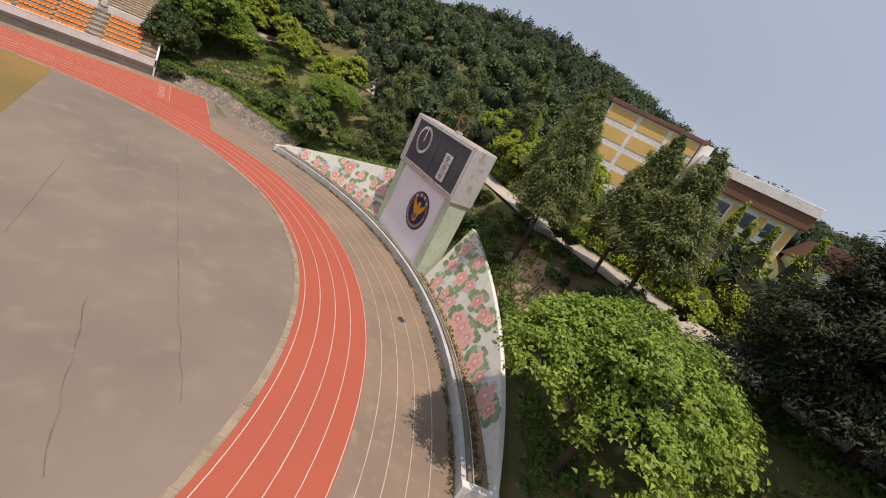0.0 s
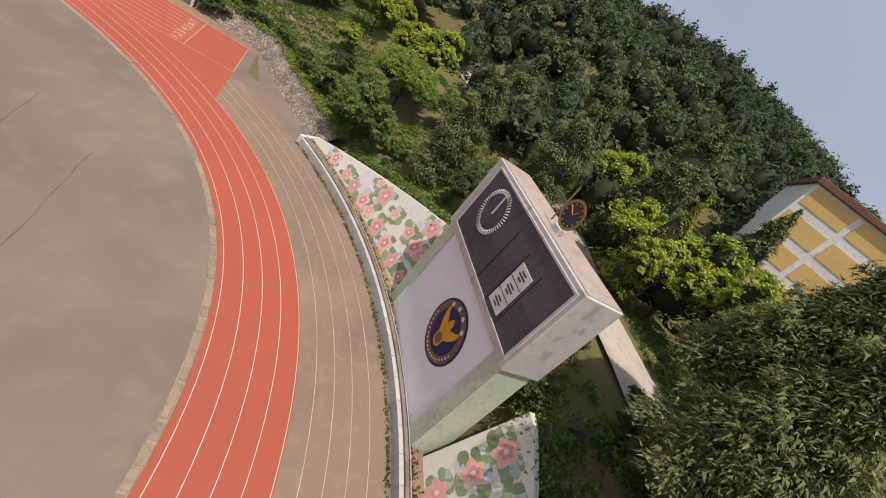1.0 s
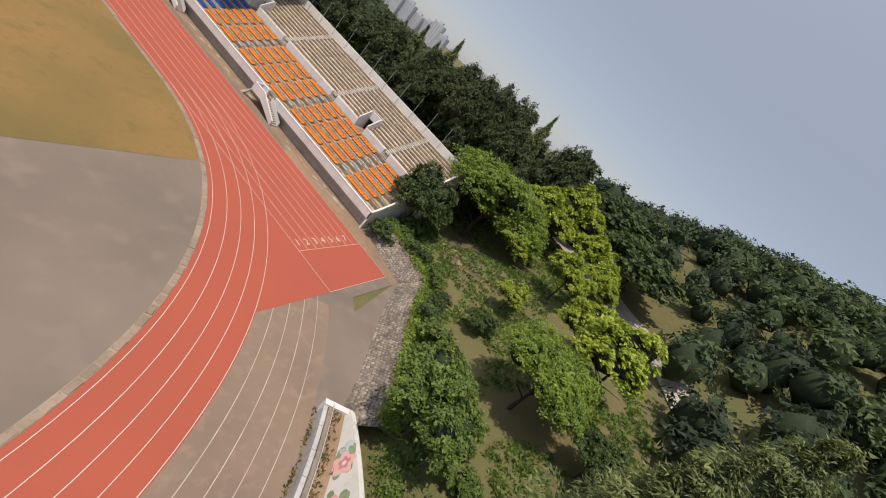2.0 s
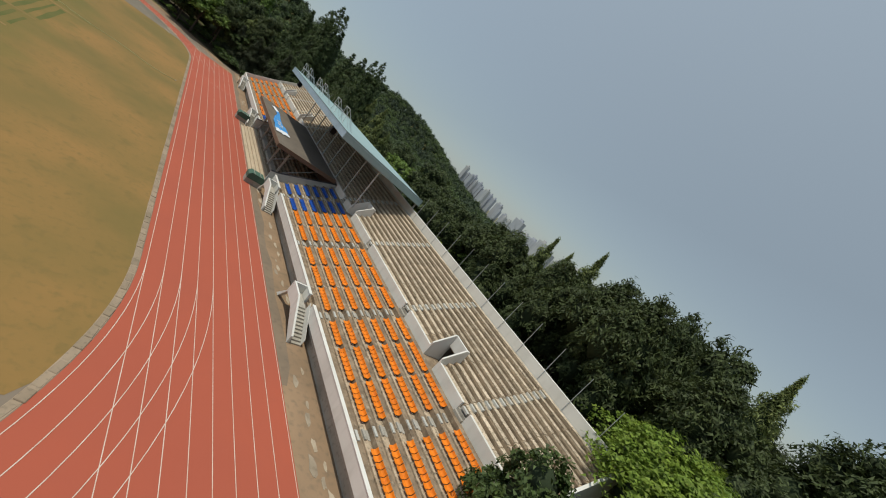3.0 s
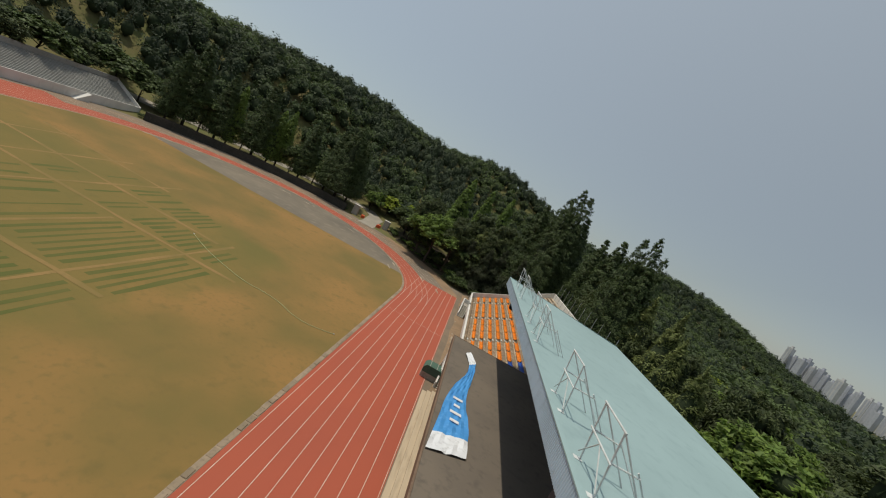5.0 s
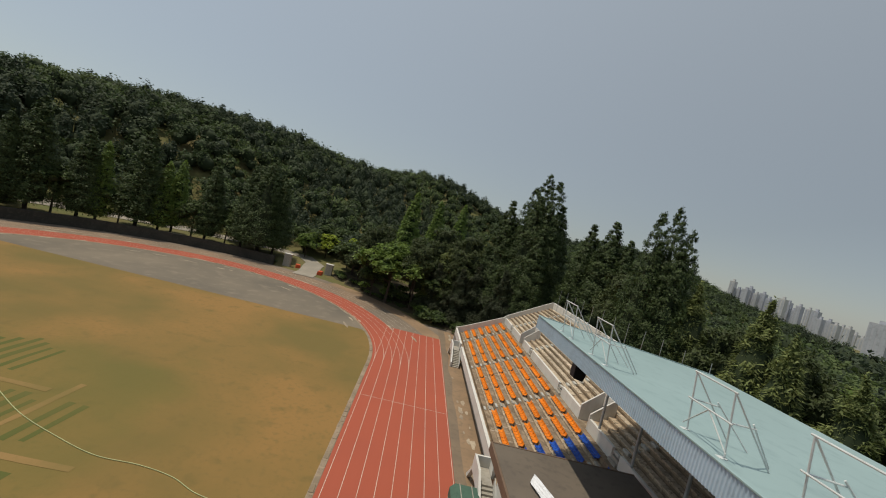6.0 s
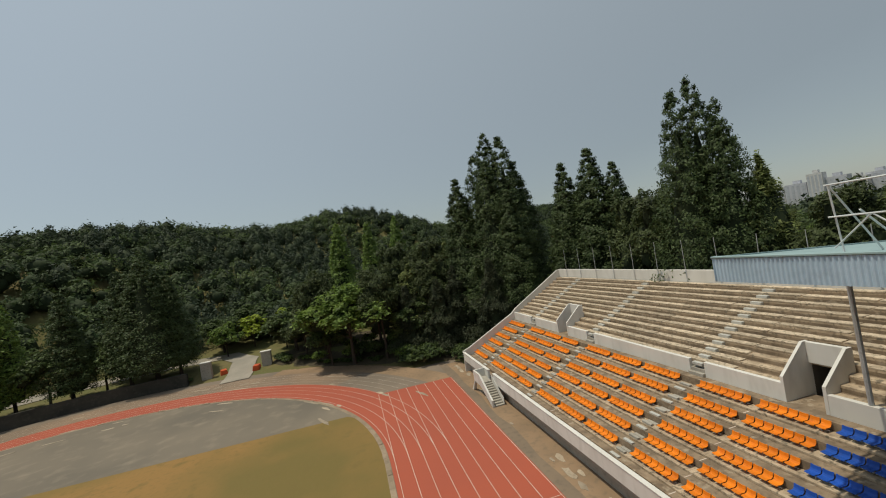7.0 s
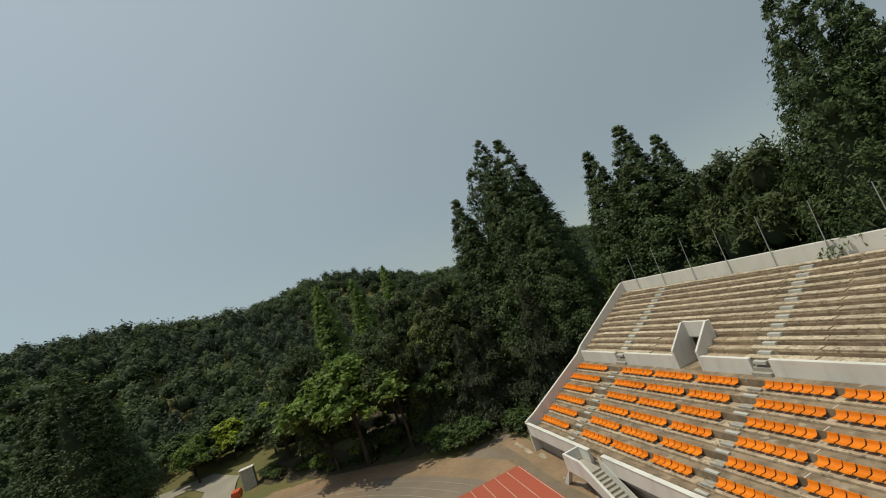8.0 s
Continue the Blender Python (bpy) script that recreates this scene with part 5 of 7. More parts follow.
def cone_crown(h, r, z0, count, size, droop=0.35, power=0.85, tiers=22, columns=1, ragged=0.25, core=1.0):
    """Conifer crown: tiers of drooping boughs set with slim sprays."""
    out, cv, cf = [], [], []
    for col in range(columns):
        ox, oy = (0, 0) if columns == 1 else (r * 0.34 * math.cos(col * 2.4), r * 0.34 * math.sin(col * 2.4))
        hh = h * (1 if col == 0 else VR.uniform(0.86, 0.98))
        rr = r * (1 if columns == 1 else 0.78)
        per = count // columns // tiers
        for k in range(tiers):
            f = (k + VR.uniform(0.2, 0.8)) / tiers
            z = z0 + (hh - z0) * f
            rad = rr * (1 - f) ** power * VR.uniform(1 - ragged, 1 + ragged * 0.6) + 0.12
            nb = max(4, int(9 * (1 - f) + 4))
            reach = VR.uniform(1 - ragged * 1.3, 1.08, nb)
            lift = VR.normal(size=nb) * 0.3 * (hh - z0) / tiers
            a0 = VR.uniform(0, 6.28)
            m = max(8, int(per * (0.35 + 1.3 * (1 - f))))
            bi = VR.randint(0, nb, m)
            s = np.sqrt(VR.uniform(0.03, 1.0, m))
            side = VR.normal(size=m) * (0.46 - 0.2 * s) * math.tau / nb
            a = a0 + bi * math.tau / nb + side
            bl = rad * reach[bi]
            px, py = ox + np.cos(a) * bl * s, oy + np.sin(a) * bl * s
            pz = z + lift[bi] - droop * (bl * s) ** 1.3 * 0.45 + VR.normal(size=m) * (0.30 if droop > 0.2 else 0.16) + (0.3 * s if droop < 0.2 else 0) - np.abs(side) * bl * s * 0.35
            out_dir = np.stack([np.cos(a + side * 2), np.sin(a + side * 2), VR.normal(size=m) * 0.5 - droop * 0.8], 1)
            nr = np.stack([np.cos(a) * 0.35, np.sin(a) * 0.35, np.full(m, 0.9)], 1)
            out.append(leaves(np.stack([px, py, pz], 1), nr, size, 0.4, out_dir, 0.36))
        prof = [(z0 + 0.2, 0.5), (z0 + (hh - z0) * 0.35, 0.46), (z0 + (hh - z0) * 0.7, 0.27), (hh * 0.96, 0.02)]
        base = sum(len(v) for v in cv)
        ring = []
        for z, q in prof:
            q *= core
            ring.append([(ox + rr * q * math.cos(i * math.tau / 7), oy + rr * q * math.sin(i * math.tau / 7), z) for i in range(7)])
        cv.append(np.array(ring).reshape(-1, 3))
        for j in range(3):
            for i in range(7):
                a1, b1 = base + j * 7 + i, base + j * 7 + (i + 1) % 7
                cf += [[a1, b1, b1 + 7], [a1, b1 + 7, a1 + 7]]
    return cloud("crown", np.concatenate(out), (np.concatenate(cv), cf))


def plume_crown(h, r, z0, count, size, leaders):
    """Close crown of feathery clumps round one or more pointed leaders that share a broad foot."""
    out, cv, cf, base = [], [], [], 0
    many = len(leaders) > 1
    share = sum(hf for _, _, hf in leaders)

    def reach(f):
        return (1 - f) ** 0.74 * (0.74 + 0.26 * np.minimum(1.0, f / 0.12)) + 0.004

    for ox, oy, hf in leaders:
        hh = h * hf
        rr = r * (0.74 if many else 1.0)
        n = int((800 if many else 760) * hf)
        f = 1 - VR.uniform(0.0, 1.0, n) ** 0.72
        a = VR.uniform(0, math.tau, n)
        lobes = 1 + 0.10 * np.sin(3 * a + 5 * f + ox) + 0.07 * np.sin(7 * a - 9 * f)
        rad = rr * reach(f) * lobes * VR.uniform(0.80, 1.06, n)
        z = z0 + (hh - z0) * f
        grow = 0.24 + 0.85 * (1 - f)
        m = max(8, int(count * hf / share / n))
        pick = np.repeat(np.arange(n), m)
        off = VR.normal(size=(len(pick), 3)) * (grow[pick] * 0.42)[:, None] * np.array([1, 1, 0.8])
        off[:, 2] += 0.35 * np.linalg.norm(off[:, :2], axis=1)
        d = np.stack([np.cos(a), np.sin(a), np.zeros(n)], 1)[pick]
        c = np.stack([ox + rad * np.cos(a), oy + rad * np.sin(a), z], 1)[pick]
        tilt = d * 0.75 + off * 0.7 + np.array([0, 0, 0.55])
        out.append(leaves(c + off, tilt, size, 0.45, None, 0.42))
        rings = []
        for q in np.linspace(0.0, 0.86, 11):
            k = rr * float(reach(q)) * 0.62 * (1 - (q / 0.86) ** 3)
            rings.append([(ox + k * VR.uniform(0.82, 1.1) * math.cos(i * math.tau / 9), oy + k * VR.uniform(0.82, 1.1) * math.sin(i * math.tau / 9), z0 + (hh - z0) * q) for i in range(9)])
        cv.append(np.array(rings).reshape(-1, 3))
        for j in range(10):
            for i in range(9):
                p, q = base + j * 9 + i, base + j * 9 + (i + 1) % 9
                cf += [[p, q, q + 9], [p, q + 9, p + 9]]
        base += 99
    return cloud("crown", np.concatenate(out), (np.concatenate(cv), cf))


def trunk_mesh(h, r, limbs, spread, seed):
    rng = random.Random(seed)
    bm = bmesh.new()
    p, rr = Vector((0, 0, -2.2)), r
    for k in range(5):
        q = Vector((rng.uniform(-0.12, 0.12) * k * 0.5, rng.uniform(-0.12, 0.12) * k * 0.5, h * (k + 1) / 5))
        rod(bm, p, q, rr, 7, rr * 0.78)
        p, rr = q, rr * 0.78
    for k in range(limbs):
        z = h * rng.uniform(0.35, 0.9)
        a = rng.uniform(0, 6.28)
        L = spread * rng.uniform(0.6, 1.0)
        mid = Vector((math.cos(a) * L * 0.5, math.sin(a) * L * 0.5, z + L * 0.3))
        rod(bm, (0, 0, z), mid, r * 0.35, 5, r * 0.22)
        rod(bm, mid, (math.cos(a + 0.2) * L, math.sin(a + 0.2) * L, z + L * 0.55), r * 0.22, 5, r * 0.08)
    me = bpy.data.meshes.new("trunk")
    bm.to_mesh(me)
    bm.free()
    me.materials.append(BARK)
    return me


KINDS = {}


def kind_of_tree(key, make, count, size, trunk, leaf, label):
    """Each kind with a close crown and a sparser one for trees far off."""
    for tail, share in (("", 0.9), ("_mid", 0.8 if "redwood" in key else 0.45), ("_far", 0.36 if "redwood" in key else 0.22)):
        crown = make(int(count * share), size / share ** (0.24 if "redwood" in key else 0.34))
        crown.materials.append(LEAF[leaf])
        crown.materials.append(CORE_SHADE_BROWN if "lime" in key or "larch" in key else CORE_SHADE_GREEN)
        KINDS[key + tail] = (crown, trunk, label)


kind_of_tree("maple", lambda n, s: broad_crown(11, 6.2, 1.2, n, s, 22, 0.85, 85, 0.6, 0.105), 76000, 0.125, trunk_mesh(6, 0.3, 7, 4, 1), "bright", "broad bright green maple tree on the bank")
kind_of_tree("round", lambda n, s: broad_crown(12, 5.2, 1.4, n, s, 17, 0.85, 24), 30000, 0.19, trunk_mesh(7, 0.28, 6, 3.4, 2), "mid", "broad green deciduous tree with a full crown")
kind_of_tree("round2", lambda n, s: broad_crown(11, 4.6, 1.0, n, s, 15, 0.9, 22), 26000, 0.18, trunk_mesh(6, 0.24, 6, 3, 3), "deep", "dark green rounded deciduous tree")
kind_of_tree("lime", lambda n, s: broad_crown(11, 3.8, 1.0, n, s, 15, 1.25, 20), 24000, 0.16, trunk_mesh(7, 0.2, 6, 2.6, 4), "lime", "feathery yellow-green tree on the bank")
kind_of_tree("spruce", lambda n, s: cone_crown(17, 4.6, 1.0, n, s, 0.32, 0.7, 24, 1, 0.34), 50000, 0.19, trunk_mesh(14, 0.3, 0, 1, 5), "spruce", "tall dark spruce with drooping boughs")
kind_of_tree("spruce2", lambda n, s: cone_crown(15, 5.0, 0.8, n, s, 0.35, 0.6, 20, 1, 0.42), 50000, 0.19, trunk_mesh(12, 0.28, 0, 1, 6), "spruce", "ragged dark conifer with spreading boughs")
kind_of_tree("broad", lambda n, s: broad_crown(11, 6.2, 1.2, n, s, 22, 0.85, 80, 0.6, 0.11), 66000, 0.13, trunk_mesh(6, 0.3, 7, 4, 13), "fresh", "broad dense green maple tree beside the grandstand")
kind_of_tree("tall_spruce", lambda n, s: cone_crown(15.5, 4.8, 5.9, n, s, 0.34, 0.8, 24, 1, 0.32, 0.55), 70000, 0.18, trunk_mesh(13, 0.26, 0, 1, 14), "spruce", "dark spruce on a bare leaning trunk above the path")
kind_of_tree("pine", lambda n, s: broad_crown(14.5, 4.9, 1.0, n, s, 24, 1.1, 24, 0.32), 36000, 0.21, trunk_mesh(10, 0.28, 5, 2.5, 12), "pine", "broad dark pine with a dense rounded crown")
kind_of_tree("redwood", lambda n, s: plume_crown(24, 6.2, 1.2, n, s, ((0.0, 0.0, 1.0), (1.9, -0.3, 0.96), (-1.9, 0.5, 0.91), (0.4, -2.0, 0.84), (-0.3, 2.0, 0.84))), 115000, 0.145, trunk_mesh(18, 0.35, 0, 1, 7), "redwood", "tall pointed deciduous conifer with several tops")
kind_of_tree("redwood2", lambda n, s: plume_crown(22, 3.5, 1.2, n, s, ((0.0, 0.0, 1.0),)), 56000, 0.145, trunk_mesh(17, 0.3, 0, 1, 8), "redwood", "tall slim pointed deciduous conifer")
kind_of_tree("poplar", lambda n, s: plume_crown(22, 3.2, 1.2, n, s, ((0.0, 0.0, 1.0),)), 30000, 0.19, trunk_mesh(17, 0.3, 0, 1, 16), "mid", "tall light green tree behind the far bend")
# dark_spruce takes the leaves with backlit shade painted in
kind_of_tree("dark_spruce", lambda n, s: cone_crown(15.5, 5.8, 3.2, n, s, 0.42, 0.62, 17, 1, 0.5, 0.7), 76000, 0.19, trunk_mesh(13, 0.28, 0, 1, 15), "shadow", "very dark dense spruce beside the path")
kind_of_tree("larch", lambda n, s: cone_crown(14, 3.6, 1.2, n, s, 0.25, 0.8, 20, 1, 0.4), 18000, 0.18, trunk_mesh(11, 0.2, 0, 1, 9), "lime", "feathery light green larch")
kind_of_tree("shrub", lambda n, s: broad_crown(3.4, 2.2, 0.1, n, s, 9, 0.8, 16), 2600, 0.16, trunk_mesh(1.6, 0.08, 4, 1, 10), "mid", "dense rounded green shrub")
kind_of_tree("shrub2", lambda n, s: broad_crown(3.0, 2.4, 0.1, n, s, 9, 0.8, 16), 2600, 0.16, trunk_mesh(1.4, 0.08, 4, 1, 11), "deep", "dark rounded shrub on the bank")
FIRST = {}


def tree(key, x, y, s=1.0, wide=1.0, z=None):
    base = height(x, y) if z is None else z
    m = pose(x, y, base, 0, 0, (x * 37 + y * 53) % 360) @ Matrix.Diagonal((s * wide, s * wide, s, 1))
    # close to the flight line: the south bank and the stand's south end
    near = min(math.dist((x, y), (-60, -12)), math.dist((x, y), (-20, -16)))
    mid = min(near, math.dist((x, y), (8, 25)), math.dist((x, y), (2, 95)), math.dist((x, y), (5, 60)))
    full = key + ("" if near < 26 or math.dist((x, y), (10, 24)) < 33 or math.dist((x, y), (26, -8)) < 20 else "_mid" if mid < 62 else "_far")
    if full in FIRST:
        one = FIRST[full]
        return copy_thing(one, m @ Matrix.Diagonal((1 / one.scale.x, 1 / one.scale.y, 1 / one.scale.z, 1)))
    crown, trunk, label = KINDS[full]
    ob = thing("shrub" if "shrub" in key else "tree", label, "shrub" if "shrub" in key else "tree", label.split(" tree")[0] + "s")
    part("trunk", trunk, None, ob)
    part("crown", crown, None, ob)
    ob.matrix_basis = m
    FIRST[full] = ob
    return ob


# round2 at -59.8 -27 is an added tree, there to shade the bank
TREES = """maple -64.5 -19.6 1.1 0.98
spruce -80 -38 1 1.2
lime -14 -46 0.95 1.1
lime -9 -49 0.85 1.1
spruce -12.5 -26.5 0.85 1.1
spruce2 -18 -34 0.9 1
spruce -20 -45 1 1.2
round2 -20 -27.5 0.5 1
round -6.5 -18.5 0.72 1
round2 0 -29 0.45 1.1
lime 9 -27 0.95 1.32
lime 14 -24 0.76 1.21
shrub 2 -15 1 1
lime 24 -19 0.76 1.21
lime 30 -22 0.76 1.21
pine 37.5 2 1.5 0.75
pine 35.4 11.4 1.75 0.6
pine 38 16.5 1.66 0.65
spruce 38.4 25.7 1.15 0.9
spruce 41.5 24 1.3 0.8
spruce 42 31.8 1.18 0.85
pine 37 22 1.5 0.62
pine 36.4 30 1.42 0.75
pine 38.2 37 1.32 0.88
pine 37 44 1.24 0.75
pine 40.2 51 1.16 0.99
round 44 34 1.4 1.16
pine 45 20 1.6 0.65
pine 44.6 6.8 1.82 0.62
pine 46 -6.5 1.36 0.8
pine 55 -12 0.95 1
round2 52 -24 1.1 1.3
round2 62 -18 1.21 1.69
pine 40.2 60 1.08 0.97
pine 43.2 68 1.3 0.98
round 40.2 75 1.2 1.24
pine 43.2 84 1.2 0.83
pine 39.2 92 1.18 0.78
pine 37.7 99 1.22 0.76
redwood 34.2 108.5 1.24 0.84
redwood2 38.5 127.5 1.1 1.13
redwood2 36 129.5 1.26 1.28
redwood2 33.5 133 1.24 1.16
redwood 25.8 144.2 1.45 1.04
redwood2 19.8 146 1.25 1.2
spruce2 9 147 0.95 1.21
pine 3 146 1.17 0.84
pine -7 155 1.31 0.8
pine -11.5 160 0.72 1.1
redwood2 -9 168 0.8 1
pine -15 171 0.58 1.1
pine -14 178 0.49 1.1
lime -18 181 0.8 1
round -30 176 0.7 1
round2 -47 174 0.88 1.3
spruce2 -88 148 0.8 1
round2 -92 142 0.99 1.3
lime -80 164 0.64 1
round2 -24 -33 0.25 1.1
maple 3 -23 0.76 1.03
lime 17 -16 0.47 1.21
round2 10 -16 0.32 1.2
spruce2 -2 -34 0.9 1.1
lime 36 -20 0.95 1.32
round2 44 -26 1.21 1.56
pine 50 2 1.42 0.69
round 54 12 1.34 1.32
pine 56 -2 0.95 0.9
lime 40.5 -9.5 1.1 1.35
redwood2 29.6 142.5 1.3 1.2
lime -31.5 -39 0.75 1.1
lime -27 -40.5 0.8 1.1
lime -23 -42 0.78 1.1
larch -29 -39 0.75 1.1
lime -60 -39.5 0.47 1.21
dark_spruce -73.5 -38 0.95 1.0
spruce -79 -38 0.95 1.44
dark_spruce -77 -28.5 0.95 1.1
lime -65 -43 0.52 1.21
spruce2 -74 -48 0.85 1.21
round2 -58 -47 0.45 1.1
spruce -38 -54 0.7 1.2
spruce -28 -50 0.85 1.2
round2 -44 -46 0.36 1.2
shrub -60 -26.5 0.6 1
round2 -14 166 0.99 1.43
pine -17 173 0.49 1.21
pine -8 161 0.65 1.21
round2 -32 181 0.88 1.43
round -22 186 0.56 1.1
pine -4 166 0.72 1.21
pine 3 157 0.72 1.21
pine 8 154 1.45 0.8
round2 -27 191 0.88 1.43
pine 14.5 150 1.4 0.8
pine -97.5 58 0.76 1.32
round2 -98.5 67 1.16 1.56
pine -99.5 76 0.76 1.32
round2 -97.5 85 1.16 1.56
pine -98.5 94 0.76 1.32
round2 -99.5 103 1.16 1.56
pine -97.5 112 0.76 1.32
round2 -98.5 121 1.16 1.56
pine -99.5 130 0.76 1.32
round2 -97.5 139 1.16 1.56
larch -62 -43 0.75 1.21
larch -56.5 -44 0.68 1.21
spruce2 -66.5 -46 0.9 1.21
larch -50 -44.5 0.6 1.21
tall_spruce -47.2 -27.5 0.98 0.9
tall_spruce -44.3 -29.9 0.95 0.95
tall_spruce -54.0 -29.2 0.82 1.0
tall_spruce -57.6 -28.6 0.84 1.1
round2 -59.8 -27 0.48 1.1
lime -61 -28.6 0.52 1.2
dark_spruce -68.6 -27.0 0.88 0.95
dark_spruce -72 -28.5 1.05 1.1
spruce2 -69 -38.5 0.85 1.1
lime -41 -37.5 0.95 0.9
lime -36.5 -39.5 0.95 0.95
lime -32 -41.5 0.95 1
larch -50.9 -37.4 0.72 1.1
larch -54 -37.6 0.7 1.1
larch -48 -37 0.8 1.1
spruce2 -50.5 -39 0.6 1
larch -57.5 -37 0.72 1.1
larch -60 -38.5 0.7 1.1
shrub -48.9 -28.6 0.4 1
shrub -54.6 -24.6 0.34 1
shrub -57.4 -22.8 0.42 1
shrub2 -46 -26.4 0.5 1.1
shrub2 -50.2 -29.0 0.42 1.1
shrub2 -52.7 -28.6 0.5 1.1
shrub2 -48.2 -28.4 0.42 1.2
shrub -55.8 -26.2 0.3 1
shrub2 -56.2 -27.8 0.5 1.2
shrub -58.6 -26.5 0.5 1
round2 19.8 1.4 1.2 0.8
broad 33 -2.8 1.36 1.22
lime 29.0 -10.8 0.62 1.35
lime 45 -12 1.35 1.1
pine 34.5 115.3 1.5 0.72
pine 35.8 120.3 1.52 0.66
poplar -2.5 183 1.2 1.25
poplar 5.2 185 1.17 1.1
poplar 12.6 184.5 1.17 1.1
poplar -4.5 186 0.9 1.0
round -2.6 148.6 1.32 1.2
spruce 37.2 105.2 1.12 1.1
spruce 36.4 93.9 1.13 1.05
spruce 36.2 90.2 0.98 1.1
spruce 36.6 84.5 0.9 1.1
lime -25.3 181 0.75 1.2
round2 8 146 0.9 1.15
pine 12 147.5 1.1 0.9
spruce2 17 150 1.1 1.1
dark_spruce 12.5 142 0.8 1
dark_spruce 16 143.5 0.85 1
dark_spruce 20.3 136.6 0.92 0.9
redwood2 25.4 137 1.12 1.1
dark_spruce 7.5 144.5 0.72 1
round2 -6.5 151.5 0.8 1.1
pine 2.5 150 1.2 0.9
pine 42 11 1.78 0.56
spruce 42 1.7 1.3 0.8"""
for line in TREES.splitlines():
    k, x, y, s, w = line.split()
    tree(k, float(x), float(y), float(s), float(w))

# shrubs along the top of walls and revetment
rs = random.Random(5)
for k in range(26):
    a = -118 + 24 * rs.random() if k < 10 else -78 + 24 * rs.random()
    d = rs.uniform(18, 21)
    x, y = CX + (R + d) * math.cos(radians(a)), Y1 + (R + d) * math.sin(radians(a))
    tree("shrub" if rs.random() < 0.5 else "shrub2", x, y, rs.uniform(0.35, 0.65))
for k in range(20):
    s = cumul[-1] * (k + 0.5) / 20
    p, nrm = along(s)
    q = p + nrm * FLIP * rs.uniform(3.2, 4.6)
    tree("shrub" if rs.random() < 0.7 else "shrub2", q.x, q.y, rs.uniform(0.4, 0.7))
for k in range(34):
    x, y = rs.uniform(-14, 18), rs.uniform(139, 158)
    if beyond(x, y) > 1:
        tree("shrub2" if rs.random() < 0.6 else "shrub", x, y, rs.uniform(0.6, 0.9))

for k in range(46):
    x, y = rs.uniform(-17, 14), rs.uniform(138, 153)
    if beyond(x, y) > 0.8:
        tree("shrub2", x, y, rs.uniform(0.75, 1.15), 1.1)
for k in range(60):
    a, b = rs.choice(list(zip(grove_edge, grove_edge[1:])))
    q = Vector(a).lerp(Vector(b), rs.random())
    tree("shrub2" if rs.random() < 0.75 else "shrub", q.x + rs.uniform(0.4, 1.6), q.y + rs.uniform(0.6, 1.9), rs.uniform(0.22, 0.42), 1.3)
for k in range(26):
    x, y = rs.uniform(6, 24), rs.uniform(135.5, 142)
    if beyond(x, y) > 2.5 and y > 134 + 0.35 * abs(x - 13):
        tree("shrub2", x, y, rs.uniform(0.5, 0.8), 1.1)
for k in range(22):
    x = rs.uniform(-45, -31)
    tree("shrub2" if k % 3 else "shrub", x, -26.6 - 0.12 * abs(x + 38) - rs.uniform(0.0, 3.2), rs.uniform(0.28, 0.5), 1.2)
for k in range(11):
    tree("shrub" if k % 3 else "shrub2", 14.2 + 1.25 * k, 0.5 + rs.uniform(-0.9, 0.5), rs.uniform(0.7, 1.0), 1.1)

for k in range(15):
    a = radians(90 + 4.0 * k + rs.uniform(-0.8, 0.8))
    d = rs.uniform(17.2, 20.0)
    x, y = CX + (R + d) * math.cos(a), Y2 + (R + d) * math.sin(a)
    if k in (3, 5, 9, 12):
        tree("round2", x, y, rs.uniform(0.9, 1.15), 1.05, height(x, y) + 1.2)
    elif k in (6, 7, 10):
        tree("poplar", x, y, rs.uniform(0.72, 0.86), rs.uniform(1.2, 1.4), height(x, y) + 1.2)
    else:
        tree("redwood" if k == 1 else "redwood2", x, y, rs.uniform(0.84, 1.08), rs.uniform(1.2, 1.5), height(x, y) + 1.4)
for k in range(26):
    a, d = radians(87 + 2.6 * k), rs.uniform(15.3, 15.9)
    tree("shrub2", CX + (R + d) * math.cos(a), Y2 + (R + d) * math.sin(a), rs.uniform(0.28, 0.42), 1.2)

lane = [Vector(a).lerp(Vector(b), k / 6) for a, b in zip(road, road[1:]) for k in range(7)]

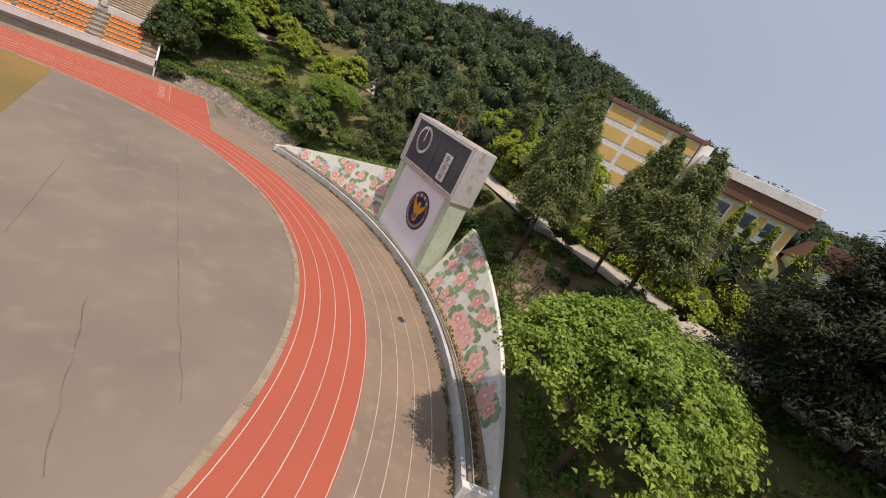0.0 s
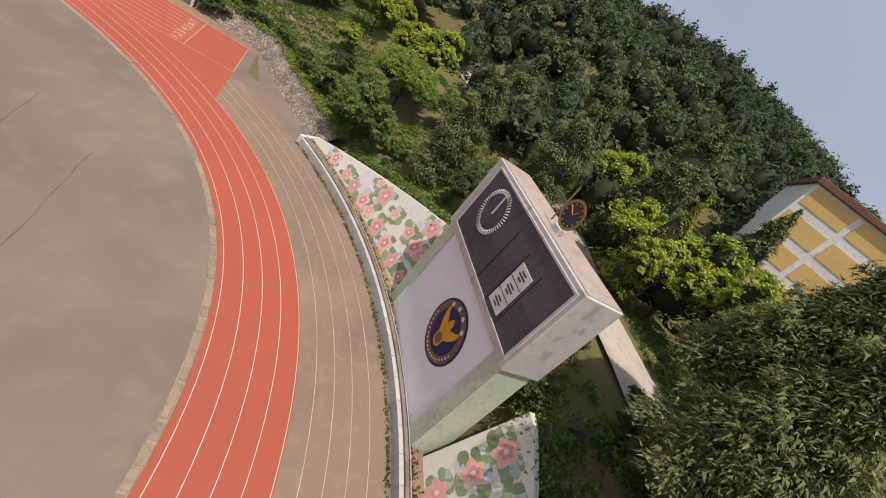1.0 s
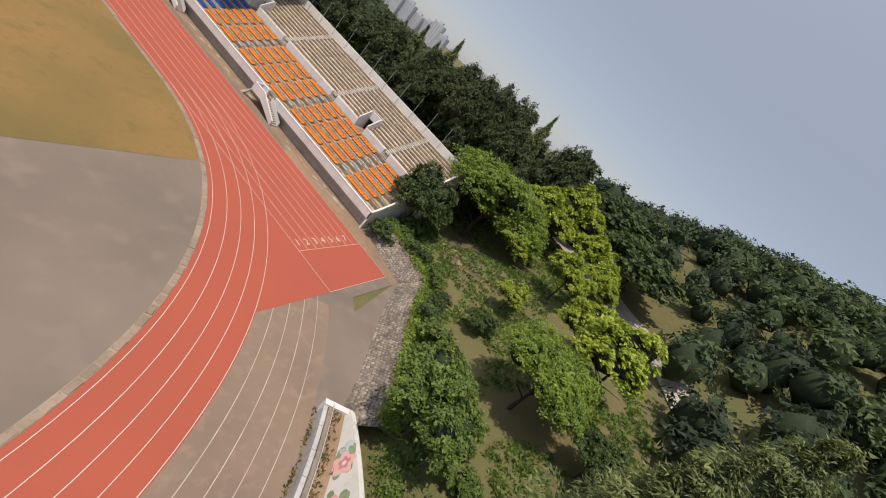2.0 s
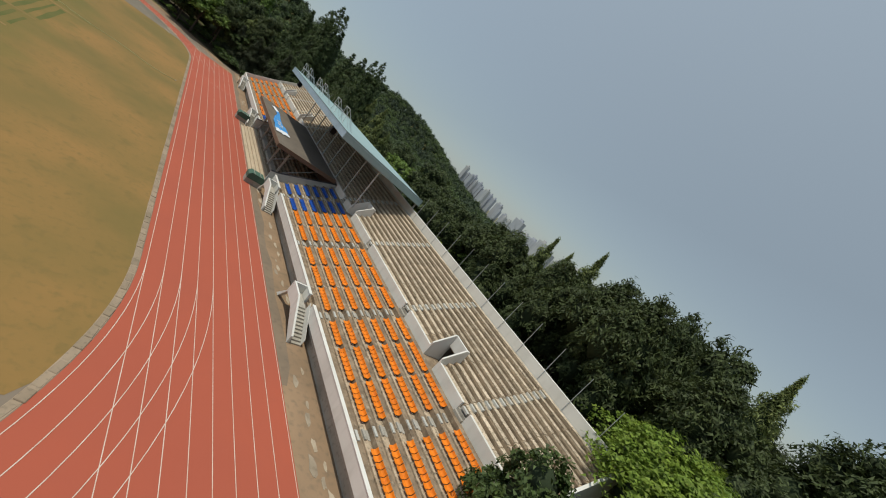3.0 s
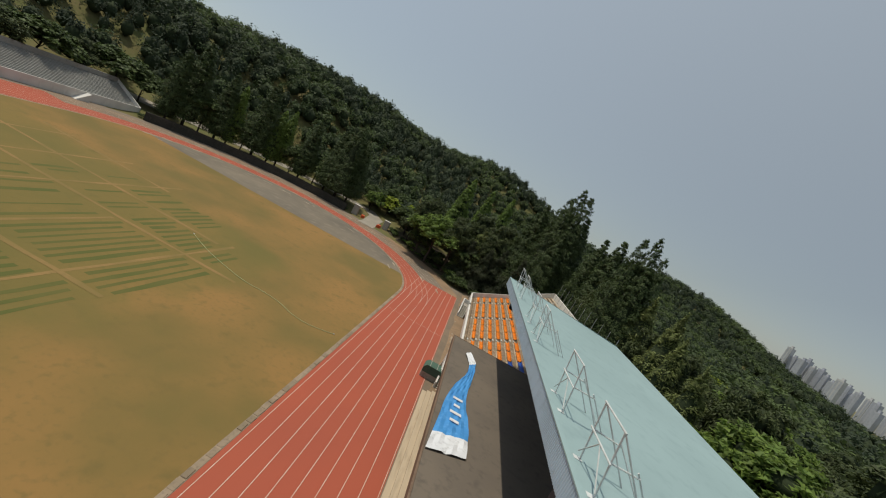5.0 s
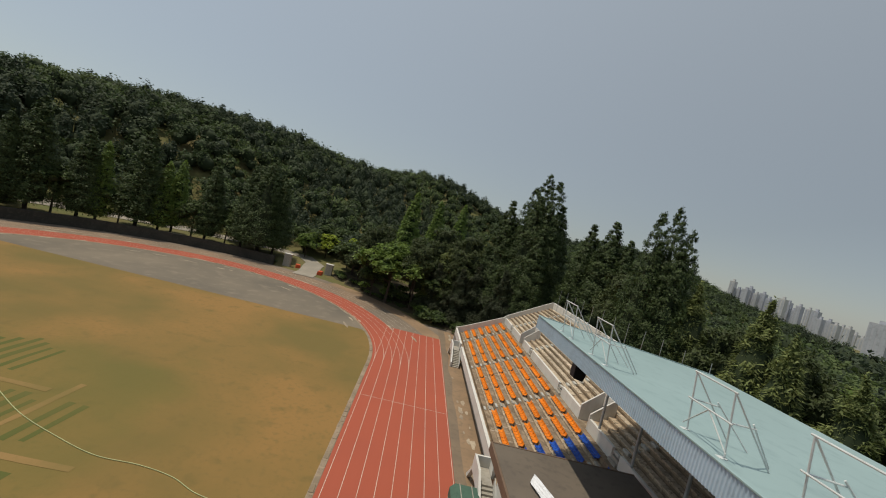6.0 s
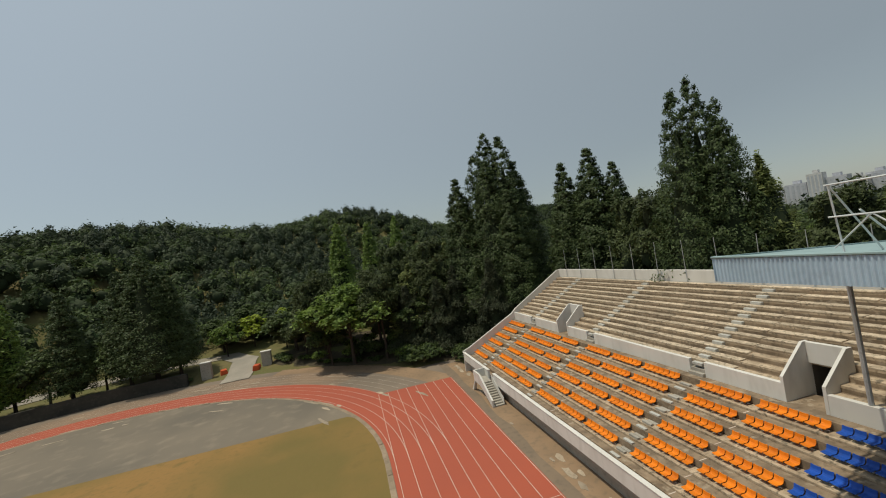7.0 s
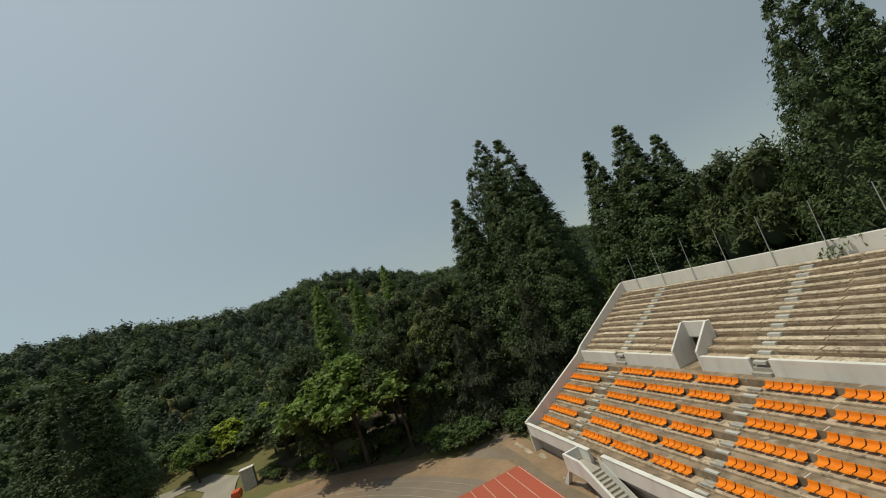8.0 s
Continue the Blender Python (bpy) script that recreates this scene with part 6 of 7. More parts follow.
# wooded hills, one mass for each side
def woods(name, label, boxes, seed, low=(2.1, 3.8), clear=17):
    global VR
    VR = np.random.RandomState(seed)
    protos = []
    for k in range(8):
        tu = unit(15)
        tu[:, 2] = np.abs(tu[:, 2]) * 0.95 - 0.1
        tr = VR.uniform(0.80, 1.08, 15)
        pick = VR.randint(0, 15, 175)
        p = tu[pick] * tr[pick][:, None] + VR.normal(size=(175, 3)) * np.array([0.2, 0.2, 0.13])
        protos.append((p, tu[pick] * 0.8 + np.array([0, 0, 0.5])))
    vs, ev, ef, tone = [], [], [], []
    spots = [(gx, gy) for x0, x1, y0, y1, step in boxes for gx in np.arange(x0, x1, step) for gy in np.arange(y0, y1, step)]
    for gx, gy in spots:
        x, y = gx + VR.uniform(-3.4, 3.4), gy + VR.uniform(-3.4, 3.4)
        h = height(x, y)
        if h < 1.2 or beyond(x, y) < clear or (-62 < x < -14 and -88 < y < -52) or min(math.hypot(x - px, y - py) for px, py in lane) < 7 or (42 < x < 72 and 38 < y < 112):
            continue
        r = VR.uniform(*low)
        tall = VR.uniform(0.9, 1.25)
        # stands of one kind, with strays of the others
        which = noise.noise((x * 0.022, y * 0.022, seed)) + VR.normal() * 0.30
        kind = 1 if which < -0.08 else (0 if which < 0.02 else (2 if which < 0.42 else 3))
        if kind == 1:
            tall = VR.uniform(1.3, 1.9)
            r *= 0.85
        p, u = protos[VR.randint(8)]
        c = np.array([x, y, h + r * 0.7 + VR.uniform(0, 2.4)])
        a = VR.uniform(0, 6.28)
        rot = np.array([[math.cos(a), -math.sin(a), 0], [math.sin(a), math.cos(a), 0], [0, 0, 1]])
        q = p @ rot.T
        if kind == 1:
            q = q * np.stack([1.15 - 0.5 * np.clip(q[:, 2], 0, 1)] * 2 + [np.ones(len(q))], 1)
        vs.append(leaves(c + q * r * np.array([1, 1, tall]), u @ rot.T, r * 0.16))
        tone += [(0, 2, 3, 4)[kind]] * len(q)
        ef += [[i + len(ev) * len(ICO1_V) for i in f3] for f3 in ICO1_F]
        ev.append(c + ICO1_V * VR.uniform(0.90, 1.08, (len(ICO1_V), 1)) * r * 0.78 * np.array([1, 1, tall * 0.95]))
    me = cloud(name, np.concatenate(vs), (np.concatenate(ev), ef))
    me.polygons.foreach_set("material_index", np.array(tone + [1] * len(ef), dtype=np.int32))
    for m in (FOREST, CORE_SHADE_GREEN, *FOREST_TONES):
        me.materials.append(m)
    tagged(part(name, me, None), label, "woods", kind="stuff")


woods("woods", "dense green woods on the hill beyond the bank", [(-110, 110, -128, -34, 4.5), (-110, 130, -215, -128, 6.0), (60, 140, -126, 0, 5.5)], 21)
woods("woods", "dense green woods on the hill beyond the far bend", [(-130, 60, 165, 262, 4.7), (-190, 110, 262, 345, 5.3), (-230, -103, 60, 262, 6.0)], 22, (2.3, 4.1))
woods("woods", "distant wooded ridge", [(70, 330, 340, 500, 8.0)], 23, (3.6, 5.6))
woods("woods", "dense green trees behind the grandstand", [(74, 130, 0, 240, 7.0), (60, 110, 110, 240, 7.0), (110, 190, 240, 400, 8.5)], 24, (3.0, 5.0))
woods("woods", "dark treetops stretching towards the city", [(130, 250, -30, 240, 10.0)], 25, (4.5, 6.5))
rs = random.Random(9)
for k in range(30):
    x, y = rs.uniform(42, 90), rs.uniform(112, 190)
    tree(rs.choice(["round", "round2", "round2", "spruce2", "round", "lime"]), x, y, rs.uniform(0.6, 0.95), rs.uniform(1.0, 1.3))
for k in range(30):
    x, y = rs.uniform(43, 75), rs.uniform(56, 114)
    tree(rs.choice(["round", "round2", "pine", "round", "lime"]), x, y, rs.uniform(0.65, 1.0), rs.uniform(1.0, 1.25))
for k in range(18):
    x, y = rs.uniform(47, 64), rs.uniform(10, 56)
    tree(rs.choice(["round", "pine", "pine", "round2"]), x, y, rs.uniform(0.95, 1.2), rs.uniform(1.0, 1.2))
for k in range(26):
    x, y = rs.uniform(64, 100), rs.uniform(-4, 112)
    tree(rs.choice(["round", "round2", "pine"]), x, y, rs.uniform(0.85, 1.1), rs.uniform(1.1, 1.4))

# ---- buildings ----
YELLOW = mat("ochre_render", (0.72, 0.47, 0.16), (0.66, 0.43, 0.145), (0.58, 0.38, 0.14), 0.85, 0.3, 2, 0.05)
CREAM = mat("cream_render", (0.78, 0.74, 0.67), (0.70, 0.66, 0.59), None, 0.85, 0.3, 2, 0.05)
TILE = mat("brown_roofing", (0.20, 0.095, 0.06), (0.16, 0.08, 0.055), None, 0.8, 0.3, 3, 0.1)
GLASS = mat("dark_window_glass", (0.05, 0.06, 0.075), (0.04, 0.05, 0.06), None, 0.12, 0.5, 2, 0.0, spec=0.6)


def block(ob, x0, x1, depth, z0, z1, cols, rows, fascia, panel, frame_mat):
    part("wall", cub(x0, x1, 0.0, depth, z0, z1 - fascia), frame_mat, ob)
    part("roof", cub(x0 - 0.35, x1 + 0.35, -0.45, depth + 0.4, z1 - fascia, z1, 0.05), TILE, ob)
    w, h = (x1 - x0) / cols, 3.3
    for c in range(cols):
        for r in range(rows):
            zt = z1 - fascia - 0.35 - r * h
            part("panel", cub(x0 + c * w + 0.35, x0 + (c + 1) * w - 0.35, -0.06, -0.002, zt - 2.2, zt), panel, ob)


hall = thing("school_building", "ochre and cream building with brown roof edge up the bank", "building")
hall.matrix_basis = pose(-20.0, -61.5, 0, 0, 0, -141.0)
block(hall, 0.0, 17.0, 15.0, 12.0, 31.2, 3, 4, 0.7, YELLOW, CREAM)
part("stair_tower", cub(17.02, 19.0, 1.5, 9.0, 12.0, 31.0), CREAM, hall)
part("downpipe", rod(bmesh.new(), (16.6, -0.12, 12), (16.6, -0.12, 30.4), 0.08), DARK, hall)
wing = thing("school_building", "lower cream wing with flat overhanging roof and brown fascia", "building")
wing.matrix_basis = pose(-35.5, -70.5, 0, 0, 0, -150.0)
part("wall", cub(0, 17.0, 0, 12, 10.0, 24.8), CREAM, wing)
part("roof", cub(-0.6, 17.8, -1.6, 12.5, 27.0, 28.6, 0.05), CREAM, wing)
part("fascia", cub(-0.5, 17.7, -1.3, 12.3, 24.8, 26.99), TILE, wing)
for k in range(4):
    w1 = part("window", cub(0.8 + 4.1 * k, 3.2 + 4.1 * k, -0.05, -0.002, 21.2, 23.6), GLASS, wing)
    part("panel", cub(3.5 + 4.1 * k, 4.6 + 4.1 * k, -0.06, -0.002, 20.6, 24.0), YELLOW, wing)
    part("window", cub(0.8 + 4.1 * k, 3.2 + 4.1 * k, -0.05, -0.002, 17.0, 19.4), GLASS, wing)
    part("panel", cub(3.5 + 4.1 * k, 4.6 + 4.1 * k, -0.06, -0.002, 16.4, 20.0), YELLOW, wing)
gab = thing("school_building", "cream annex with red-brown hipped roof", "building")
gab.matrix_basis = pose(-53.5, -79.5, 0, 0, 0, -150.0)
part("wall", cub(0, 12, 0, 10, 9.0, 21.0), CREAM, gab)
part("roof", prism([(-0.6, 20.9), (8.0, 20.9), (6.0, 24.6), (1.6, 24.6)], "y", -0.6, 10.6), TILE, gab)
for k in range(3):
    part("window", cub(1.2 + 3.8 * k, 3.0 + 3.8 * k, -0.05, -0.002, 17.2, 19.2), GLASS, gab)

# far apartment towers and offices; distance haze is put into the greys
TOWER = mat("hazed_grey_tower", (0.48, 0.49, 0.53), (0.42, 0.43, 0.47), None, 0.9, 0.02, 0.3, 0)
TOWER_W = mat("pale_cream_tower", (0.56, 0.555, 0.55), (0.50, 0.495, 0.49), None, 0.9, 0.02, 0.3, 0)
TWIN = mat("hazy_window_bands", (0.44, 0.46, 0.50), (0.40, 0.42, 0.46), None, 0.5, 0.05, 0.5, 0)


def tower(az, dist, width, z1, material, bands, label):
    a = radians(az)
    ob = thing("apartment_tower", label, "apartment building", "far towers")
    ob.matrix_basis = pose(4 + dist * math.sin(a), 58 + dist * math.cos(a), 0, 0, 0, -az - 18)
    part("wall", cub(-width / 2, width / 2, -7, 7, -6, z1), material, ob)
    part("lift_house", cub(-width * 0.15, width * 0.2, -3, 3, z1, z1 + 3.5), material, ob)
    for k in range(bands):
        x = -width / 2 + width * (k + 0.5) / bands
        part("window_band", cub(x - width / bands * 0.28, x + width / bands * 0.28, -7.12, -7.0, 4, z1 - 2), TWIN, ob)
    return ob


rt = random.Random(3)
for k in range(24):
    tower(38.4 + 0.56 * k + rt.uniform(-0.14, 0.14), 790 + rt.uniform(-50, 80), rt.choice((5.5, 6.5, 8.0)), (53 - 1.2 * k if k < 16 else 25) + rt.choice((-6, -3, 0, 2, 3)), TOWER if k < 16 and k % 4 else TOWER_W, 2, "tall apartment tower far across the valley, haze in its pale grey")
for k in range(9):
    tower(50.5 + 1.5 * k, 620 + rt.uniform(-30, 30), rt.uniform(12, 20), rt.uniform(24, 38), TOWER_W if k % 2 else TOWER, 4, "pale mid-rise block far across the valley")

# ---- marks in the turf ----
def turf_strip(x0, y0, x1, y1, w, material, lift, name, label):
    a, b = Vector((x0, y0)), Vector((x1, y1))
    t = (b - a).normalized()
    nrm = Vector((-t.y, t.x)) * w / 2
    n = max(2, int((b - a).length / 2.5))
    lo, hi = [], []
    rr = random.Random(int(x0 * 7 + y0 * 13))
    for k in range(n + 1):
        p = a.lerp(b, k / n)
        j = 1 + rr.uniform(-0.35, 0.35)
        lo.append(p + nrm * j)
        hi.append(p - nrm * (1 + rr.uniform(-0.35, 0.35)))
    tagged(part(name, strip(lo, hi, lift, name), material), label, "turf mark", name + "s", "structure")


rt = random.Random(17)
for x, ya, yb in ((-21.3, 50, 90), (-30.2, 56, 80), (-39.6, 50, 101), (-48.5, 70, 100), (-57.5, 72, 98)):
    turf_strip(x, ya, x, yb, 0.42, TURF_DRY, 0.028, "dry_line", "pale dried line along the turf")
for y, xa, xb in ((58.6, -17.4, -66), (67.1, -17.0, -68), (80.9, -14.5, -68), (88.2, -22.5, -68), (96.5, -38, -62)):
    turf_strip(xa, y, xb, y, 0.52, TURF_DRY, 0.034, "dry_line", "pale dried line across the turf")
for ya, yb, x0 in ((50.2, 58.1, -17.8), (59.1, 66.6, -17.6), (67.6, 80.3, -17.2), (81.5, 87.6, -17.8), (88.8, 95.8, -27)):
    x = x0
    while x > (-44 if ya > 58 else -32):
        if rt.random() < (0.8 if x > -30 else 0.35) and abs(x + 21.3) > 0.6 and abs(x + 39.6) > 0.6:
            turf_strip(x, ya + rt.uniform(-0.2, 1.2), x, yb - rt.uniform(-0.2, 1.5), rt.uniform(0.3, 0.6), TURF_GREEN, 0.022, "mown_strip", "greener mown strip in the turf")
        x -= 1.08

# ---- hose lying on the turf ----
HOSE = mat("pale_green_hose", (0.42, 0.42, 0.20), (0.34, 0.35, 0.17), None, 0.6, 0.8, 4, 0.05)
run = [Vector(p) for p in ((-25.5, 87.2), (-21.5, 84.9), (-17.6, 83.4), (-14.4, 82.5), (-11.6, 82.5), (-9.2, 82.1), (-7.2, 81.2), (-5.2, 80.9), (-3.2, 81.4), (-1.9, 82.0))]
bm = bmesh.new()
last = None
for i in range(len(run) - 1):
    a, b, c, d = run[max(0, i - 1)], run[i], run[i + 1], run[min(len(run) - 1, i + 2)]
    for k in range(8):
        t = k / 8
        q = 0.5 * (2 * b + (c - a) * t + (2 * a - 5 * b + 4 * c - d) * t * t + (3 * b - a - 3 * c + d) * t ** 3)
        here = Vector((q.x, q.y, 0.05))
        if last:
            rod(bm, last, here, 0.035, 5)
        last = here
hose = thing("garden_hose", "pale green hose lying in a long curve on the turf", "hose")
part("pipe", bm, HOSE, hose)
for at in (run[0], run[-1]):
    part("coupling", cub(at.x - 0.09, at.x + 0.09, at.y - 0.06, at.y + 0.06, 0.016, 0.12, 0.015), STEEL, hose)

# ---- white dividing lines on the lower treads ----
for y in (27.65, 40.7, 94.3, 107.3):
    for i in range(ROWS):
        x, z = LX + i * PITCH, LZ + i * RISE
        tagged(part("divider_line", cub(x + 0.02, x + 0.50, y - 0.03, y + 0.03, z - 0.004, z + 0.006), LINE), "white painted section line on the concrete tread", "line", "section lines", "structure")

# ---- broken concrete patches in the sandy strip ----
CRUST = mat("crumbled_concrete", (0.40, 0.33, 0.245), (0.31, 0.25, 0.18), (0.2, 0.16, 0.115), 0.95, 0.8, 3, 0.3, obj=0.2)
rc = random.Random(29)
for k in range(64):
    cx, cy, rr = rc.uniform(11.1, 12.3), rc.uniform(4, 134), rc.uniform(0.18, 0.55)
    ring = []
    for q in range(9):
        t = q * math.tau / 9
        f = rr * rc.uniform(0.6, 1.15)
        ring.append((cx + 0.6 * f * math.cos(t), cy + 1.7 * f * math.sin(t)))
    tagged(part("concrete_patch", prism(ring, "z", 0.0, 0.026 + 0.012 * rc.random()), CRUST), "broken pale concrete crust on the sandy strip", "concrete patch", "broken concrete patches", "structure")
for k in range(46):
    a, d = radians(rc.uniform(18, 160)), rc.choice((-0.5, -0.5, -1.4, -4, 5.2, 8)) + rc.uniform(-0.5, 0.5)
    L = rc.uniform(0.5, 2.2)
    cx, cy = CX + (R + d) * math.cos(a), Y2 + (R + d) * math.sin(a)
    ring = []
    for q in range(9):
        t = q * math.tau / 9
        u, v = L * rc.uniform(0.6, 1.1) * math.cos(t), 0.22 * rc.uniform(0.6, 1.3) * math.sin(t)
        ring.append((cx - math.sin(a) * u + math.cos(a) * v, cy + math.cos(a) * u + math.sin(a) * v))
    tagged(part("concrete_patch", prism(ring, "z", 0.0, 0.03 + 0.01 * rc.random()), CRUST), "broken pale concrete crust beside the bend", "concrete patch", "broken concrete patches", "structure")

# ---- cracks in the asphalt inside the south bend ----
CRACK = mat("cracked_joint", (0.115, 0.096, 0.076), (0.17, 0.138, 0.105), None, 0.95, 1, 5, 0.2)


def crack(points, w):
    lo, hi = [], []
    for a, b in zip(points, points[1:]):
        for k in range(12):
            p = Vector(a).lerp(Vector(b), k / 12) + Vector((rc.uniform(-0.09, 0.09), rc.uniform(-0.09, 0.09)))
            n = (Vector(b) - Vector(a)).normalized().orthogonal() * w * rc.uniform(0.3, 1.2)
            lo.append(p + n)
            hi.append(p - n)
    tagged(part("crack", strip(lo, hi, 0.0125, "crack"), CRACK), "dark ragged crack in the dusty asphalt", "crack", "asphalt cracks", "structure")


for pts in ([(-24, -1.3), (-45, -1.5), (-57, -1.7)], [(-48, 2.75), (-60, 2.5)], [(-30, 6.5), (-44, 7.2)], [(-20, 3.2), (-29, 2.6)]):
    crack(pts, 0.032)

# ---- inner kerb of loose concrete blocks ----
ring_o, ring_i = oval(-0.42, 1.6), oval(-0.86, 1.6)
KB = bmesh.new()
cuboid(KB, -0.48, 0.48, -0.21, 0.21, -0.02, 0.09)
bmesh.ops.bevel(KB, geom=list(KB.edges), offset=0.035, segments=1, affect="EDGES")
kerb_mesh = bpy.data.meshes.new("kerb_block")
KB.to_mesh(kerb_mesh)
KB.free()
kerb_mesh.materials.append(KERB)
kerb = thing("track_kerb", "low kerb of worn concrete blocks inside the track", "kerb", kind="structure")
part("bed", strip(ring_o, ring_i, 0.021, "bed", True), KERB, kerb)
rk = random.Random(11)


def kerb_block(x, y, ang):
    o = part("kerb_block", kerb_mesh, None, kerb)
    o.matrix_basis = Matrix.Translation((x + rk.uniform(-0.03, 0.03), y + rk.uniform(-0.03, 0.03), -0.015 + rk.uniform(-0.05, 0.015))) @ Matrix.Rotation(ang + rk.uniform(-0.06, 0.06), 4, "Z") @ Matrix.Diagonal((rk.uniform(0.8, 1.0), rk.uniform(0.8, 1.15), rk.uniform(0.8, 1.2), 1))


rm = R - 0.64
for k in range(118):
    a = radians(-150) + k * 1.0 / rm
    if a > 0:
        break
    kerb_block(CX + rm * math.cos(a), Y1 + rm * math.sin(a), a + math.pi / 2)
for k in range(84):
    kerb_block(CX + rm, Y1 + 0.5 + k * 1.0, math.pi / 2)
for k in range(60):
    a = (k + 0.5) * 1.0 / rm
    kerb_block(CX + rm * math.cos(a), Y2 + rm * math.sin(a), a + math.pi / 2)

# ---- rubble stones of the revetment ----
stones = []
for q in range(5):
    bm = bmesh.new()
    bmesh.ops.create_icosphere(bm, subdivisions=1, radius=1.0)
    rq = random.Random(q)
    for v in bm.verts:
        v.co = Vector([math.copysign(abs(c) ** 0.55, c) for c in v.co]) * rq.uniform(0.86, 1.1)
        v.co.z *= 0.4
    me = bpy.data.meshes.new("stone")
    bm.to_mesh(me)
    bm.free()
    me.materials.append(STONE)
    stones.append(me)
rq = random.Random(4)
count, s = 0, 0.3
joined_v, joined_f = [], []
while s < cumul[-1] - 0.2:
    p, nrm = along(s)
    nrm = nrm * FLIP
    for r in range(10):
        u = (r + 0.5) / 10 + rq.uniform(-0.02, 0.02)
        ss = 0.150 * rq.uniform(0.85, 1.2)
        q2, _ = along(s + (0.16 if r % 2 else 0.0))
        pos = Vector((q2.x + nrm.x * 2.3 * u, q2.y + nrm.y * 2.3 * u, -0.05 + 2.15 * u + 0.02))
        tilt = Matrix.Rotation(math.atan2(nrm.y, nrm.x), 4, "Z") @ Matrix.Rotation(-math.atan2(2.15, 2.3), 4, "Y") @ Matrix.Rotation(rq.uniform(0, 6.28), 4, "Z")
        m = Matrix.Translation(pos) @ tilt @ Matrix.Diagonal((ss * 1.15, ss, ss * 0.9, 1))
        if count < 300 and s < 11.5:
            o = part("stone", stones[rq.randrange(5)], None, rev)
            o.matrix_basis = m
            count += 1
        else:
            me = stones[rq.randrange(5)]
            base = len(joined_v)
            joined_v += [tuple(m @ v.co) for v in me.vertices]
            joined_f += [tuple(base + i for i in f.vertices) for f in me.polygons]
    s += 0.33
tagged(part("rubble", data("rubble", joined_v, joined_f), STONE_J, rev), kind="stuff")

# ---- grass and weeds on the banks ----
VR = np.random.RandomState(31)


def tufts(name, label, places, size, material):
    pts, nr = [], []
    for x, y in places:
        z = max(height(x, y), 0.0)
        k = VR.randint(5, 9)
        p = np.array([x, y, z]) + VR.normal(size=(k, 3)) * np.array([0.22, 0.22, 0.05]) + np.array([0, 0, size * 0.4])
        pts.append(p)
        nr.append(VR.normal(size=(k, 3)) * np.array([1, 1, 0.5]))
    me = cloud(name, leaves(np.concatenate(pts), np.concatenate(nr), size, 0.4))
    tagged(part(name, me, material), label, "grass", kind="stuff")


walked = [Vector(a).lerp(Vector(b), k / 8) for a, b in zip(pa, pa[1:]) for k in range(9)]
grassy = []
while len(grassy) < 11000:
    x, y = VR.uniform(-85, 50), VR.uniform(-52, 4)
    d = beyond(x, y)
    if (0.8 if x < -12 else 1.2) < d < 26 and noise.noise((x * 0.15, y * 0.15, 3)) > -0.12 and (VR.rand() < 0.3 or not (-58 < x < -46 and -29.5 < y < -23)) and min(math.hypot(x - q.x, y - q.y) for q in walked) > 3.5:
        grassy.append((x, y))
for k in range(160):
    grassy.append((VR.uniform(-62, -45), VR.uniform(-29.2, -21.5)))
tufts("bank_grass", "rough green grass and weeds on the bank", grassy, 0.24, LEAF["mid"])
lush = []
for k in range(1500):
    q, nq = along(cumul[-1] * VR.uniform(0.01, 0.99))
    q = q + nq * FLIP * (2.15 + abs(VR.normal()) * 1.3)
    lush.append((q.x, q.y))
pts = np.array([[x, y, max(2.15, height(x, y)) + 0.12] for x, y in lush])
pts = np.repeat(pts, 9, axis=0) + VR.normal(size=(len(pts) * 9, 3)) * np.array([0.26, 0.26, 0.16])
tagged(part("bank_weeds", cloud("bank_weeds", leaves(pts, VR.normal(size=pts.shape) * 0.6 + np.array([0, 0, 0.8]), 0.14, 0.4)), LEAF["bright"]), "lush green creepers hanging over the stone revetment", "weeds", kind="stuff")
spots = []
for k in range(1100):
    a, d = radians(VR.uniform(A0 + 1, A1 - 3)), 14.3 + 1.35 + abs(VR.normal()) * 0.9
    spots.append((CX + (R + d) * math.cos(a), Y1 + (R + d) * math.sin(a)))
pts = np.array([[x, y, height(x, y) + 0.25] for x, y in spots])
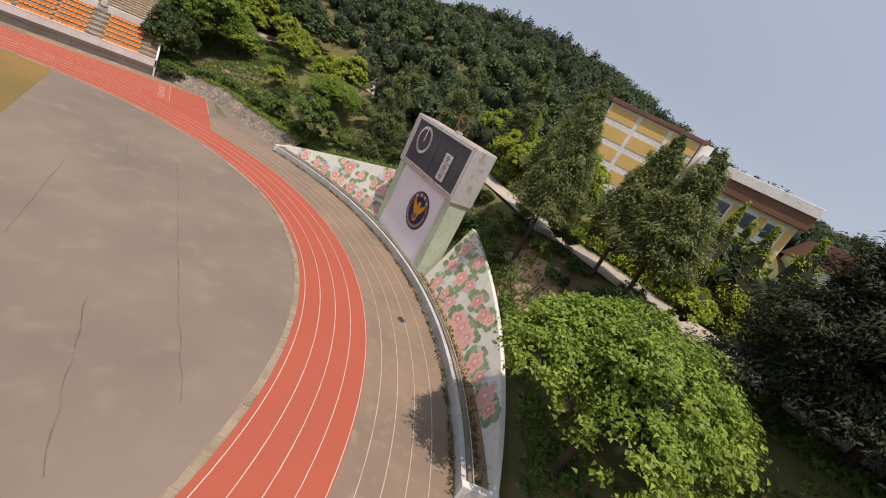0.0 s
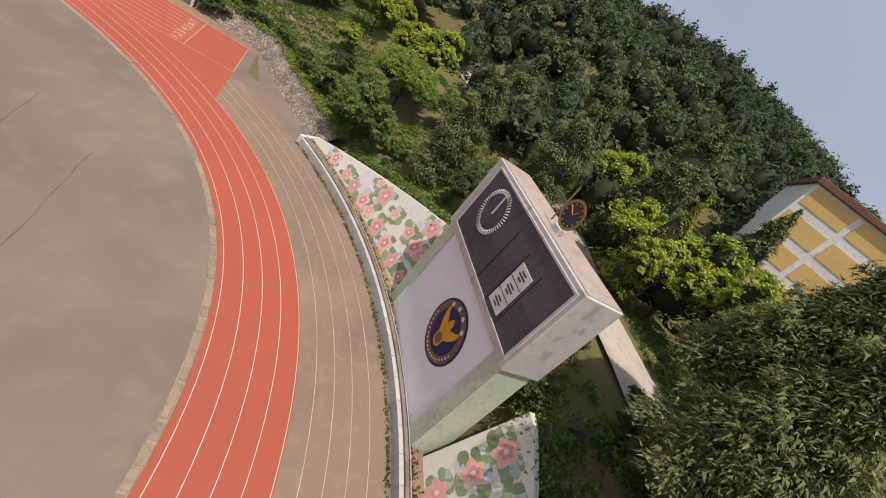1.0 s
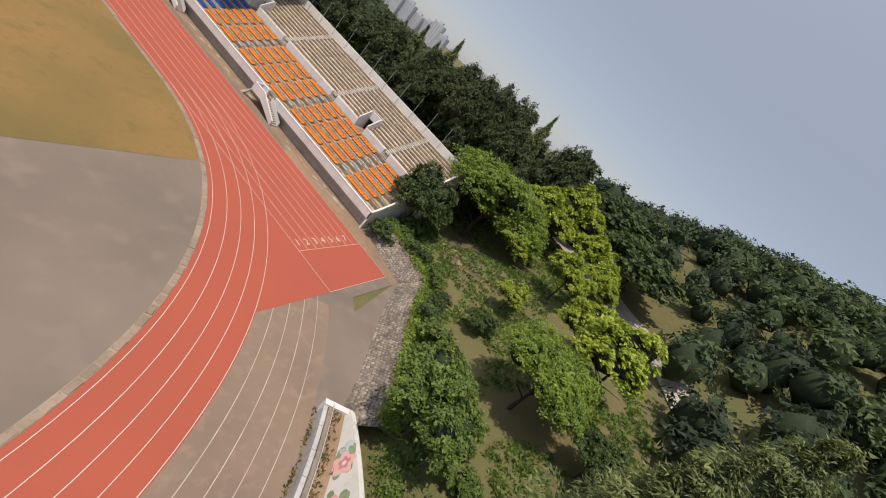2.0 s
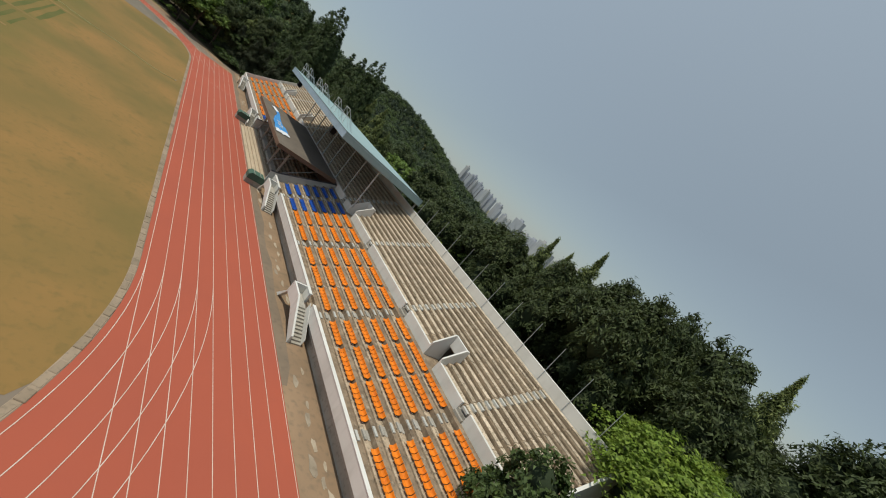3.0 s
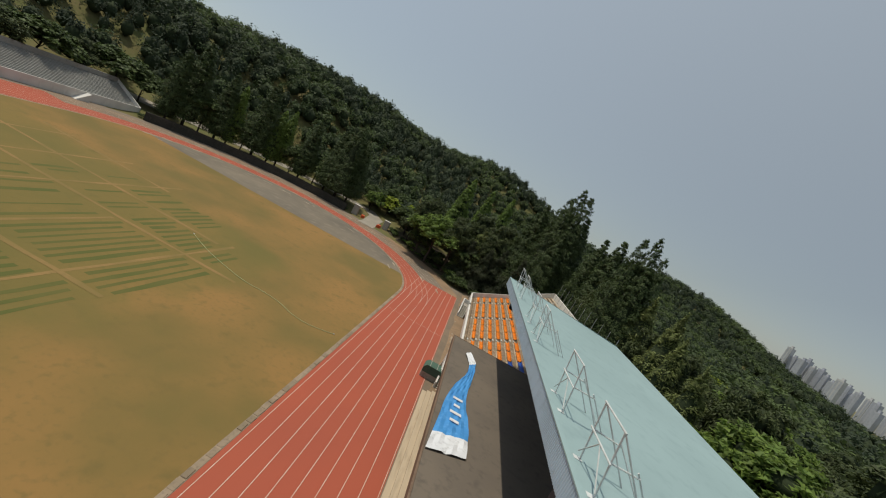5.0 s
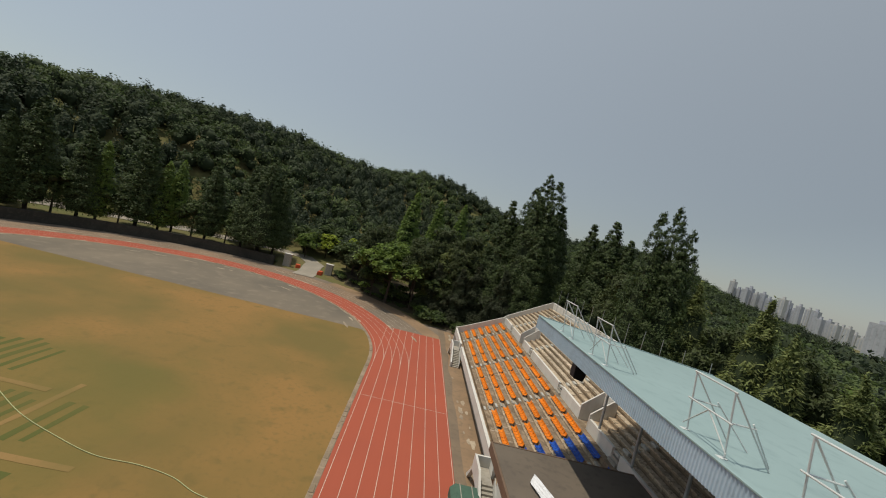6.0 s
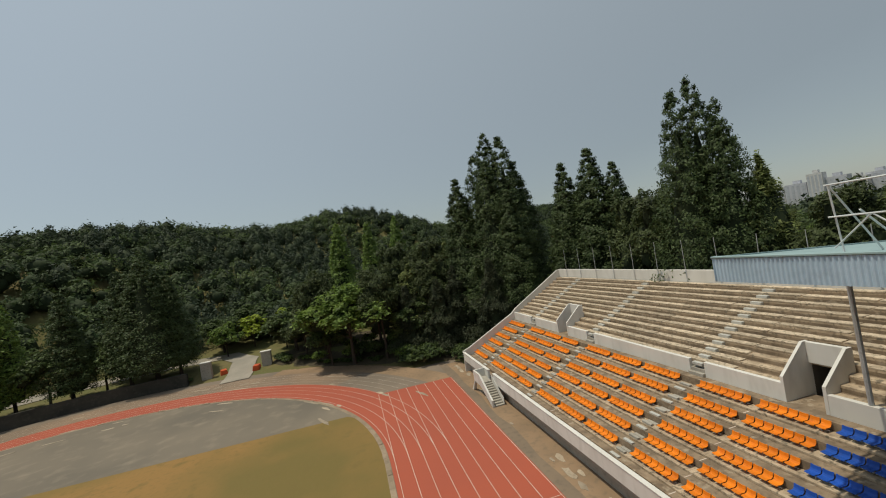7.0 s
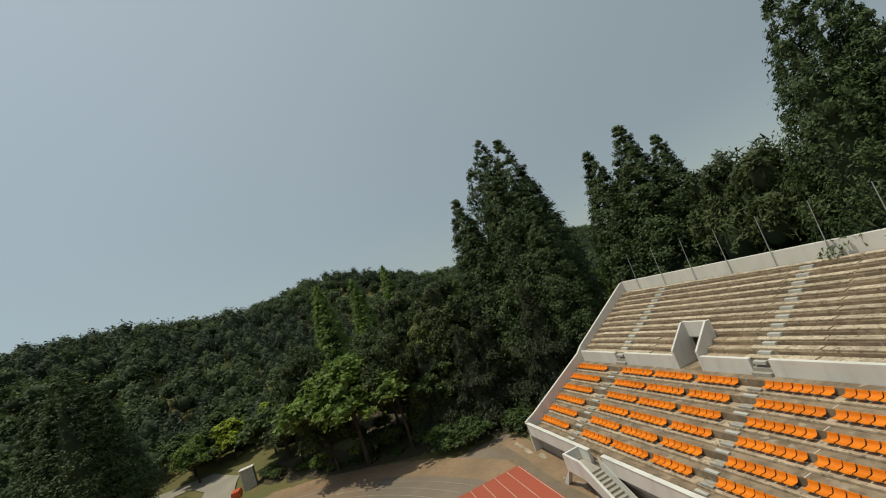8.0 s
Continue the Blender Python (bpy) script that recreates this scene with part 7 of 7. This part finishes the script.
pts = np.repeat(pts, 12, axis=0) + VR.normal(size=(len(pts) * 12, 3)) * np.array([0.35, 0.35, 0.22])
tagged(part("bank_weeds", cloud("bank_weeds", leaves(pts, VR.normal(size=pts.shape) * 0.6 + np.array([0, 0, 0.8]), 0.15, 0.4)), LEAF["mid"]), "green creepers and weeds along the top of the painted wall", "weeds", kind="stuff")
weeds = []
while len(weeds) < 2600:
    a = radians(VR.uniform(A0, A1))
    d = 11.95 + abs(VR.normal()) * 0.3 if VR.rand() < 0.6 else 11.05 - abs(VR.normal()) * 0.12
    weeds.append((CX + (R + d) * math.cos(a), Y1 + (R + d) * math.sin(a)))
DRYWEED = mat("dry_weeds", (0.17, 0.13, 0.04), (0.11, 0.105, 0.03), (0.2, 0.14, 0.05), 0.8, 0.4, 3, 0, island=0.4, translucent=0.2)
pts = np.array([[x, y, 0.82 if math.hypot(x - CX, y - Y1) - R > 11.5 else 0.05] for x, y in weeds])
pts = pts + VR.normal(size=pts.shape) * np.array([0.05, 0.05, 0.06]) + np.array([0, 0, 0.08])
tagged(part("dry_weeds", cloud("dry_weeds", leaves(pts, VR.normal(size=pts.shape) * np.array([1, 1, 0.4]), 0.14, 0.4)), DRYWEED), "dry yellow weeds in and beside the planter", "weeds", kind="stuff")

# drain cover in the outer lanes of the near bend
drain = thing("drain_cover", "dark oval iron drain cover set in the asphalt", "drain cover", at=(-48.05, -17.9, 0.0))
bm = bmesh.new()
ring = [[bm.verts.new((rr * 0.42 * math.cos(k * math.tau / 24), rr * 0.36 * math.sin(k * math.tau / 24), z)) for k in range(24)] for rr, z in ((1.0, 0.0), (1.0, 0.028), (0.93, 0.034))]
for a, b in zip(ring, ring[1:]):
    for k in range(24):
        bm.faces.new((a[k], a[(k + 1) % 24], b[(k + 1) % 24], b[k]))
bm.faces.new(ring[-1])
part("lid", bm, DARK, drain)
for k in range(5):
    part("rib", cub(-0.3, 0.3, -0.2 + 0.1 * k - 0.015, -0.2 + 0.1 * k + 0.015, 0.034, 0.044), DARK, drain)
